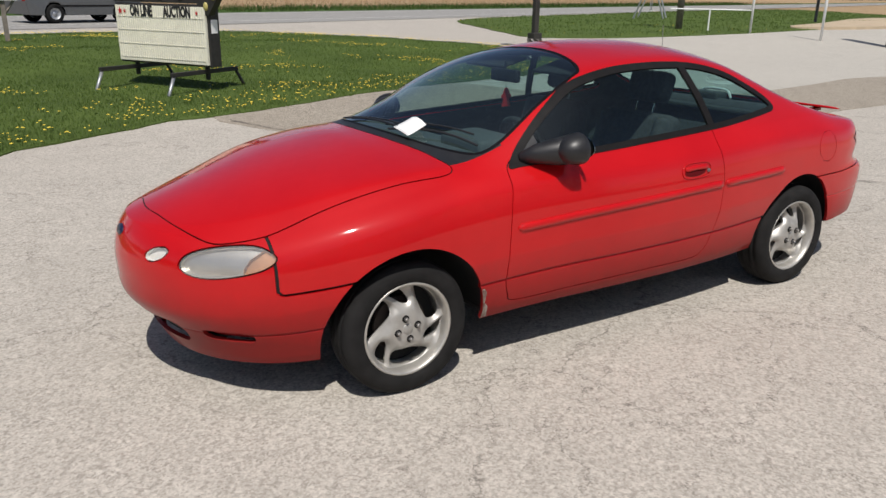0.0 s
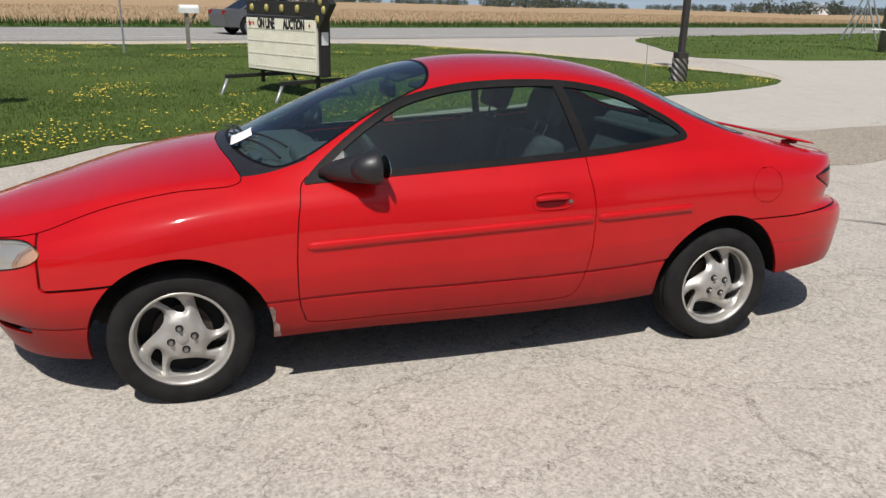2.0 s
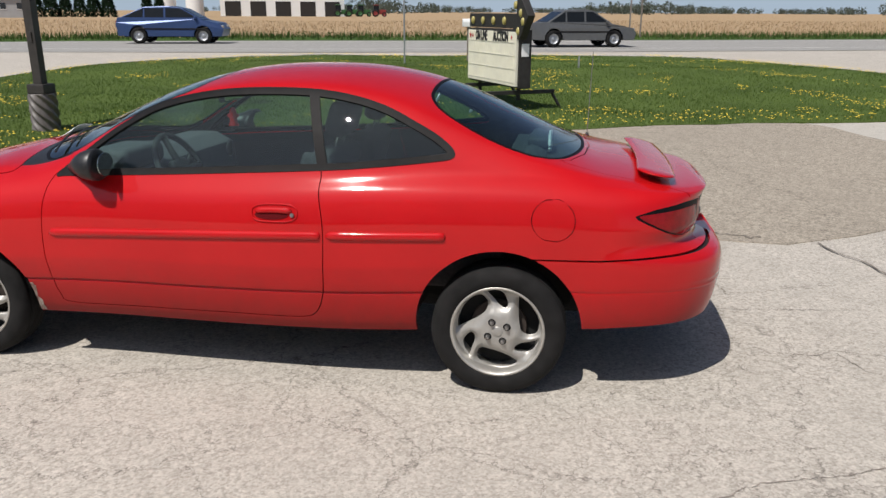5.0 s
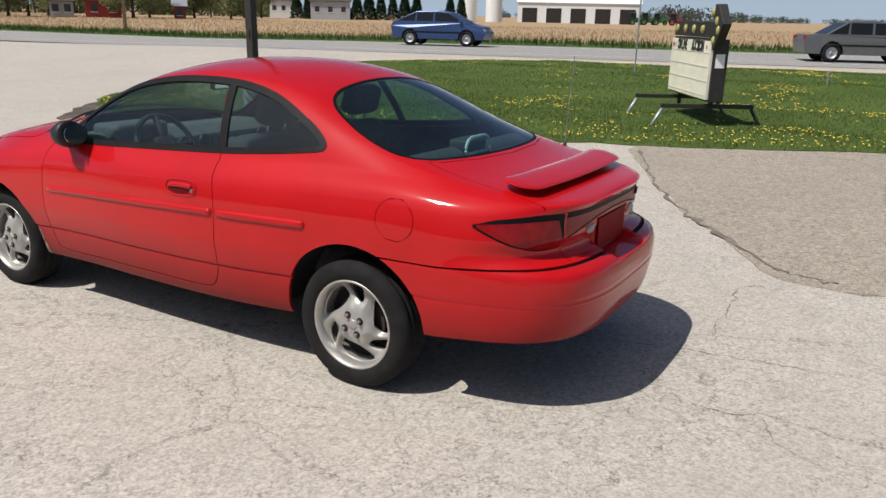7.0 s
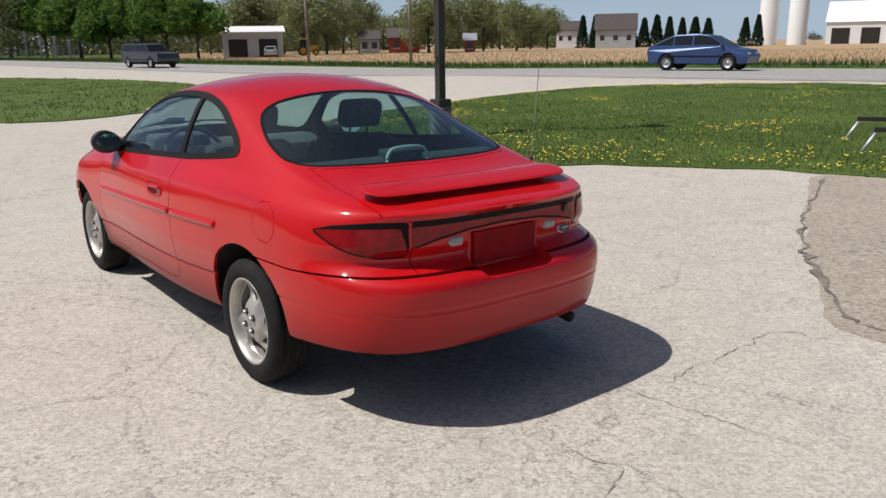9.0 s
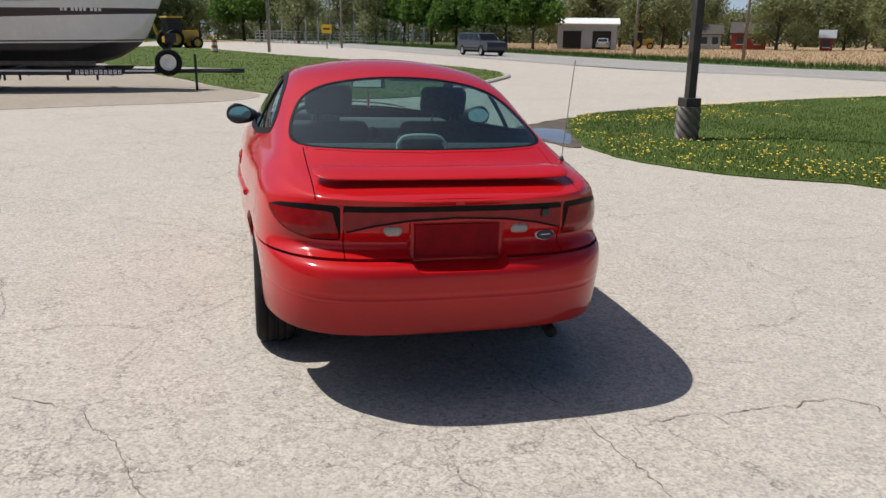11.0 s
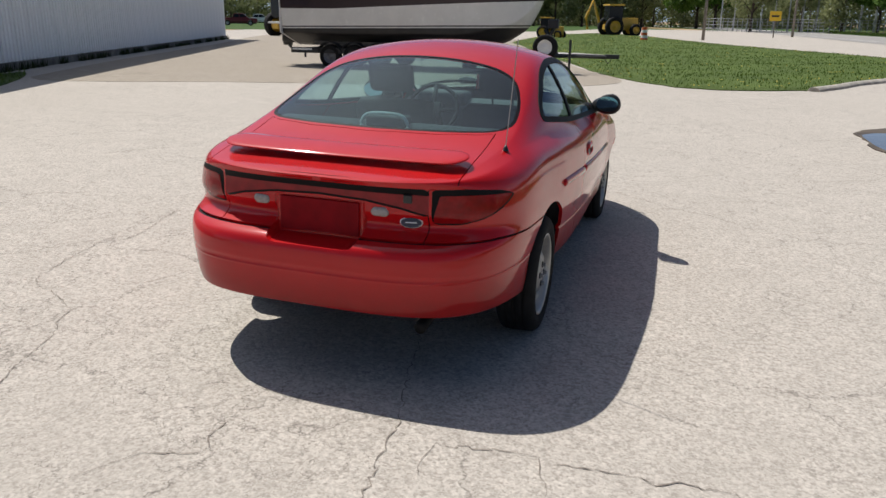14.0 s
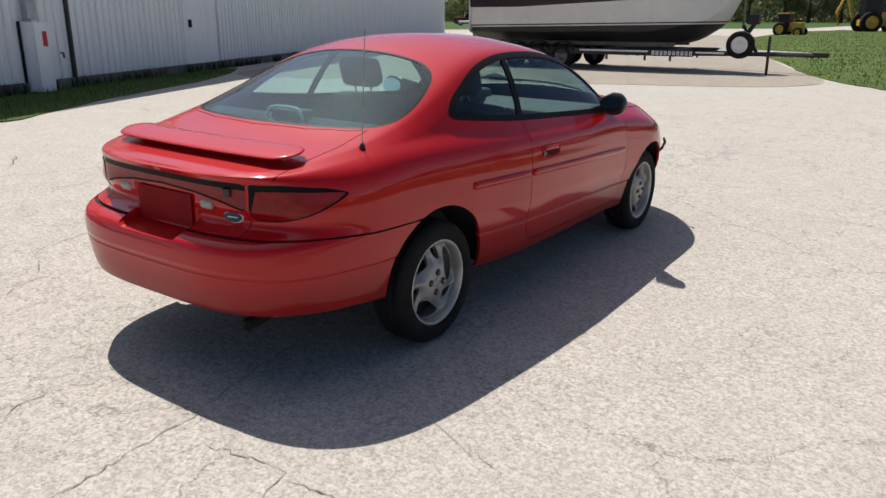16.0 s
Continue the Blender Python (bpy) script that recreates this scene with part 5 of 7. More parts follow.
# door mirrors
for side in (-1, 1):
    bm = bmesh.new()
    bmesh.ops.create_uvsphere(bm, u_segments=28, v_segments=18, radius=1.0)
    for v in bm.verts:
        x, y, z = v.co
        x = x if x < 0 else x * 0.16
        v.co = (x * 0.108 - 0.01 * (1 - y), y * 0.088 * (1 - 0.12 * z), z * 0.067 * (1.0 + 0.14 * y * side) + 0.006 * y * side)
    bmesh.ops.transform(bm, matrix=Matrix.Translation((-0.440, side * 0.850, 0.966)) @ pose(0, 0, 0, 0, -1, side * -8), verts=bm.verts)
    mir = part("door_mirror", bm, M_BLACK, car, "black plastic door mirror", smooth=True)
    bm = bm_lathe([(0, 0.0), (1.0, 0.0), (1.0, -0.05)], 28, "X")
    bmesh.ops.transform(bm, matrix=Matrix.Translation((-0.419, side * 0.850, 0.967)) @ pose(0, 0, 0, 0, -3, side * -8) @ Matrix.Diagonal((0.04, 0.074, 0.049, 1)), verts=bm.verts)
    part("mirror_glass", bm, M_MIRROR, mir, "mirror glass")
    foot = [on_body(-0.66, 0.93, side)[0], on_body(-0.60, 0.945, side)[0] + Vector((0, side * 0.035, 0)), Vector((-0.525, side * 0.818, 0.955)), Vector((-0.465, side * 0.845, 0.964))]
    part("mirror_arm", bm_tube(foot, 0.03, 14, radii=[0.020, 0.042, 0.058, 0.064]), M_BLACK, mir, smooth=True)

# wipers and the paper under one of them
for y0, y1, x1 in ((0.30, -0.28, -0.955), (-0.18, -0.62, -0.80)):
    pts = []
    for k in range(9):
        t = k / 8
        y = y0 + (y1 - y0) * t
        x = -0.99 + (x1 + 0.99) * t + 0.012 * math.sin(math.pi * t)
        pts.append(on_body(x, y, top=True, lift=0.022)[0])
    wpr = part("wiper", bm_tube(pts, 0.0055, 6), M_BLACK, car, "black windshield wiper")
    blade = [on_body(-0.97 + (x1 + 0.99) * t + 0.015, y0 + 0.1 + (y1 - y0 - 0.02) * t, top=True, lift=0.010)[0] for t in np.linspace(0, 1, 9)]
    part("blade", bm_tube(blade, 0.0045, 6), M_BLACK, wpr)
paper = mesh_of("paper", [tuple(on_body(-0.985 + 0.10 * i / 6 + 0.012 * j / 8, -0.350 + 0.155 * j / 8, top=True, lift=0.026 + 0.018 * math.sin(3.0 * j / 8 + 0.5) * (i / 6))[0]) for i in range(7) for j in range(9)],
                [(9 * i + j, 9 * i + j + 1, 9 * i + j + 10, 9 * i + j + 9) for i in range(6) for j in range(8)], True)
ob = link_part("paper_slip", paper, M_PAPER, None, "", TILT)
tagged(ob, "white paper slip tucked under a windshield wiper", "paper")
sol = ob.modifiers.new("thickness", "SOLIDIFY")
sol.thickness = 0.0012

M_GREYTRIM = plain("pale_grey_trim", (0.66, 0.67, 0.65), 0.4)
# cabin
def seat(y):
    s = part("seat", bm_box((0.50, 0.50, 0.16), (0.02, y, 0.46), 0.06, segments=3), M_CLOTH, car, "dark grey cloth bucket seat", smooth=True)
    lean = Matrix.Translation((0.30, y, 0.52)) @ pose(0, 0, 0, 0, 18, 0)
    bm = bm_box((0.13, 0.48, 0.54), (0, 0, 0.22), 0.055, segments=3)
    bm_box((0.15, 0.07, 0.45), (-0.02, 0.20, 0.24), 0.03, bm)
    bm_box((0.15, 0.07, 0.45), (-0.02, -0.20, 0.24), 0.03, bm)
    bmesh.ops.transform(bm, matrix=lean, verts=bm.verts)
    part("backrest", bm, M_CLOTH, s, smooth=True)
    bm = bm_box((0.10, 0.27, 0.16), (-0.01, 0, 0.625), 0.045, segments=3)
    bmesh.ops.transform(bm, matrix=lean, verts=bm.verts)
    h = part("headrest", bm, M_CLOTH, s, smooth=True)
    for d in (-0.06, 0.06):
        bm = bm_tube([(0, d, 0.47), (0, d, 0.57)], 0.006, 6)
        bmesh.ops.transform(bm, matrix=lean, verts=bm.verts)
        part("headrest_post", bm, M_CHROME, h)


seat(-0.34)
seat(0.34)
bm = bm_box((0.45, 1.20, 0.16), (0.98, 0, 0.48), 0.06, segments=3)
r = part("rear_bench", bm, M_CLOTH, car, "dark grey cloth rear bench", smooth=True)
bm = bm_box((0.12, 1.20, 0.50), (0, 0, 0.24), 0.05, segments=3)
bmesh.ops.transform(bm, matrix=Matrix.Translation((1.17, 0, 0.52)) @ pose(0, 0, 0, 0, 24, 0), verts=bm.verts)
part("rear_backrest", bm, M_CLOTH, r, smooth=True)
part("parcel_shelf", bm_box((0.36, 1.16, 0.03), (1.40, 0, 0.925), 0.012), M_CABIN, car, "dark parcel shelf under the rear window")
bm = bm_box((0.10, 0.20, 0.055), (1.36, 0.0, 0.985), 0.018, segments=3)
lamp = part("high_stop_lamp", bm, M_CABIN, car, "high stop lamp on the parcel shelf", smooth=True)
rim = [(1.415, y, z) for y, z in rounded([(-0.112, 0.955), (-0.092, 1.015), (0.0, 1.026), (0.092, 1.015), (0.112, 0.955), (0.0, 0.950)], 5)]
part("lamp_rim", bm_tube(rim, 0.008, 6, closed=True), M_GREYTRIM, lamp, "pale rim of the stop lamp")
bm = bm_prism([(-0.93, 0.60), (-0.95, 0.86), (-0.80, 0.925), (-0.62, 0.925), (-0.52, 0.87), (-0.50, 0.74), (-0.60, 0.60)], 1.32, m=Matrix.Translation((0, -0.66, 0)), bevel=0.02)
dash = part("dashboard", bm, M_DASH, car, "grey moulded dashboard", smooth=False)
bm = bm_box((0.22, 0.36, 0.10), (-0.62, -0.36, 0.93), 0.035, segments=3)
part("binnacle", bm, M_DASH, dash, smooth=True)
for y in (0.08, -0.08, 0.58, -0.58):
    bm = bm_lathe([(0.0, 0.0), (0.045, 0.0), (0.05, -0.012), (0.038, -0.02)], 20, "X")
    bmesh.ops.translate(bm, vec=(-0.495, y, 0.83), verts=bm.verts)
    part("air_vent", bm, M_BLACK, dash, "black round air vent", smooth=True)
ring = [(0.185 * math.cos(a), 0.185 * math.sin(a), 0) for a in np.linspace(0, 2 * np.pi, 32, endpoint=False)]
bm = bm_tube(ring, 0.015, 8, closed=True)
bm_tube([(-0.18, 0, 0), (0.18, 0, 0)], 0.014, 8, bm)
bm_tube([(0, 0, 0), (0, -0.18, 0)], 0.016, 8, bm)
bm_box((0.13, 0.10, 0.04), (0, -0.01, -0.005), 0.015, bm)
bm_tube([(0, 0, -0.28), (0, 0, 0)], 0.03, 8, bm)
bmesh.ops.transform(bm, matrix=Matrix.Translation((-0.33, -0.36, 0.86)) @ pose(0, 0, 0, 0, 62, 0) @ pose(0, 0, 0, 0, 0, -90), verts=bm.verts)
part("steering_wheel", bm, M_CABIN, car, "dark grey steering wheel", smooth=True)
part("centre_console", bm_box((1.0, 0.2, 0.2), (-0.1, 0, 0.45), 0.03), M_CABIN, car, "dark centre console")
for y in (-0.31, 0.31):
    bm = bm_box((0.17, 0.36, 0.018), (0, 0, 0), 0.007)
    bmesh.ops.transform(bm, matrix=Matrix.Translation((-0.065, y, 1.236)) @ pose(0, 0, 0, 0, -14, 0), verts=bm.verts)
    part("sun_visor", bm, M_CABIN, car, "folded dark grey sun visor", smooth=True)
bm = bm_box((0.035, 0.23, 0.065), (-0.22, 0.0, 1.190), 0.015, segments=3)
rv = part("rear_view_mirror", bm, M_BLACK, car, "black rear-view mirror", smooth=True)
part("mirror_glass", bm_box((0.002, 0.21, 0.05), (-0.2015, 0, 1.190), 0.0005), M_MIRROR, rv)
part("mirror_stalk", bm_tube([(-0.23, 0, 1.205), (-0.215, 0, 1.258)], 0.01, 8), M_BLACK, rv)
part("hanger_cord", bm_tube([(-0.215, 0.0, 1.165), (-0.215, 0.0, 1.125)], 0.0015, 5), M_DARK, rv)
# a red hydrant-shaped air freshener
outline = [(-0.026, 1.055), (0.026, 1.055), (0.026, 1.068), (0.019, 1.070), (0.019, 1.098), (0.030, 1.100), (0.030, 1.116), (0.019, 1.118), (0.016, 1.134), (0.006, 1.150), (-0.006, 1.150), (-0.016, 1.134), (-0.019, 1.118), (-0.030, 1.116), (-0.030, 1.100), (-0.019, 1.098), (-0.019, 1.070), (-0.026, 1.068)]
bm = bm_prism(outline, 0.006, m=Matrix.Translation((-0.212, -0.003, -0.025)))
fresh = part("air_freshener", bm, M_RED, rv, "red hydrant-shaped card air freshener")


# the body sits lower and narrower towards the nose than it was drawn: the wheels keep their place
BODY_X = [-2.2, -1.75, -1.2, -0.78, -0.4, 0.45, 1.0, 1.45, 1.65, 2.2]
BODY_DROP = [0.046, 0.042, 0.026, 0.024, 0.016, 0.006, 0.005, 0.008, 0.018, 0.012]
BODY_NARROW = [1.0, 0.99, 0.985, 0.975, 0.978, 0.988, 1.0, 1.0, 0.995, 0.985]


def rake(me):
    v = np.zeros(len(me.vertices) * 3)
    me.vertices.foreach_get("co", v)
    v = v.reshape(-1, 3)
    v[:, 1] *= np.interp(v[:, 0], BODY_X, BODY_NARROW)
    v[:, 2] -= np.interp(v[:, 0], BODY_X, BODY_DROP)
    me.vertices.foreach_set("co", v.ravel())
    me.update()


for ob in car.children_recursive:
    if ob.name.split(".")[0] != "wheel" and (ob.parent is None or ob.parent.name.split(".")[0] != "wheel"):
        rake(ob.data)
rake(bpy.data.objects["paper_slip"].data)


# ---- things beside the lot ----
M_BOARD = plain("ivory_sign_board", (0.74, 0.72, 0.60), 0.5, vary=0.06, scale=5)
M_LETTER = plain("black_sign_letters", (0.02, 0.02, 0.02), 0.5)
M_FRAME = plain("black_sign_frame", (0.022, 0.020, 0.018), 0.6, vary=0.3, scale=12)
M_BULB = plain("dull_yellow_bulb", (0.42, 0.36, 0.12), 0.35, vary=0.2)
M_POST = plain("dark_bronze_post", (0.050, 0.045, 0.040), 0.5, 0.3, vary=0.25, scale=6)
M_RIBBED = plain("ribbed_dark_base", (0.13, 0.115, 0.105), 0.42, vary=0.3, scale=9)
M_WOOD = plain("grey_weathered_wood", (0.22, 0.19, 0.16), 0.85, vary=0.3, scale=5, bump=0.5)
M_GALV = plain("galvanised_steel", (0.42, 0.43, 0.44), 0.45, 0.7, vary=0.12, scale=6)
M_KERB = plain("pale_kerb_concrete", (0.37, 0.34, 0.29), 0.9, vary=0.35, scale=5, bump=0.4)


def base_z(x, y, lift=0.0):
    return float(ground_z(np.array(x, float), np.array(y, float))) + lift


def text_mesh(body, size, thick=0.004):
    """Letters in the built-in font as a mesh lying in x, z."""
    c = bpy.data.curves.new("letters", "FONT")
    c.body, c.size, c.extrude, c.align_x = body, size, thick, "CENTER"
    c.resolution_u, c.offset = 2, 0.010
    ob = bpy.data.objects.new("letters", c)
    me = bpy.data.meshes.new_from_object(ob)
    bpy.data.objects.remove(ob)
    me.transform(pose(0, 0, 0, 90, 0, 0))
    return me


# portable roadside sign with an arrow
SIGN_AT = (0.19, 9.50)
sign = empty("roadside_sign", Matrix.Translation((*SIGN_AT, base_z(*SIGN_AT, -0.05))) @ pose(0, 0, 0, 0, 0, -58.5) @ Matrix.Diagonal((0.90, 0.90, 0.90, 1)), "portable ivory letter-board sign with a black arrow top", "sign")
board = part("board", bm_box((2.05, 0.05, 0.93), (0, -0.09, 1.02), 0.006), M_BOARD, sign, "ivory letter board with rails")
for z in (0.62, 0.85, 1.08, 1.30):
    part("letter_rail", bm_box((2.0, 0.008, 0.010), (0, -0.121, z), 0.002), plain("rail_ivory", (0.64, 0.62, 0.52), 0.5) if z == 0.62 else bpy.data.materials["rail_ivory"], board)
for k in range(40):
    part("rib", bm_box((0.010, 0.014, 0.90), (-0.99 + k * 0.0508, -0.117, 1.02)), M_BOARD, board)
part("box", bm_box((2.12, 0.24, 1.0), (0, 0.055, 1.02), 0.012), M_FRAME, sign, "black sign box")
part("arrow_band", bm_box((2.10, 0.12, 0.25), (0, -0.02, 1.665), 0.01), M_FRAME, sign, "black band with bulbs")
outline = [(0.86, 1.34), (1.10, 1.36), (1.40, 1.76), (1.12, 2.06), (0.98, 2.06), (0.98, 1.78), (0.86, 1.78)]
part("arrow_head", bm_prism(outline, 0.14, m=Matrix.Translation((0, -0.10, 0)), bevel=0.008), M_FRAME, sign, "black arrow head")
for x, z in [(-0.85, 1.665), (-0.40, 1.665), (0.05, 1.665), (0.50, 1.665), (0.93, 1.93), (1.13, 1.80), (1.22, 1.66), (1.05, 1.50)]:
    bm = bmesh.new()
    bmesh.ops.create_uvsphere(bm, u_segments=14, v_segments=8, radius=0.062)
    bmesh.ops.transform(bm, matrix=Matrix.Translation((x, -0.095, z)) @ Matrix.Diagonal((0.8, 0.6, 1.15, 1)), verts=bm.verts)
    part("bulb", bm, M_BULB, sign, "dull yellow bulb", smooth=True)
for body, x in (("ON LINE", -0.40), ("AUCTION", 0.42)):
    me = text_mesh(body, 0.255)
    me.transform(Matrix.Translation((x, -0.124, 1.315)) @ Matrix.Diagonal((0.52, 1, 1, 1)))
    link_part("lettering", me, M_LETTER, board, "black capital letters " + body)
M_SIGNRED = plain("sign_red", (0.5, 0.02, 0.02), 0.5)
for x, s in ((-0.90, 0.055), (-0.79, 0.035), (0.86, 0.035)):
    star = [(x + s * (1 if k % 2 == 0 else 0.45) * math.sin(k * math.pi / 5), 1.39 + s * 1.2 * (1 if k % 2 == 0 else 0.45) * math.cos(k * math.pi / 5)) for k in range(10)]
    part("red_star", bm_prism(star, 0.004, m=Matrix.Translation((0, -0.126, 0))), M_SIGNRED, board, "small red star")
part("label_plate", bm_box((0.006, 0.15, 0.22), (1.065, 0.05, 1.18), 0.002), M_PAPER, sign, "white sheet on the end of the box")
for x in (-0.80, 0.85):
    leg = part("cross_beam", bm_box((0.07, 1.55, 0.07), (x, 0.0, 0.44), 0.008), M_FRAME, sign, "black steel cross beam")
    part("upright", bm_box((0.06, 0.06, 0.5), (x, 0.05, 0.55), 0.006), M_FRAME, leg)
    for d in (-1, 1):
        part("foot_strut", bm_tube([(x, d * 0.72, 0.44), (x + 0.05, d * 0.98, 0.0)], 0.028, 8), M_GALV if d < 0 else M_FRAME, leg, "bent steel leg", smooth=True)


# lamp posts with ribbed bases
def lamp_post(x, y, size=1.0):
    p = empty("lamp_post", Matrix.Translation((x, y, base_z(x, y, -0.06))) @ Matrix.Diagonal((size, size, 1, 1)), "dark square lamp post on a ribbed round base", "lamp post", "lamp posts by the lot")
    bm = bmesh.new()
    n, turns = 42, 60
    rows = []
    for j in range(turns + 1):
        z = 0.58 * j / turns
        row = []
        for k in range(n * 2):
            a = 2 * math.pi * k / (n * 2)
            w = 0.198 + 0.021 * math.cos(a * 7 + z * 46)
            row.append(bm.verts.new((w * math.cos(a), w * math.sin(a), z)))
        rows.append(row)
    for a, b in zip(rows, rows[1:]):
        for k in range(n * 2):
            bm.faces.new((a[k], a[(k + 1) % (n * 2)], b[(k + 1) % (n * 2)], b[k]))
    bm.faces.new(rows[-1])
    part("ribbed_base", bm, M_RIBBED, p, "dark base with slanting ribs", smooth=True)
    part("base_cap", bm_box((0.30, 0.30, 0.13), (0, 0, 0.645), 0.02), M_POST, p)
    part("pole", bm_box((0.15, 0.15, 5.6), (0, 0, 3.5), 0.012), M_POST, p)
    part("bracket", bm_box((0.04, 0.19, 0.12), (0.01, 0, 1.32), 0.006), M_POST, p)
    part("lamp_head", bm_box((0.45, 0.45, 0.25), (0, 0, 6.35), 0.03), M_POST, p)


lamp_post(-5.56, 5.73, 0.84)
lamp_post(9.0, 11.5, 0.82)

# mailbox, stakes, road signs, poles
mb = empty("mailbox", Matrix.Translation((-1.5, 18.6, base_z(-1.5, 18.6, 0.02))) @ Matrix.Diagonal((0.9, 0.9, 0.86, 1)) @ pose(0, 0, 0, 0, 0, 105), "white roadside mailbox on a wooden post", "mailbox")
bm = bm_prism([(-0.10, 1.12), (0.10, 1.12), (0.10, 1.27), (0.07, 1.34), (0.0, 1.37), (-0.07, 1.34), (-0.10, 1.27)], 0.55, m=Matrix.Translation((0, -0.35, 0)), bevel=0.006)
part("box", bm, M_WHITE, mb, "white round-topped box")
part("flag", bm_box((0.006, 0.18, 0.05), (0.112, -0.1, 1.30)), M_RED, mb, "small red flag")
part("post", bm_box((0.10, 0.10, 1.14), (0, 0.0, 0.56), 0.008), M_WOOD, mb, "grey wooden post")
part("brace", bm_tube([(0, -0.02, 0.75), (0, -0.28, 1.11)], 0.035, 6), M_WOOD, mb)
for x, y, h, lab in ((-2.95, 16.7, 2.3, "thin steel stake in the grass"), (1.6, 16.0, 0.55, "short thin steel stake in the grass")):
    tagged(part("steel_stake", bm_tube([(x, y, base_z(x, y, -0.05)), (x, y, h)], 0.022, 6), M_GALV), lab, "stake")
rs = empty("road_sign", Matrix.Translation((4.6, 40.5, 0.0)) @ pose(0, 0, 0, 0, 0, 22), "grey back of a road sign on two posts", "road sign")
for d in (-0.32, 0.32):
    part("post", bm_box((0.07, 0.07, 3.6), (d, 0, 1.8), 0.006), M_WOOD, rs)
part("panel", bm_box((0.95, 0.02, 1.3), (0, -0.05, 3.0), 0.004), M_GALV, rs, "plain grey sign back")
ys = empty("warning_sign", Matrix.Translation((-84.0, 8.4, 0.0)) @ pose(0, 0, 0, 0, 0, 70), "yellow warning sign with a black arrow bar", "road sign")
M_YELLOW = plain("sign_yellow", (0.75, 0.46, 0.02), 0.5, vary=0.06)
part("panel", bm_box((1.15, 0.03, 0.95), (0, -0.06, 2.15), 0.004), M_YELLOW, ys, "yellow panel")
part("bar", bm_box((0.75, 0.01, 0.18), (0, -0.08, 2.15)), M_LETTER, ys, "black double arrow bar")
part("post", bm_box((0.09, 0.09, 2.6), (0, 0, 1.3)), M_WOOD, ys)


def utility_pole(x, y, h=9.0, r=0.14):
    p = part("utility_pole", bm_tube([(x, y, -0.05), (x, y, h)], r, 10, radii=[r, r * 0.7]), M_WOOD, smooth=True)
    part("crossarm", bm_box((2.2, 0.10, 0.12), (x, y, h - 0.6)), M_WOOD, p)
    tagged(p, "tall weathered wooden utility pole by the road", "utility pole", "utility poles")


for x, y in ((22.4, 19.2), (-66, 1.5), (-92, 11), (-61, 34), (-49, 37), (-100, -24)):
    utility_pole(x, y)


# kerbs at the two drive entries
def kerb(path, label):
    pts = [Vector((x, y, 0)) for x, y in path]
    bm = bmesh.new()
    prof = [(-0.10, -0.02), (-0.10, 0.07), (-0.06, 0.09), (0.06, 0.085), (0.12, 0.05), (0.15, -0.02)]
    rows = []
    for k, p in enumerate(pts):
        t = (pts[min(k + 1, len(pts) - 1)] - pts[max(k - 1, 0)]).normalized()
        s = t.cross(Vector((0, 0, 1)))
        rows.append([bm.verts.new(p + s * a + Vector((0, 0, b))) for a, b in prof])
    for a, b in zip(rows, rows[1:]):
        for j in range(len(prof) - 1):
            bm.faces.new((a[j], a[j + 1], b[j + 1], b[j]))
    bm.faces.new(rows[0])
    bm.faces.new(rows[-1])
    bmesh.ops.recalc_face_normals(bm, faces=bm.faces)
    tagged(part("kerb", bm, M_KERB), label, "kerb", kind="structure")


kerb(list(map(tuple, rounded([(-14.9, 4.15), (-15.7, 4.6), (-17.1, 5.25), (-20.4, 7.25), (-23.8, 9.05), (-26.5, 9.8), (-23.8, 9.06)], 6)[:30])), "pale concrete kerb round the island end")
kerb([(13.7, 16.8), (13.9, 18.2), (14.3, 20), (15.0, 22.2), (15.9, 24.2), (17.0, 26.8), (18.3, 29.2), (20.4, 31.4)], "pale concrete kerb beside the drive")

# ragged crack between the lot and the browner patch
M_CRACK = plain("dark_crack", (0.17, 0.145, 0.12), 0.95, vary=0.4, scale=9)


def crack(points, count, seed, size, label):
    """A dark ragged line laid on the surfacing."""
    r = np.random.RandomState(seed)
    line = rounded(points, 12)[:count]
    line = line + 0.035 * np.stack([np.convolve(r.randn(len(line)), [0.3, 0.5, 0.3], "same") for _ in range(2)], 1)
    bm = bmesh.new()
    rows = []
    for k, (x, y) in enumerate(line):
        w = 0.004 + size * abs(r.randn()) * (0.4 + 0.6 * abs(math.sin(k * 0.33)))
        rows.append([bm.verts.new((x + d * 0.9, y + d * 0.4, base_z(x + d, y + d * 0.4, 0.008))) for d in (-w, w)])
    for p, q in zip(rows, rows[1:]):
        bm.faces.new((p[0], p[1], q[1], q[0]))
    bmesh.ops.recalc_face_normals(bm, faces=bm.faces)
    tagged(part("pavement_crack", bm, M_CRACK), label, "crack", kind="structure")


crack([(0.25, 6.65), (0.75, 5.45), (1.12, 4.52), (1.60, 3.60), (1.95, 3.10), (2.47, 2.30), (2.75, 2.12), (2.95, 2.05), (2.9, 2.06), (1.5, 3.9)], 84, 88, 0.020, "dark ragged crack along the edge of the patch")
crack([(3.9, -4.9), (4.4, -3.4), (4.1, -2.3), (4.6, -1.2), (4.3, 0.2), (3.6, 1.2), (3.3, 2.0), (3.2, 2.1), (3.4, 0.0)], 72, 90, 0.006, "thin branching crack across the lot")
crack([(0.2, -5.2), (0.9, -4.4), (2.0, -4.6), (2.9, -4.0), (3.4, -4.3), (3.3, -4.4), (1.5, -4.8)], 50, 91, 0.005, "thin branching crack across the lot")


M_HAIRCRACK = plain("dusty_hair_crack", (0.22, 0.19, 0.16), 0.95, vary=0.5, scale=14)


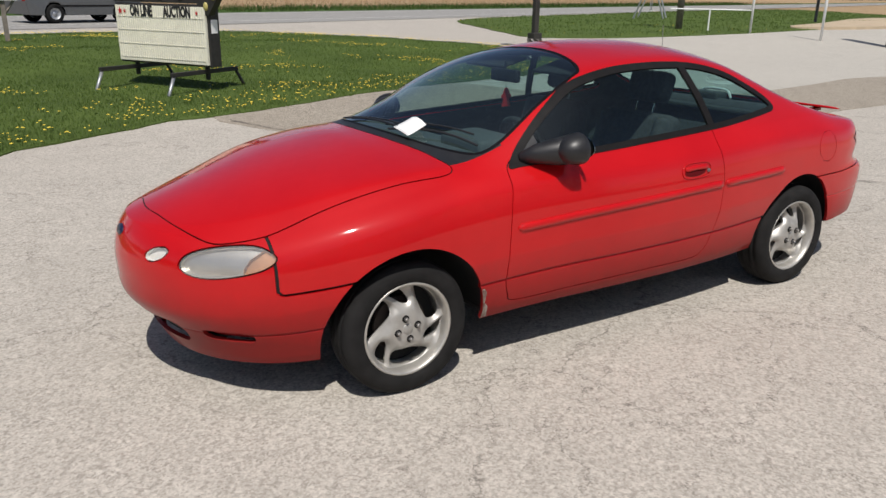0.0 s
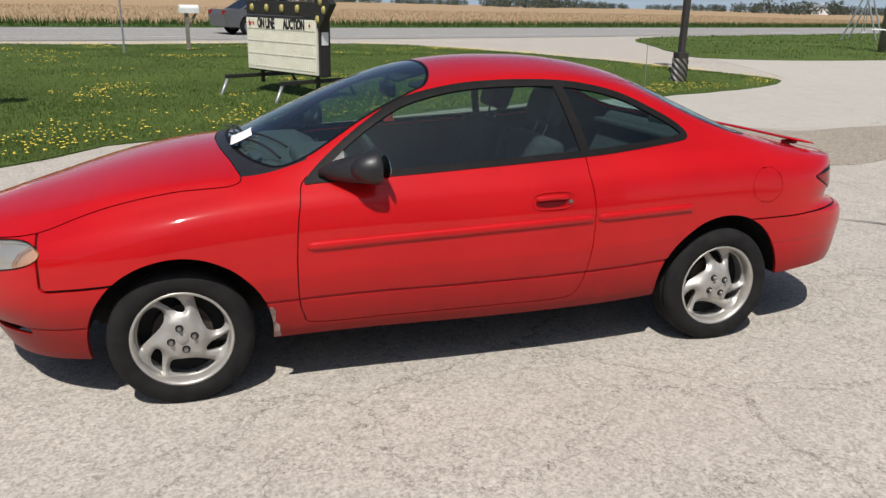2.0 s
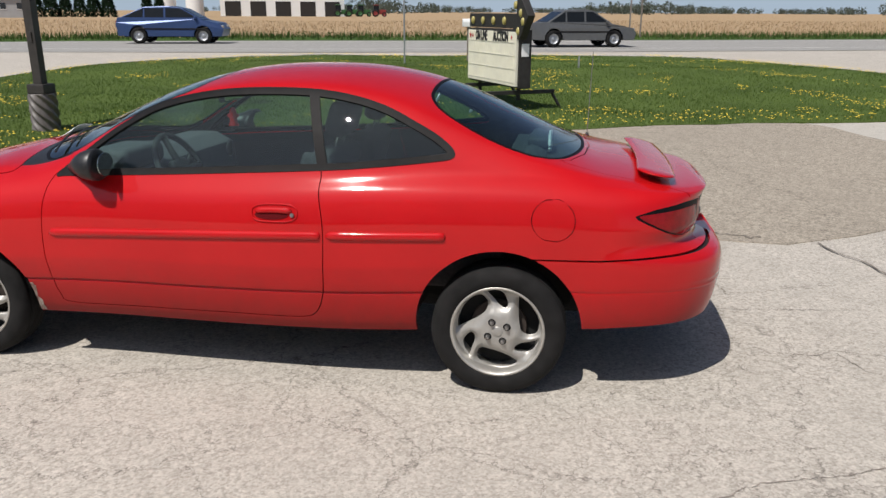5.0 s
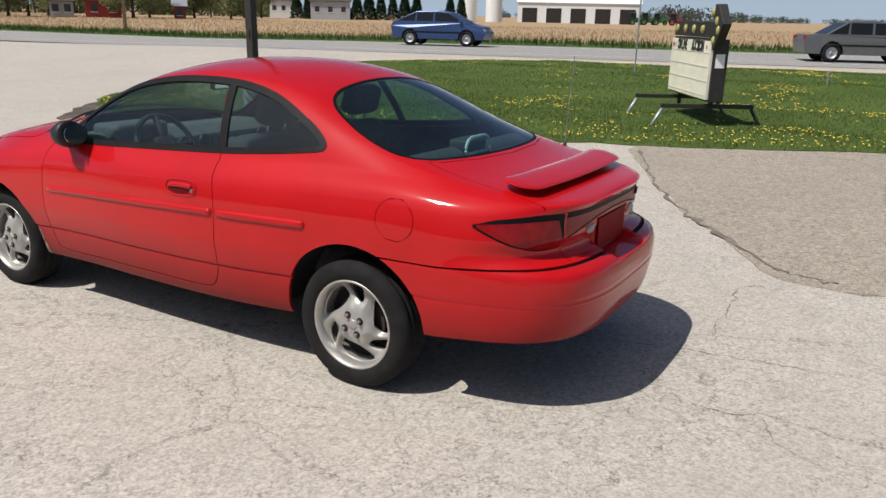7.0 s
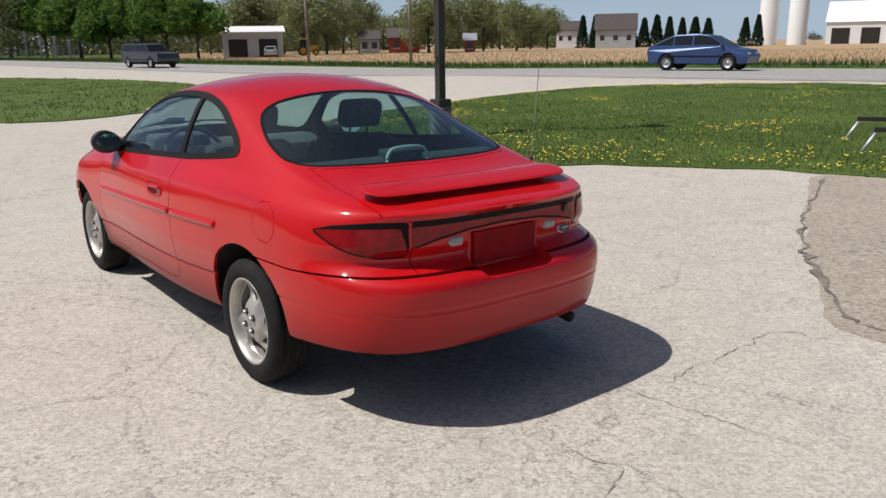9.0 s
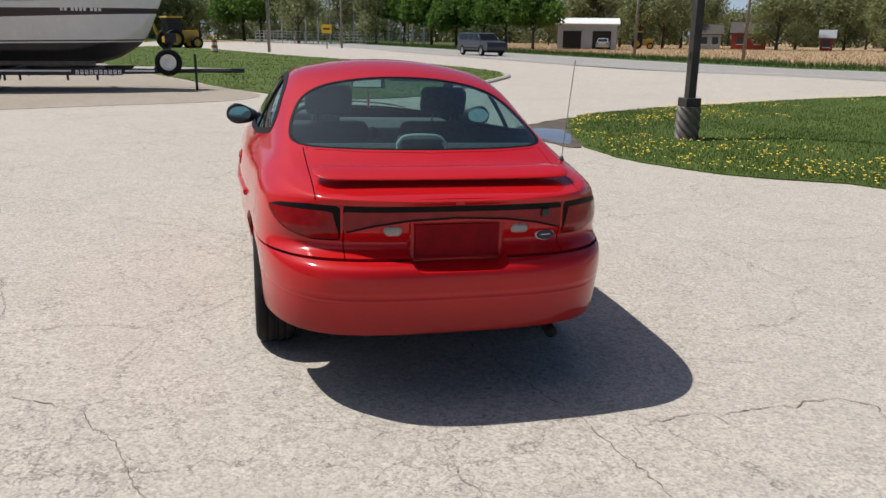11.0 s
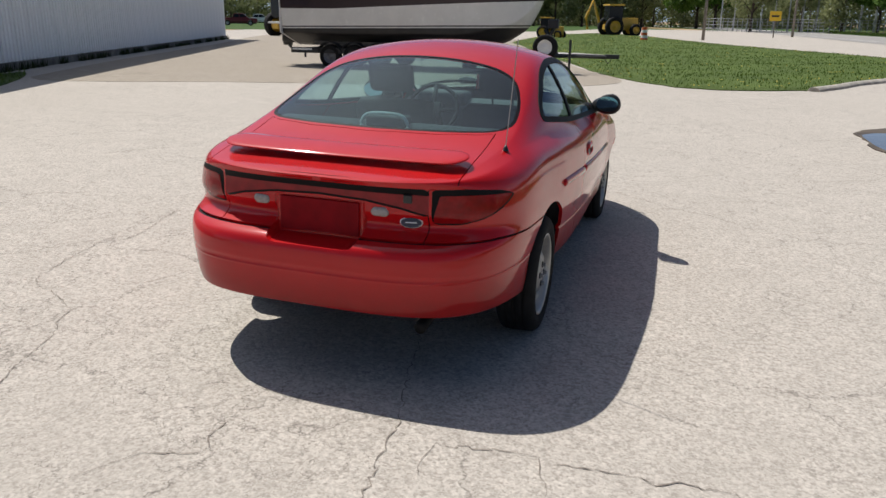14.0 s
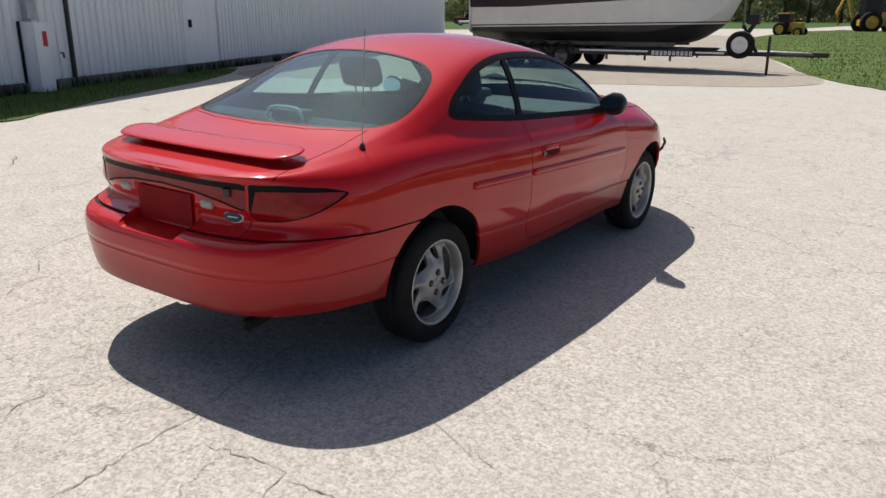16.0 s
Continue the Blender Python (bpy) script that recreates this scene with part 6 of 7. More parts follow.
def fine_crack(points, seed, size):
    """A hair crack a few millimetres wide that wanders and thins out at its ends."""
    r = np.random.RandomState(seed)
    p = np.array(points, float)
    far = np.concatenate([[0], np.cumsum(np.hypot(*np.diff(p, axis=0).T))])
    at = np.arange(0, far[-1], 0.022)
    line = np.stack([np.interp(at, far, p[:, k]) for k in (0, 1)], 1)
    drift = np.cumsum(r.randn(len(at), 2), 0)
    drift -= np.linspace(0, 1, len(at))[:, None] * drift[-1]
    line += 0.006 * drift + 0.004 * r.randn(len(at), 2)
    bm = bmesh.new()
    rows = []
    for k, (x, y) in enumerate(line):
        d = line[min(k + 1, len(line) - 1)] - line[max(k - 1, 0)]
        d = np.array([-d[1], d[0]]) / (np.hypot(*d) + 1e-6)
        w = 0.62 * size * (0.2 + 0.8 * abs(math.sin(k * 0.21 + seed)) * r.rand()) * min(1, (min(k, len(line) - 1 - k) + 1) / 8)
        rows.append([bm.verts.new((x + d[0] * q, y + d[1] * q, base_z(x, y, -0.0005))) for q in (-w, w)])
    for a, b in zip(rows, rows[1:]):
        bm.faces.new((a[0], a[1], b[1], b[0]))
    bmesh.ops.recalc_face_normals(bm, faces=bm.faces)
    tagged(part("pavement_crack", bm, M_HAIRCRACK), "thin wandering crack across the lot", "crack", kind="structure")


fine_crack([(3.3, -0.95), (2.94, -1.05), (2.66, -1.11), (2.24, -1.29), (1.93, -1.47), (1.61, -1.95), (1.21, -2.1), (0.89, -2.17), (0.77, -2.06), (-0.09, -2.28)], 1, 0.006)
fine_crack([(1.3, 0.22), (1.86, 0.30), (2.16, 0.36), (2.42, 0.42), (2.74, 0.48), (3.2, 0.56)], 2, 0.007)
fine_crack([(2.45, 1.0), (2.42, 1.22), (2.41, 1.36), (2.45, 1.43), (2.42, 1.53), (2.39, 1.68), (2.49, 1.76), (2.63, 1.67)], 3, 0.007)
fine_crack([(2.72, 0.64), (2.49, 0.63), (2.45, 0.81), (2.45, 1.0), (2.61, 1.06), (2.70, 1.09)], 4, 0.005)
fine_crack([(3.1, -0.4), (2.91, -0.28), (2.82, -0.07), (2.66, -0.13), (2.53, -0.13)], 5, 0.006)
fine_crack([(1.9, 1.33), (1.97, 1.48), (2.04, 1.62)], 6, 0.005)

# puddle at the corner of the lawn
n = Nodes("puddle_water")
n.color((0.17, 0.16, 0.14))
n.set(Roughness=0.03, Specular_IOR_Level=1.0, IOR=1.6, Coat_Weight=1.0, Coat_IOR=1.6, Coat_Roughness=0.02)
M_PUDDLE = n.m
M_MUD = plain("dark_mud", (0.085, 0.068, 0.052), 0.9, vary=0.5, scale=3)
sheet("mud", wavy([(-5.35, 3.80), (-6.1, 3.60), (-7.0, 3.56), (-7.4, 3.58), (-7.9, 4.1), (-8.4, 4.6), (-8.9, 5.35), (-7.6, 4.95), (-6.6, 4.45), (-5.9, 4.15)], 0.05, 17), 0.010, M_MUD, "dark wet mud at the lawn's corner", 0.12, category="mud")
sheet("puddle", wavy([(-5.60, 3.82), (-6.2, 3.66), (-7.0, 3.62), (-7.3, 3.95), (-7.1, 4.3), (-6.5, 4.22)], 0.02, 18), 0.0135, M_PUDDLE, "small puddle that mirrors the sky", 0.12, category="puddle")


# ---- boat on its trailer ----
M_HULL = plain("white_gelcoat", (0.74, 0.73, 0.70), 0.25, vary=0.05, scale=2)
M_HULLDARK = plain("black_bottom_paint", (0.020, 0.019, 0.020), 0.5, vary=0.35, scale=4)
M_STRIPE = plain("dark_maroon_stripe", (0.028, 0.014, 0.020), 0.3, vary=0.15)
BOAT_M = Matrix.Translation((-17.85, 0, 0)) @ pose(0, 0, 0, 0, 0, 0)
boat = empty("motor_boat", BOAT_M, "white motor boat with black bottom and dark stripe on a trailer", "boat")
SY = np.linspace(0, 1, 60)
BEAM = curve([(0, 1.18), (0.3, 1.25), (0.6, 1.20), (0.8, 0.92), (0.92, 0.48), (1.0, 0.03)])
SHEER = curve([(0, 2.05), (0.5, 2.15), (0.8, 2.28), (1.0, 2.45)])
KEEL = curve([(0, 0.62), (0.5, 0.60), (0.75, 0.66), (0.88, 0.95), (0.95, 1.45), (1.0, 2.35)])
CHINE = curve([(0, 0.98), (0.5, 1.0), (0.8, 1.15), (0.93, 1.6), (1.0, 2.38)])
rows = []
for s in SY:
    b, zs, zk, zc = BEAM(s), SHEER(s), KEEL(s), CHINE(s)
    y = -10.75 + 7.95 * s
    pts = [(0, zk)] + [(b * 0.86 * t, zk + (zc - zk) * t) for t in (0.2, 0.4, 0.6, 0.8, 1.0)] + [(b * (0.88 + 0.12 * t), zc + (zs - zc) * t) for t in np.linspace(0.04, 1, 18)]
    half = [(x, y, z) for x, z in pts]
    rows.append([(-x, y, z) for x, _, z in half[::-1]] + half[1:])
hull = grid_skin(np.array(rows))
if (hull.n[:, 0] * hull.v[:, 0]).sum() < 0:
    hull = Skin(hull.v, -hull.n, hull.f[:, ::-1])
low, up = hull.split(hull.v[:, 2] - 1.12 - 0.016 * (hull.v[:, 1] + 10.75))
line, up = up.split(up.v[:, 2] - 1.155 - 0.016 * (up.v[:, 1] + 10.75))
pin, up = up.split(up.v[:, 2] - 1.19 - 0.016 * (up.v[:, 1] + 10.75))
side_, up = up.split(up.v[:, 2] - 1.70 - 0.045 * (up.v[:, 1] + 9.0) * (up.v[:, 1] > -9))
band, top_ = up.split(up.v[:, 2] - 1.98 - 0.02 * (up.v[:, 1] + 9.0))
for nm, sk, mt, lb in (("hull_bottom", low, M_HULLDARK, "black painted bottom"), ("boot_line", line, M_HULL, "thin white line"), ("pin_line", pin, M_HULLDARK, "thin black line"), ("hull_side", side_, M_HULL, "white hull side"), ("stripe", band, M_STRIPE, "dark maroon stripe"), ("gunwale", top_, M_HULL, "white upper side")):
    link_part(nm, sk.mesh(nm, 0.02), mt, boat, lb)
bm = bm_prism([(-1.18, 1.0), (-0.0, 0.62), (1.18, 1.0), (1.18, 2.05), (-1.18, 2.05)], 0.03, m=Matrix.Translation((0, -10.77, 0)))
part("transom", bm, M_HULL, boat, "white flat transom")
bm = bmesh.new()
lo = [bm.verts.new((-BEAM(s) * 0.98, -10.75 + 7.95 * s, SHEER(s) - 0.01)) for s in SY]
hi = [bm.verts.new((BEAM(s) * 0.98, -10.75 + 7.95 * s, SHEER(s) - 0.01)) for s in SY]
for k in range(len(SY) - 1):
    bm.faces.new((lo[k], hi[k], hi[k + 1], lo[k + 1]))
part("deck", bm, M_HULL, boat, "white deck")
part("cabin", bm_box((1.7, 3.2, 0.7), (0, -6.2, 2.5), 0.15), M_HULL, boat, "low white cabin", smooth=True)
part("cabin_window", bm_box((1.72, 2.2, 0.22), (0, -6.1, 2.6), 0.03), M_BLACK, boat, "dark cabin window band")
drive = part("stern_drive", bm_box((0.34, 0.5, 0.55), (0, -11.05, 0.95), 0.08), M_BLACK, boat, "black stern drive leg", smooth=True)
part("propeller", bm_lathe([(0, -0.12), (0.07, -0.1), (0.08, 0.1), (0.16, 0.12), (0, 0.13)], 12), M_BLACK, drive, at=Matrix.Translation((0, -11.2, 0.66)))
part("swim_platform", bm_box((2.0, 0.55, 0.06), (0, -11.0, 1.28), 0.02), M_HULL, boat)
for k in range(9):
    part("registration_bar", bm_box((0.008, 0.062, 0.075), (1.262, -5.05 + 0.095 * k + (0.06 if k > 1 else 0) + (0.06 if k > 5 else 0), 2.02)), M_HULL, boat, "white bars of lettering")
part("name_bar", bm_box((0.008, 0.85, 0.13), (1.245, -10.15, 1.86)), M_STRIPE, boat, "dark bar of lettering")

trailer = empty("boat_trailer", BOAT_M, "black three-axle boat trailer with a spare wheel", "trailer")
M_TFRAME = plain("black_trailer_steel", (0.020, 0.020, 0.022), 0.5, vary=0.3, scale=3)
for sx in (-1, 1):
    part("side_rail", bm_box((0.09, 6.6, 0.16), (sx * 1.16, -7.1, 0.50), 0.01), M_TFRAME, trailer)
    part("tongue_rail", bm_tube([(sx * 1.16, -3.85, 0.50), (sx * 0.35, -1.9, 0.50), (sx * 0.06, -1.1, 0.48)], 0.055, 4), M_TFRAME, trailer)
    part("bunk", bm_box((0.14, 5.4, 0.10), (sx * 0.62, -7.2, 0.70), 0.01), M_WOOD, trailer)
    for y in (-9.12, -8.36, -7.58):
        bm = bm_lathe([(0.385, -0.16), (0.40, -0.17), (0.40, 0.12), (0.385, 0.12)], 18, arc=150, start=15)
        bmesh.ops.transform(bm, matrix=Matrix.Translation((sx * 1.10, y, 0.36)) @ pose(0, 0, 0, 0, 0, 90 if sx > 0 else -90), verts=bm.verts)
        part("fender", bm, M_TFRAME, trailer, "round black fender over the wheel")
    for y0, y1 in ((-10.35, -9.7), (-7.0, -5.0), (-3.72, -3.0)):
        part("white_stripe", bm_box((0.006, y1 - y0, 0.045), (sx * 1.208, (y0 + y1) / 2, 0.53)), M_WHITE, trailer, "thin white stripe along the rail")
    for k in range(10):
        part("maker_bar", bm_box((0.006, 0.075, 0.105), (sx * 1.208, -4.86 + 0.112 * k, 0.50)), M_WHITE, trailer, "white bar of lettering")
        part("slot", bm_box((0.008, 0.022, 0.040), (sx * 1.209, -4.86 + 0.112 * k, 0.512 if k % 3 else 0.485)), M_TFRAME, trailer, "dark bar of lettering")
    for y in (-9.95, -6.55, -6.2, -5.1, -4.4):
        part("light_bracket", bm_box((0.05, 0.05, 0.16), (sx * 1.15, y, 0.37), 0.006), M_TFRAME, trailer)
for y in (-10.0, -8.3, -6.6, -4.6):
    part("crossmember", bm_box((2.3, 0.10, 0.10), (0, y, 0.52), 0.01), M_TFRAME, trailer)
part("coupler", bm_box((0.16, 0.40, 0.12), (0, -0.95, 0.49), 0.02), M_TFRAME, trailer)
part("safety_chain", bm_tube([(0.05, -1.15, 0.45), (0.06, -1.05, 0.30), (0.05, -0.95, 0.44)], 0.012, 6), M_TFRAME, trailer)
part("tongue_jack", bm_tube([(0.9, -2.0, 0.0), (0.9, -2.0, 0.95)], 0.035, 8), M_TFRAME, trailer)
part("winch_post", bm_tube([(0, -3.1, 0.5), (0, -2.55, 1.35)], 0.06, 6), M_TFRAME, trailer)
part("winch_brace", bm_tube([(0, -2.5, 0.5), (0, -2.9, 1.2)], 0.045, 6), M_TFRAME, trailer)
part("winch_box", bm_box((0.22, 0.3, 0.25), (0, -2.65, 1.35), 0.03), M_TFRAME, trailer)


def plain_wheel(name, radius, width, m, parent, hub=None, label="black tyre on a pale steel rim"):
    w = part(name, bm_lathe([(radius * 0.60, -width * 0.5), (radius * 0.72, -width * 0.52), (radius * 0.93, -width * 0.5), (radius, -width * 0.34), (radius, width * 0.34), (radius * 0.93, width * 0.5), (radius * 0.60, width * 0.5)], 32), M_TYRE, parent, label, smooth=True, at=m)
    part("rim", bm_lathe([(0, -width * 0.30), (radius * 0.18, -width * 0.33), (radius * 0.22, -width * 0.22), (radius * 0.48, -width * 0.20), (radius * 0.58, -width * 0.42), (radius * 0.62, -width * 0.46), (radius * 0.62, width * 0.4), (0, width * 0.35)], 28), hub or M_GALV, w, smooth=True)
    return w


M_TRIMGREY = plain("dull_grey_rim", (0.17, 0.17, 0.18), 0.5, 0.4, vary=0.2)
for y in (-9.12, -8.36, -7.58):
    for sx in (-1, 1):
        plain_wheel("wheel", 0.34, 0.21, Matrix.Translation((sx * 1.10, y, 0.34)) @ pose(0, 0, 0, 0, 0, 90 if sx > 0 else -90), trailer, M_TRIMGREY, "black tyre on a dull grey rim")
plain_wheel("spare_wheel", 0.34, 0.20, Matrix.Translation((1.05, -2.66, 0.74)) @ pose(0, 0, 0, 0, 0, 90), trailer, M_WHITE, "spare wheel with a white steel rim")


# ---- white metal shed ----
n = Nodes("stained_white_steel")
at = n.coords()
streak = n.noise(n.coords((3.0, 3.0, 0.25)), 1.5, 5, 0.7)
col = n.ramp(streak, (0.3, (0.78, 0.80, 0.81)), (0.6, (0.88, 0.89, 0.90)))
n.color(col)
n.set(Roughness=0.42, Specular_IOR_Level=0.4)
M_SHEET = n.m
LEN = 50.8
# local x runs along the wall, local y points out to the lot
shed = empty("metal_shed", Matrix.Translation((-40.7, -28.4, 0.0)) @ pose(0, 0, 0, 0, 0, 23.27), "long white ribbed steel shed with a stained base", "shed")
part("backing_wall", bm_box((LEN, 0.12, 5.3), (LEN / 2, -0.12, 2.65)), M_SHEET, shed)
part("foundation", bm_box((LEN, 0.10, 0.22), (LEN / 2, 0.02, 0.10), 0.01), plain("stained_footing", (0.15, 0.14, 0.12), 0.9, vary=0.5, scale=2), shed, "stained concrete base")
for x in (0.06, LEN - 0.06):
    part("end_wall", bm_box((0.12, 14, 5.3), (x, -7.1, 2.65)), M_SHEET, shed)
part("rear_wall", bm_box((LEN, 0.12, 5.3), (LEN / 2, -14.1, 2.65)), M_SHEET, shed)
for d in (-1, 1):
    part("roof_slope", bm_box((LEN + 0.6, 7.9, 0.10), (LEN / 2, -7.1 + d * 3.75, 6.38), turn=pose(0, 0, 0, -d * 17.0, 0, 0)), M_SHEET, shed, "low white steel roof")
PW = 0.92
me = None
for k in range(int(LEN / PW)):
    if me is None:
        bm = bmesh.new()
        prof = []
        for q in range(4):
            b = q * PW / 4
            prof += [(b, 0.0), (b + 0.120, 0.0), (b + 0.132, 0.045), (b + 0.205, 0.045), (b + 0.217, 0.0)]
        prof.append((PW - 0.004, 0.0))
        lo = [bm.verts.new((x, y, 0.20)) for x, y in prof]
        hi = [bm.verts.new((x, y, 5.2)) for x, y in prof]
        for a in range(len(prof) - 1):
            bm.faces.new((lo[a], lo[a + 1], hi[a + 1], hi[a]))
        bmesh.ops.recalc_face_normals(bm, faces=bm.faces)
        me = bpy.data.meshes.new("wall_panel")
        bm.to_mesh(me)
        bm.free()
        me.materials.append(M_SHEET)
    if 32.1 < k * PW < 33.6:
        continue
    ob = new("wall_panel", me)
    ob.matrix_basis = Matrix.Translation((k * PW, -0.045, 0))
    ob.parent = shed
door = part("door", bm_box((1.75, 0.07, 2.6), (33.3, 0.0, 1.45), 0.008), M_SHEET, shed, "plain white steel door")
part("door_pull", bm_box((0.10, 0.05, 0.20), (33.9, 0.06, 1.25), 0.01), M_DARK, door, "dark door pull")
part("door_rail", bm_box((1.85, 0.04, 2.45), (33.3, -0.02, 4.0)), M_SHEET, shed)
part("downpipe", bm_box((0.07, 0.08, 5.0), (38.75, 0.04, 2.6), 0.01), M_BLACK, shed, "dark corner strip")
part("meter_box", bm_box((0.26, 0.16, 0.36), (39.9, 0.08, 1.55), 0.03), M_GALV, shed, "grey electric meter box")
cab = part("pump_cabinet", bm_box((0.40, 0.30, 1.30), (39.95, 0.20, 0.68), 0.015), M_SHEET, shed, "narrow pale cabinet against the wall")
part("red_label", bm_box((0.12, 0.008, 0.28), (39.9, 0.354, 1.02)), M_RED, cab, "small red label")
part("cabinet_edge", bm_box((0.03, 0.05, 1.32), (40.17, 0.03, 0.68), 0.01), M_DARK, cab)
part("hose_tap", bm_tube([(39.1, 0.04, 0.72), (39.1, 0.10, 0.72), (39.12, 0.12, 0.62)], 0.018, 6), M_DARK, shed, "dark hose tap")

# rank weeds along the foot of the wall
r = np.random.RandomState(93)
t = r.rand(5200) * 44.0
foot = np.array([[-40.7, -28.4]]) + t[:, None] * np.array([[0.9187, 0.3950]]) + (0.03 + 0.16 * r.rand(5200, 1) ** 2) * np.array([[-0.3950, 0.9187]])
grow = np.array([noise.noise(Vector((k * 0.7, 0, 4.0))) for k in t])
keep = grow + 0.25 * r.rand(len(t)) > 0.02
M_WEED = blade_material("dark_weeds", (0.018, 0.026, 0.010), (0.05, 0.065, 0.022))
triangles("weeds", blades(foot[keep], np.zeros(keep.sum()), 0.20, 0.014, 94), M_WEED, "dark weeds along the foot of the shed wall", "weeds")


# ---- trees ----
M_BARK = plain("tree_bark", (0.075, 0.055, 0.040), 0.9, vary=0.3, scale=6, bump=0.6)


def leaf_material(name, a, b):
    n = Nodes(name)
    g = n.add("ShaderNodeNewGeometry")
    n.color(n.mix(g.outputs["Random Per Island"], a, b))
    n.set(Roughness=0.6, Specular_IOR_Level=0.25)
    let_through(n, 0.4)
    return n.m


M_LEAF = leaf_material("dark_green_leaves", (0.060, 0.125, 0.020), (0.14, 0.24, 0.045))
M_SPRING = leaf_material("pale_spring_leaves", (0.15, 0.175, 0.07), (0.30, 0.32, 0.15))
M_NEEDLE = leaf_material("conifer_needles", (0.010, 0.026, 0.012), (0.026, 0.055, 0.022))


def leaf_cloud(r, centres, count, spread, size):
    """Small leaf clumps as triangles round the given centres."""
    c = centres[r.randint(0, len(centres), count)]
    d = r.randn(count, 3)
    d /= np.linalg.norm(d, axis=1, keepdims=True)
    p = c + d * spread * (0.35 + 0.75 * r.rand(count, 1) ** 0.6)
    a, b = r.randn(count, 3), r.randn(count, 3)
    s = size * (0.6 + 0.8 * r.rand(count, 1))
    a = a / np.linalg.norm(a, axis=1, keepdims=True) * s
    b = b / np.linalg.norm(b, axis=1, keepdims=True) * s
    return np.stack([p - a * 0.5, p + b * 0.6, p + a * 0.6 - b * 0.3], 1)


def loose(name, v, material, parent):
    ob = triangles(name, v, material, "", "")
    del ob["kind"]
    ob.parent = parent
    return ob


def tree_kind(seed, high, crown, leaf, count, size, bare=0.28):
    """A trunk with limbs and a crown of leaf clumps."""
    r = np.random.RandomState(seed)
    t = empty("tree", Matrix(), "", "tree")
    base = high * bare
    bm = bm_tube([(0, 0, -0.1), (0.03 * high * r.randn() * 0.3, 0, base), (0, 0, high * 0.75)], 0.1, 8, radii=[0.028 * high, 0.02 * high, 0.006 * high])
    centres = []
    for k in range(13):
        a = 2 * math.pi * k / 13 * 2.6 + r.rand()
        h = base + (high - base) * (0.08 + 0.80 * r.rand())
        u = (h - base) / (high - base)
        reach = crown * (1.0 - 0.75 * abs(u - 0.35) ** 1.3) * (0.65 + 0.4 * r.rand())
        tip = Vector((reach * math.cos(a), reach * math.sin(a), h + reach * 0.25))
        bm_tube([(0, 0, max(base * 0.8, h - reach * 0.55)), tuple(tip * 0.55 + Vector((0, 0, h * 0.42))), tuple(tip)], 0.05, 5, bm, radii=[0.010 * high, 0.006 * high, 0.002 * high])
        centres.append(tip)
        centres.append(tip * 0.62 + Vector((0, 0, h * 0.40)))
    centres.append(Vector((0, 0, high * 0.9)))
    part("trunk", bm, M_BARK, t, smooth=True)
    v = leaf_cloud(r, np.array([tuple(c) for c in centres]), count, crown * 0.42, size)
    loose("crown", v, leaf, t)
    return t


def conifer_kind(seed, high):
    r = np.random.RandomState(seed)
    t = empty("conifer", Matrix(), "", "tree")
    part("trunk", bm_tube([(0, 0, -0.1), (0, 0, high * 0.95)], 0.1, 6, radii=[0.02 * high, 0.004 * high]), M_BARK, t)
    n = 1500
    u = r.rand(n) ** 0.8
    a = r.rand(n) * 2 * np.pi
    w = high * 0.22 * (1 - u) * (0.55 + 0.5 * r.rand(n)) + 0.1
    p = np.stack([w * np.cos(a), w * np.sin(a), high * (0.06 + 0.94 * u) - w * 0.3], 1)
    d = np.stack([np.cos(a), np.sin(a), -0.5 + 0 * a], 1)
    s = np.stack([-np.sin(a), np.cos(a), 0.4 * r.randn(n)], 1)
    k = high * 0.055
    loose("crown", np.stack([p - s * k * 0.6, p + s * k * 0.6, p + d * k * 1.3], 1), M_NEEDLE, t)
    return t


ROUND = [tree_kind(41 + k, 6.6, 2.9, M_LEAF, 9000, 0.40, 0.27) for k in range(2)]
SPRING = [tree_kind(51 + k, 9.0, 3.4, M_SPRING, 5200, 0.34, 0.10) for k in range(2)]
FIR = [conifer_kind(61 + k, 8.0) for k in range(2)]


def polar(az, dist):
    """A place by the direction (degrees left of +y) and the distance from the middle of the path."""
    a = radians(az)
    return 3.4 - dist * math.sin(a), -0.9 + dist * math.cos(a)


def plant(kind, az, dist, size, label, group, r=random.Random(3)):
    x, y = polar(az, dist)
    m = Matrix.Translation((x, y, -0.05)) @ pose(0, 0, 0, 0, 0, r.random() * 360)
    ob = copy_thing(kind[r.randrange(len(kind))], m)
    ob.scale = (size * (0.9 + 0.25 * r.random()),) * 2 + (size * (0.9 + 0.2 * r.random()),)
    tagged(ob, label, "tree", group)


GREEN = "round green shade tree with a full crown"
PALE = "tall tree with thin pale spring leaves"
DARKFIR = "dark green conifer in a row"
for az, d in ((69.0, 108), (71.0, 112), (72.6, 116), (74.6, 120), (76.4, 126), (78.4, 138), (88.6, 196), (89.8, 200)):
    plant(ROUND, az, d, d / 96, GREEN, "shade trees beyond the road")
for az in (93.5, 94.8, 96.3, 97.6, 99.5, 101.0, 103.2, 105.5, 108.0):
    plant(SPRING, az, 205, 1.5, PALE, "trees beyond the road bend")
for az in (46.2, 48.6, 49.6, 51.5, 52.6, 57.6, 58.8, 60.0, 61.6, 63.0, 64.6, 66.0, 80.5, 83.0, 86.0):
    plant(SPRING, az, 150 + 12 * math.sin(az * 7), 1.15, PALE, "trees behind the buildings")
for k in range(11):
    plant(FIR, 33.0 + k * 0.85, 205, 0.95, DARKFIR, "conifer row by the farm")
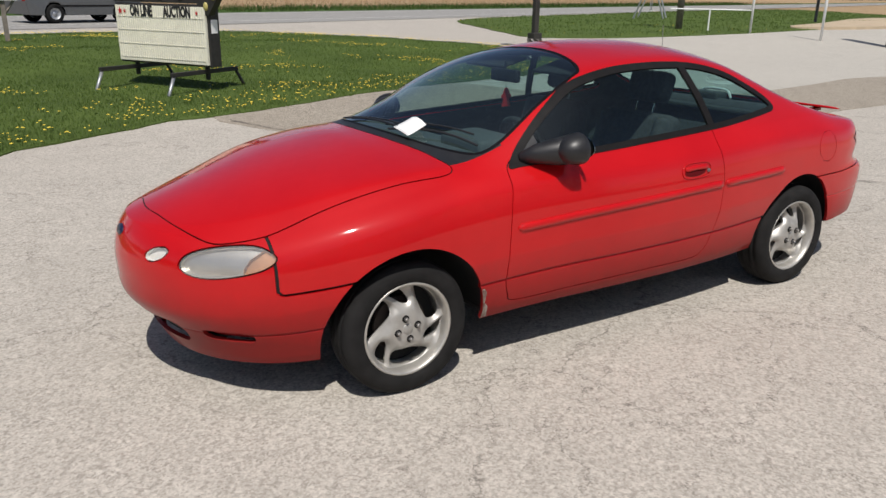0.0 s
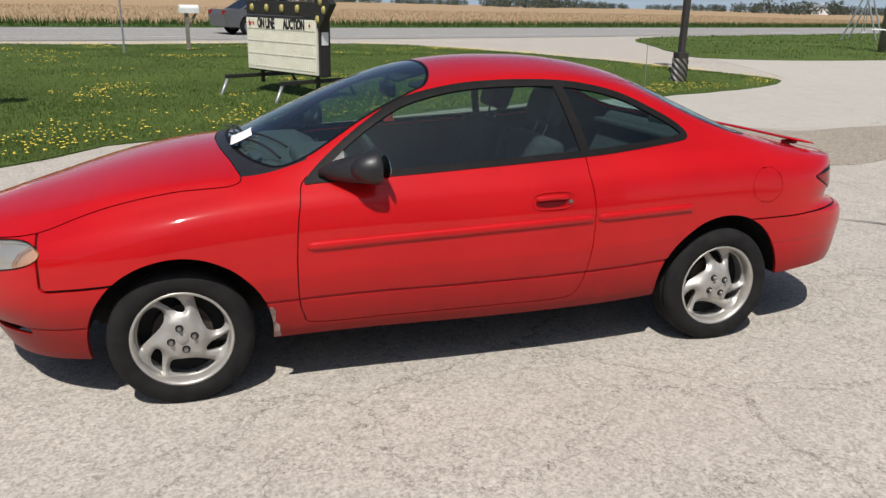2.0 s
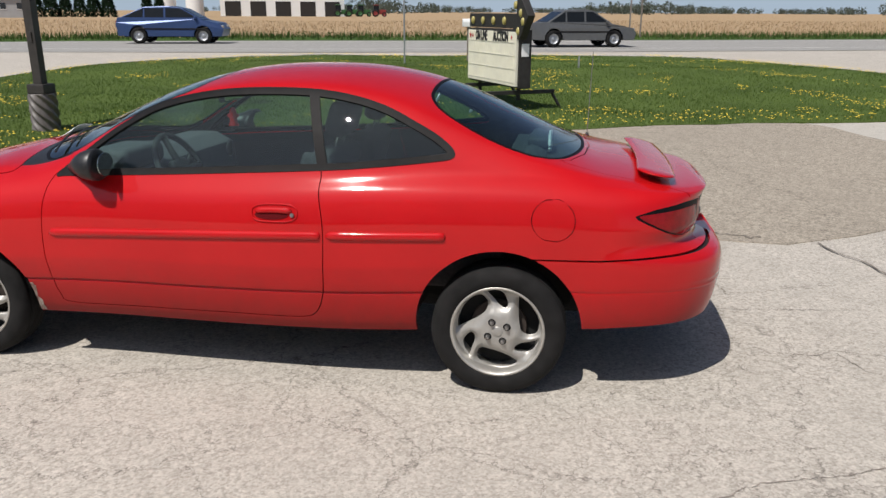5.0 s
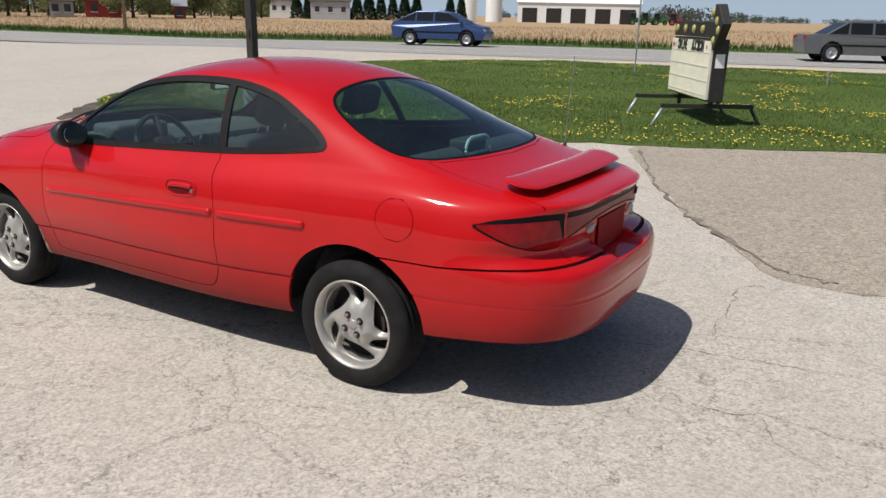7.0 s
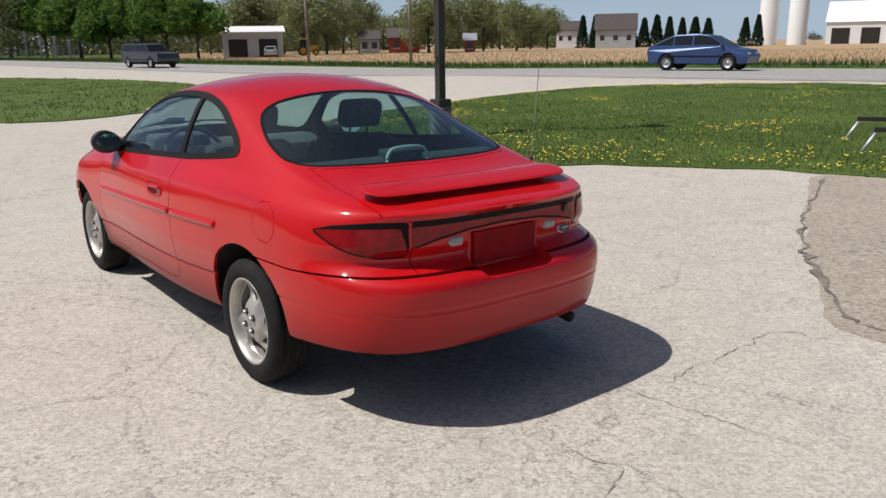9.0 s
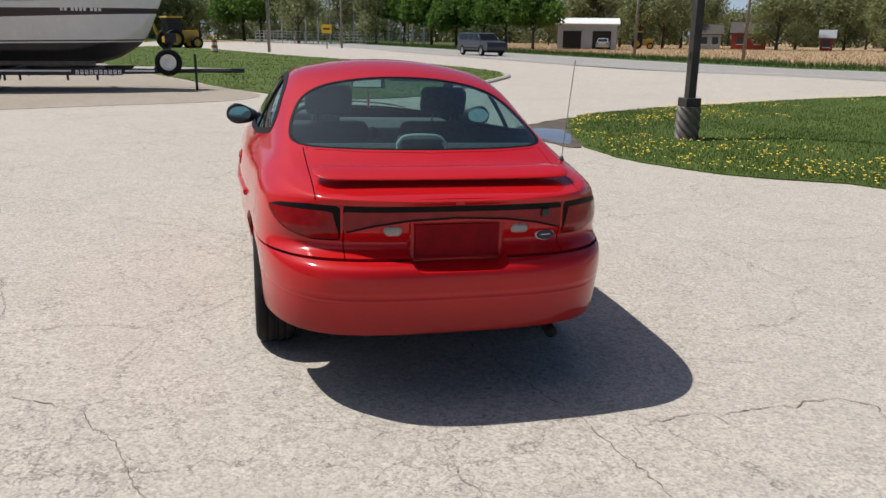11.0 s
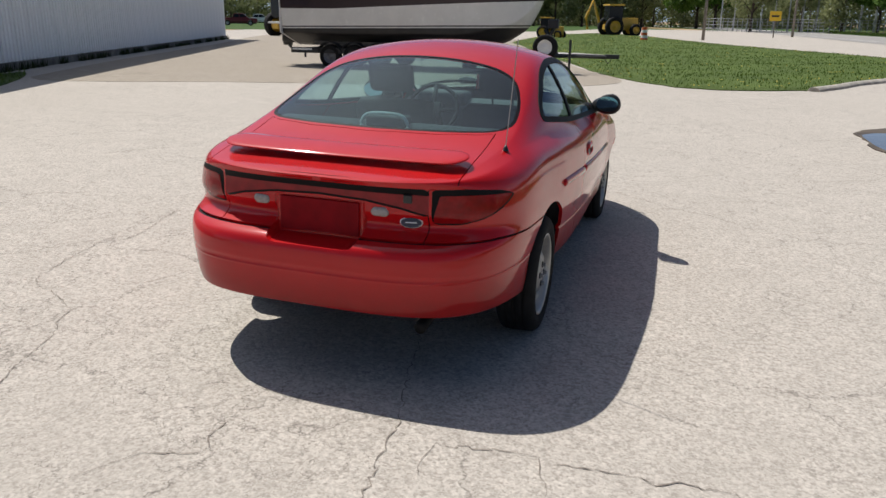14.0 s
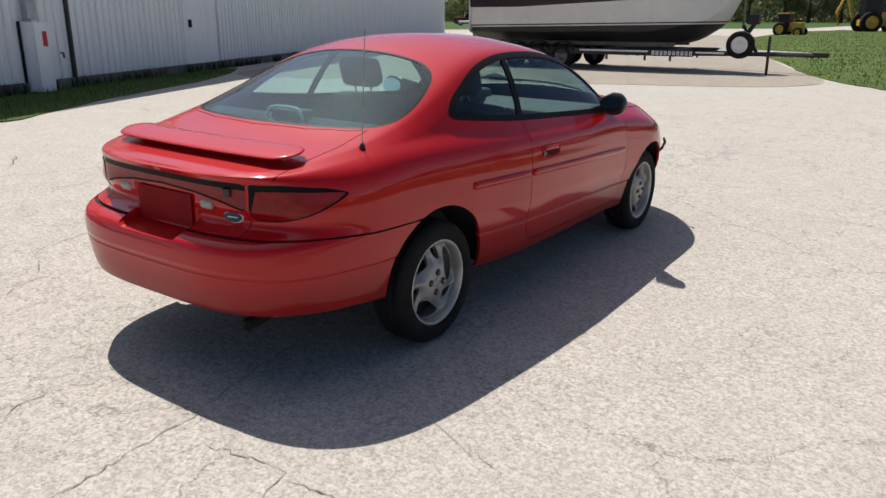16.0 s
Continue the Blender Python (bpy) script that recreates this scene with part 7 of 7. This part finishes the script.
for az in (29.8, 30.6, 38.6, 39.6, 40.6):
    plant(FIR, az, 200, 0.85, DARKFIR, "conifer row by the farm")
for az, d in ((44.0, 190), (45.2, 185), (47.4, 185), (68.0, 170)):
    plant(SPRING, az, d, 0.9, PALE, "trees behind the buildings")
for ob in ROUND + SPRING + FIR:
    for o in (*ob.children_recursive, ob):
        bpy.data.objects.remove(o)
# far woods along the horizon
r = np.random.RandomState(77)
cl = []
for az in np.arange(-64, 27, 0.16):
    d = 1250 + 500 * math.sin(az * 0.35) + 120 * r.randn()
    if noise.noise(Vector((az * 0.45, 2.0, 0))) > -0.12 or r.rand() < 0.15:
        x, y = polar(az, d)
        h = 6.0 + 5.0 * r.rand()
        for _ in range(3):
            cl.append((x + 7 * r.randn(), y + 7 * r.randn(), h * (0.25 + 0.5 * r.rand())))
M_FARWOOD = leaf_material("far_hazy_woods", (0.075, 0.095, 0.075), (0.115, 0.135, 0.105))
triangles("far_woods", leaf_cloud(r, np.array(cl), 70000, 4.6, 1.9), M_FARWOOD, "hazy woods along the far horizon", "woods")
cl = []
for az in np.concatenate([np.arange(43, 72, 0.35), np.arange(72, 130, 0.35)]):
    tall = 9.0 + 6.0 * noise.noise(Vector((az * 0.35, 5.0, 0)))
    for _ in range(5):
        x, y = polar(az + 0.3 * r.randn(), 225 + 25 * r.rand())
        cl.append((x, y, 0.6 + tall * r.rand() ** 1.3))
triangles("wood_edge", leaf_cloud(r, np.array(cl), 170000, 2.6, 0.75), M_SPRING, "thin pale spring woods behind the houses", "woods")
M_TRUNKS = plain("grey_tree_trunks", (0.10, 0.085, 0.07), 0.9)
bm = bmesh.new()
for az in np.arange(43, 130, 0.9):
    x, y = polar(az + 0.2 * r.randn(), 228 + 10 * r.rand())
    bm_tube([(x, y, -0.1), (x + 0.6 * r.randn(), y, 9 + 5 * r.rand())], 0.2, 4, bm, radii=[0.26, 0.07])
tagged(part("wood_trunks", bm, M_TRUNKS), "grey trunks in the spring woods", "woods", kind="stuff")

bm = bmesh.new()
bm.faces.new([bm.verts.new((*p, -0.02)) for p in (along(-52, 9.0), polar(71.5, 104), polar(71.0, 300), polar(90, 420), along(-420, 9.0))])
bmesh.ops.recalc_face_normals(bm, faces=bm.faces)
tagged(part("far_lawn", bm, M_VERGE), "green grass under the trees beyond the road", "grass", kind="structure")
bm = bmesh.new()
bm.faces.new([bm.verts.new((*p, -0.025)) for p in ((-75.5, -48), (-75.5, -9), along(-110, -6.2), along(-420, -6.2), (-420, -300), (-60, -300))])
bmesh.ops.recalc_face_normals(bm, faces=bm.faces)
tagged(part("far_lawn", bm, M_VERGE), "green grass behind the boat yard", "grass", kind="structure")

# ---- buildings ----
M_BRICKRED = plain("red_barn_boards", (0.30, 0.045, 0.035), 0.8, vary=0.15, scale=1)
M_ROOFDARK = plain("dark_shingles", (0.07, 0.06, 0.055), 0.9, vary=0.2, scale=2)
M_GREYSIDING = plain("grey_siding", (0.42, 0.43, 0.44), 0.7, vary=0.08, scale=1)
M_WINDOW = plain("dark_window_glass", (0.03, 0.035, 0.04), 0.1)
M_BAYSHADE = plain("dark_open_bay", (0.025, 0.022, 0.02), 0.9)


def house(name, az, dist, w, d, h, rise, wall, roof, label, category, turn=0.0, windows=3, bays=0):
    """A gabled building whose front faces the camera's path."""
    x, y = polar(az, dist)
    hs = empty(name, Matrix.Translation((x, y, -0.05)) @ pose(0, 0, 0, 0, 0, az + turn), label, category)
    bm = bm_prism([(-d / 2, 0), (d / 2, 0), (d / 2, h), (0, h + rise), (-d / 2, h)], w, m=Matrix.Translation((w / 2, 0, 0)) @ pose(0, 0, 0, 0, 0, 90))
    part("wall", bm, wall, hs)
    for s in (-1, 1):
        ang = math.degrees(math.atan2(rise, d / 2))
        ln = math.hypot(d / 2, rise) + 0.5
        part("roof", bm_box((w + 0.8, ln, 0.14), (0, s * (d / 4 + 0.15), h + rise / 2 + 0.02), turn=pose(0, 0, 0, -s * ang, 0, 0)), roof, hs)
    for k in range(windows):
        wx = -w / 2 + w * (k + 0.5) / windows
        win = part("window", bm_box((1.0, 0.06, 1.2), (wx, -d / 2 - 0.02, h * 0.55)), M_WINDOW, hs, "dark window")
        part("frame", bm_box((1.2, 0.04, 0.12), (wx, -d / 2 - 0.04, h * 0.55 - 0.66)), M_WHITE, win)
    # open bays are dark panels on the wall, their inner shade put into the colour
    for k in range(bays):
        bx = -w / 2 + w * (k + 0.5) / bays
        part("bay_opening", bm_box((w / bays * 0.62, 0.10, h * 0.72), (bx, -d / 2 - 0.03, h * 0.36)), M_BAYSHADE, hs, "dark open bay")
    return hs


house("red_barn", 54.4, 150, 5.6, 8, 2.8, 1.7, M_BRICKRED, M_ROOFDARK, "red board barn with a dark gabled roof", "barn", windows=2)
house("grey_house", 56.9, 148, 3.6, 5, 2.6, 1.4, M_GREYSIDING, M_ROOFDARK, "small grey house beside the red barn", "house", windows=2)
house("red_shed", 49.6, 146, 1.9, 3, 2.2, 1.0, M_BRICKRED, M_GALV, "small red shed with a bright roof", "shed", windows=1)
house("white_garage", 65.2, 122, 8.6, 8, 3.6, 0.8, M_GREYSIDING, M_WHITE, "white open-fronted shed with a flat roof", "shed", windows=0, bays=2)
house("farm_barn", 21.4, 255, 37, 16, 6.0, 5.5, M_WHITE, M_WHITE, "long white farm barn with dark door openings", "barn", windows=0, bays=5)
house("farm_house", 42.4, 215, 7, 8, 4.6, 2.2, M_WHITE, M_ROOFDARK, "white farmhouse among the trees", "house", windows=3)
house("grey_house", 39.2, 190, 9, 8, 4.2, 3.4, M_GREYSIDING, M_ROOFDARK, "grey house with steep gables behind conifers", "house", windows=3)
house("far_barn", -2.9, 950, 18, 12, 6, 3, M_WHITE, M_WHITE, "far white barn on the horizon", "barn", windows=0)
house("far_barn", -41.5, 800, 22, 12, 6, 3, M_WHITE, M_GALV, "far white barn among the woods", "barn", windows=0)
for az in (27.4, 29.2):
    x, y = polar(az, 230)
    tagged(part("silo", bm_lathe([(2.4, -0.1), (2.4, 13.0), (2.2, 13.8), (1.2, 14.7), (0, 15.0)], 24, "Z"), M_WHITE, smooth=True, at=Matrix.Translation((x, y, 0))), "tall white farm silo with a domed top", "silo", "silos by the barn")
# substation: grey lattice masts behind a fence
for k, az in enumerate(np.linspace(77.0, 88.0, 14)):
    x, y = polar(az, 150)
    m = empty("substation_mast", Matrix.Translation((x, y, 0)), "grey steel substation mast with crossarms", "mast", "substation masts")
    h = 7.5 + 3.0 * ((k * 7) % 3) / 2
    for dx in (-0.5, 0.5):
        part("leg", bm_tube([(dx, 0, -0.1), (dx * 0.6, 0, h)], 0.11, 5), M_GALV, m)
    for q in range(4):
        part("crossarm", bm_box((2.6 - 0.3 * q, 0.16, 0.16), (0, 0, h * (0.4 + 0.19 * q))), M_GALV, m)
fx0, fy0 = polar(76.5, 138)
fx1, fy1 = polar(89.0, 138)
bm = bmesh.new()
for k in range(41):
    x, y = fx0 + (fx1 - fx0) * k / 40, fy0 + (fy1 - fy0) * k / 40
    bm_tube([(x, y, 0), (x, y, 2.1)], 0.05, 4, bm)
for z in (0.15, 0.6, 1.1, 1.6, 2.05):
    bm_tube([(fx0, fy0, z), (fx1, fy1, z)], 0.035, 4, bm)
tagged(part("wire_fence", bm, M_GALV), "grey wire fence round the substation", "fence")

# ---- vehicles ----
M_SILVERGREY = plain("grey_car_paint", (0.12, 0.122, 0.122), 0.3, 0.3, vary=0.08)
M_BLUE = plain("blue_car_paint", (0.035, 0.065, 0.16), 0.3, 0.3, vary=0.08)
M_PICKUP = plain("dark_grey_truck_paint", (0.065, 0.07, 0.077), 0.3, 0.3, vary=0.08)
M_MAROON = plain("dark_red_truck_paint", (0.16, 0.012, 0.016), 0.3, vary=0.08)
M_DARKGLASS = plain("dark_vehicle_glass", (0.012, 0.014, 0.016), 0.12, spec=0.25)


def outline_with_arches(body, wheels, radius):
    """The side outline of a body (x, z), its lower edge cut by round wheel arches."""
    low = min(z for _, z in body)
    x0, x1 = body[0][0], body[1][0]
    out = [body[0]]
    for wx in sorted(wheels):
        r = radius + 0.06
        a0 = math.asin(min(1.0, max(-1.0, (low - radius) / r)))
        for k in range(9):
            a = math.pi - a0 + (2 * a0 - math.pi) * k / 8
            out.append((wx + r * math.cos(a), radius + r * math.sin(a)))
    return out + body[1:]


def vehicle(name, at, heading, body, cabin, width, paint, wheels, radius, label, category, posts=()):
    """A road vehicle from its side outlines (x ahead, z up)."""
    v = empty(name, Matrix.Translation(raised(at, 0.035)) @ pose(0, 0, 0, 0, 0, heading), label, category)
    bm = bm_prism(outline_with_arches(body, wheels, radius), width, m=Matrix.Translation((0, -width / 2, 0)))
    for q in bm.verts:
        if q.co.z > 0.75:
            q.co.y *= 0.955
        if abs(q.co.x) > 2.0:
            q.co.y *= 0.93
    edges = [e for e in bm.edges if abs(e.verts[0].co.y - e.verts[1].co.y) < 0.01 and max(p.co.z for p in e.verts) > radius * 2 + 0.02]
    bmesh.ops.bevel(bm, geom=edges, offset=0.05, segments=2, affect="EDGES", profile=0.6)
    shell = part("body", bm, paint, v)
    part("underbody", bm_box((body[1][0] - body[0][0] - 0.4, width * 0.8, 0.3), (0, 0, 0.42)), M_DARK, v)
    z0, z1 = min(z for _, z in cabin), max(z for _, z in cabin)
    half = lambda z: width * 0.45 * (1.0 - 0.17 * (z - z0) / (z1 - z0))
    bm = bm_prism(cabin, width * 0.9, m=Matrix.Translation((0, -width * 0.45, 0)))
    for q in bm.verts:
        q.co.y = math.copysign(half(q.co.z), q.co.y)
    bmesh.ops.bevel(bm, geom=[e for e in bm.edges if min(p.co.z for p in e.verts) > z0 + 0.02], offset=0.03, segments=2, affect="EDGES", profile=0.6)
    part("cabin", bm, paint, v)
    # side windows between the pillars
    top = sorted(p for p in cabin if p[1] > z0 + 0.8 * (z1 - z0))
    zt, zb = z1 - 0.09, z0 + 0.08
    front, rear = max(cabin), min(cabin)
    xf = lambda z: front[0] + (top[-1][0] - front[0]) * (z - front[1]) / (top[-1][1] - front[1])
    xr = lambda z: rear[0] + (top[0][0] - rear[0]) * (z - rear[1]) / (top[0][1] - rear[1])
    cuts = [None, *posts, None]
    for s in (-1, 1):
        for a, b in zip(cuts, cuts[1:]):
            pts = []
            for z, end in ((zb, 0), (zb, 1), (zt, 1), (zt, 0)):
                x = ((xr(z) + 0.10) if a is None else a + 0.04) if end == 0 else ((xf(z) - 0.10) if b is None else b - 0.04)
                pts.append((x, s * (half(z) + 0.006), z))
            bm = bmesh.new()
            lo = [bm.verts.new(p) for p in pts]
            hi = [bm.verts.new((p[0], p[1] - s * 0.02, p[2])) for p in pts]
            bm.faces.new(lo)
            for k in range(4):
                bm.faces.new((lo[k], hi[k], hi[(k + 1) % 4], lo[(k + 1) % 4]))
            bmesh.ops.recalc_face_normals(bm, faces=bm.faces)
            part("window", bm, M_DARKGLASS, v, "dark side window")
    for fn, d in ((xf, 1), (xr, -1)):
        bm = bmesh.new()
        pts = [bm.verts.new((fn(z) + d * 0.012, s * (half(z) - 0.09), z)) for z, s in ((zb, -1), (zb, 1), (zt, 1), (zt, -1))]
        bm.faces.new(pts)
        part("windshield" if d > 0 else "rear_window", bm, M_DARKGLASS, v, "dark window glass")
    for x in wheels:
        for s in (-1, 1):
            plain_wheel("wheel", radius, 0.22, Matrix.Translation((x, s * (width / 2 - 0.12), radius)) @ pose(0, 0, 0, 0, 0, 0 if s < 0 else 180), v)
    xs_ = [x for x, _ in body]
    for s in (-1, 1):
        part("headlamp", bm_box((0.10, 0.3, 0.14), (max(xs_) - 0.09, s * (width / 2 - 0.30), 0.68), 0.02), M_LENSCLEAR, v)
        part("tail_lamp", bm_box((0.10, 0.22, 0.18), (min(xs_) + 0.05, s * (width / 2 - 0.24), 0.82), 0.02), M_LENSRED, v)
        part("side_moulding", bm_box((2.6, 0.02, 0.06), (0.0, s * (width / 2 + 0.004), 0.60), 0.006), M_TRIM, v)
        part("door_mirror", bm_box((0.12, 0.16, 0.11), (front[0] - 0.28, s * (width / 2 + 0.02), z0 + 0.08), 0.03), paint, v)
    return v


SEDAN = [(-2.15, 0.30), (2.15, 0.28), (2.24, 0.55), (2.12, 0.74), (1.15, 0.92), (-1.35, 0.97), (-2.12, 0.95), (-2.24, 0.75)]
SEDAN_CABIN = [(1.22, 0.90), (0.45, 1.40), (0.1, 1.46), (-0.75, 1.44), (-1.55, 0.95)]
HATCH = [(-2.15, 0.32), (2.1, 0.30), (2.2, 0.60), (2.02, 0.84), (1.15, 1.0), (-2.12, 1.05), (-2.22, 0.75)]
HATCH_CABIN = [(1.35, 0.98), (0.55, 1.42), (0.0, 1.52), (-1.05, 1.48), (-2.05, 1.04)]
PICKUP = [(-2.85, 0.50), (2.75, 0.45), (2.85, 0.70), (2.75, 1.05), (1.30, 1.18), (-2.80, 1.18), (-2.90, 0.8)]
PICKUP_CABIN = [(1.45, 1.16), (0.85, 1.72), (0.4, 1.80), (-2.65, 1.80), (-2.78, 1.16)]
vehicle("grey_sedan", along(0.8, -1.8), 20.5, SEDAN, SEDAN_CABIN, 1.86, M_SILVERGREY, (-1.28, 1.28), 0.33, "dark grey sedan on the road", "car", (-0.75, 0.05))
vehicle("blue_hatchback", along(-14.8, 1.8), 14.0, HATCH, HATCH_CABIN, 1.76, M_BLUE, (-1.3, 1.35), 0.33, "blue hatchback on the road", "car", (-1.05, -0.2))
vehicle("grey_pickup", along(-58.5, -2.2), 9.5, PICKUP, PICKUP_CABIN, 1.95, M_PICKUP, (-1.75, 1.75), 0.39, "dark grey pickup with a bed cap on the road", "truck", (-0.95, -0.75, 0.1))


# farm machines and works vehicles far off
M_GREENMACH = plain("green_machine_paint", (0.03, 0.12, 0.03), 0.4, vary=0.15)
M_REDMACH = plain("red_machine_paint", (0.25, 0.03, 0.025), 0.4, vary=0.15)
M_YELLOWMACH = plain("yellow_machine_paint", (0.55, 0.33, 0.03), 0.4, vary=0.15)


def machine(name, az, dist, paint, size, label, turn=0.0):
    x, y = polar(az, dist)
    t = empty(name, Matrix.Translation((x, y, -0.05)) @ pose(0, 0, 0, 0, 0, az + turn) @ Matrix.Diagonal((size, size, size, 1)), label, "machine")
    part("hood", bm_box((1.7, 0.8, 0.8), (0.95, 0, 1.25), 0.08), paint, t)
    cab_ = part("cab", bm_box((1.3, 1.4, 1.35), (-0.55, 0, 2.0), 0.08), M_DARKGLASS, t, "dark glazed cab")
    part("cab_roof", bm_box((1.5, 1.6, 0.15), (-0.55, 0, 2.75), 0.04), paint, cab_)
    part("chassis", bm_box((3.2, 0.7, 0.5), (0.2, 0, 0.8), 0.05), paint, t)
    for s in (-1, 1):
        plain_wheel("wheel", 0.85, 0.5, Matrix.Translation((-0.75, s * 0.9, 0.85)) @ pose(0, 0, 0, 0, 0, 0 if s < 0 else 180), t, paint)
        plain_wheel("wheel", 0.55, 0.4, Matrix.Translation((1.4, s * 0.8, 0.55)) @ pose(0, 0, 0, 0, 0, 0 if s < 0 else 180), t, paint)
    return t


for az, p, lab in ((17.4, M_GREENMACH, "green farm tractor by the barn"), (16.6, M_GREENMACH, "green farm tractor by the barn"), (15.8, M_GREENMACH, "green farm tractor by the barn"), (14.7, M_REDMACH, "dark red farm implement by the barn")):
    machine("farm_tractor", az, 245, p, 1.25, lab)
machine("excavator", 61.4, 128, M_YELLOWMACH, 0.95, "yellow excavator by the trees")
bh = machine("backhoe", 94.2, 84, M_YELLOWMACH, 1.12, "yellow backhoe loader beside the road", 25)
part("boom", bm_tube([(-1.9, 0, 1.2), (-2.6, 0, 3.2), (-3.2, 0, 1.6), (-3.0, 0, 0.6)], 0.14, 6), M_YELLOWMACH, bh)
machine("mini_excavator", 98.6, 66, M_YELLOWMACH, 0.62, "small yellow excavator beside the road", -20)
machine("loader", 117.6, 62, M_YELLOWMACH, 1.05, "yellow wheel loader behind the boat", 40)
x, y = polar(91.8, 62)
b = empty("traffic_barrel", Matrix.Translation((x, y, 0.03)), "orange and white traffic barrel beside the road", "barrel")
M_ORANGE = plain("barrel_orange", (0.62, 0.12, 0.02), 0.6)
for k in range(5):
    part("band", bm_lathe([(0, 0.2 * k), (0.27 - 0.015 * k, 0.2 * k), (0.265 - 0.015 * k, 0.2 * k + 0.2), (0, 0.2 * k + 0.2)], 18, "Z"), M_ORANGE if k % 2 == 0 else M_WHITE, b)
x, y = polar(64.0, 112)
vehicle("parked_car", (x, y), 150, HATCH, HATCH_CABIN, 1.75, M_GALV, (-1.3, 1.35), 0.32, "silver car parked by the white shed", "car", (-0.9, 0.1))
# swing set and sandy play patch past the drive
M_SAND = plain("pale_sand", (0.48, 0.38, 0.26), 0.95, vary=0.12, scale=2)
sheet("sand_patch", wavy([(29, 18.8), (36, 21.8), (47, 26.5), (52, 27), (46, 22.5), (36, 18.2)], 0.1, 23), 0.13, M_SAND, "pale sandy patch in the grass", 0.8)
for x0, y0 in ((32.5, 30.5),):
    fr = empty("play_frame", Matrix.Translation((x0, y0, 0.05)) @ pose(0, 0, 0, 0, 0, 40), "steel swing frame in the grass", "swing set")
    for d in (-1.5, 1.5):
        for e in (-0.9, 0.9):
            part("leg", bm_tube([(d, e, 0), (d, 0, 2.6)], 0.05, 6), M_GALV, fr)
    part("top_bar", bm_tube([(-1.5, 0, 2.6), (1.5, 0, 2.6)], 0.05, 6), M_GALV, fr)
    for d in (-0.6, 0.6):
        part("swing_rope", bm_tube([(d, 0, 2.6), (d, 0, 0.6)], 0.02, 4), M_GALV, fr)
        part("swing_seat", bm_box((0.45, 0.18, 0.04), (d, 0, 0.6)), M_WHITE, fr)

# posts, a rail and a small notice board along the drive
for x0, y0, rad, h, mat, nm, lab in ((23.85, 16.9, 0.045, 3.2, M_WHITE, "steel_post", "thin white steel post beside the drive"), (23.25, 13.5, 0.045, 3.2, M_WHITE, "steel_post", "thin white steel post beside the drive"),
                                     (24.0, 11.3, 0.27, 4.5, M_WOOD, "wooden_post", "thick grey wooden post beside the drive")):
    z0 = base_z(x0, y0)
    tagged(part(nm, bm_tube([(x0, y0, z0 - 0.1), (x0, y0, z0 + h)], rad, 12), mat, smooth=True), lab, "post")
z0 = base_z(23.4, 18.3)
rail = empty("post_rail", Matrix.Translation((21.6, 19.0, z0)), "thin white rail between two posts", "rail")
part("rail_bar", bm_tube([(0, 0, 0.86), (2.25, -2.1, 0.86)], 0.025, 6), M_WHITE, rail)
part("rail_post", bm_tube([(1.1, -1.02, 0.0), (1.1, -1.02, 0.88)], 0.03, 6), M_WHITE, rail)
nb = empty("notice_board", Matrix.Translation((38.4, 23.8, 0.0)) @ pose(0, 0, 0, 0, 0, 35), "small red and white notice board between two dark posts", "sign")
for d in (-0.8, 0.8):
    part("post", bm_tube([(d, 0, 0), (d, 0, 3.2)], 0.06, 8), M_BLACK, nb)
part("panel", bm_box((0.9, 0.03, 0.45), (0, -0.03, 1.75), 0.01), M_WHITE, nb, "white panel")
part("red_band", bm_box((0.86, 0.01, 0.16), (0, -0.05, 1.63)), M_RED, nb, "red bar of lettering")

# trucks parked past the end of the shed
vehicle("maroon_pickup", (-105.0, -68.0), 118, PICKUP, [(1.45, 1.16), (0.85, 1.72), (0.4, 1.80), (-0.75, 1.80), (-0.95, 1.16)], 1.95, M_MAROON, (-1.75, 1.75), 0.39, "dark red pickup parked past the shed", "truck", (0.1,))
vehicle("white_truck", (-124.0, -76.0), 118, PICKUP, [(1.45, 1.16), (0.85, 1.72), (0.4, 1.80), (-0.75, 1.80), (-0.95, 1.16)], 1.95, M_WHITE, (-1.75, 1.75), 0.39, "white pickup parked past the shed", "truck", (0.1,))
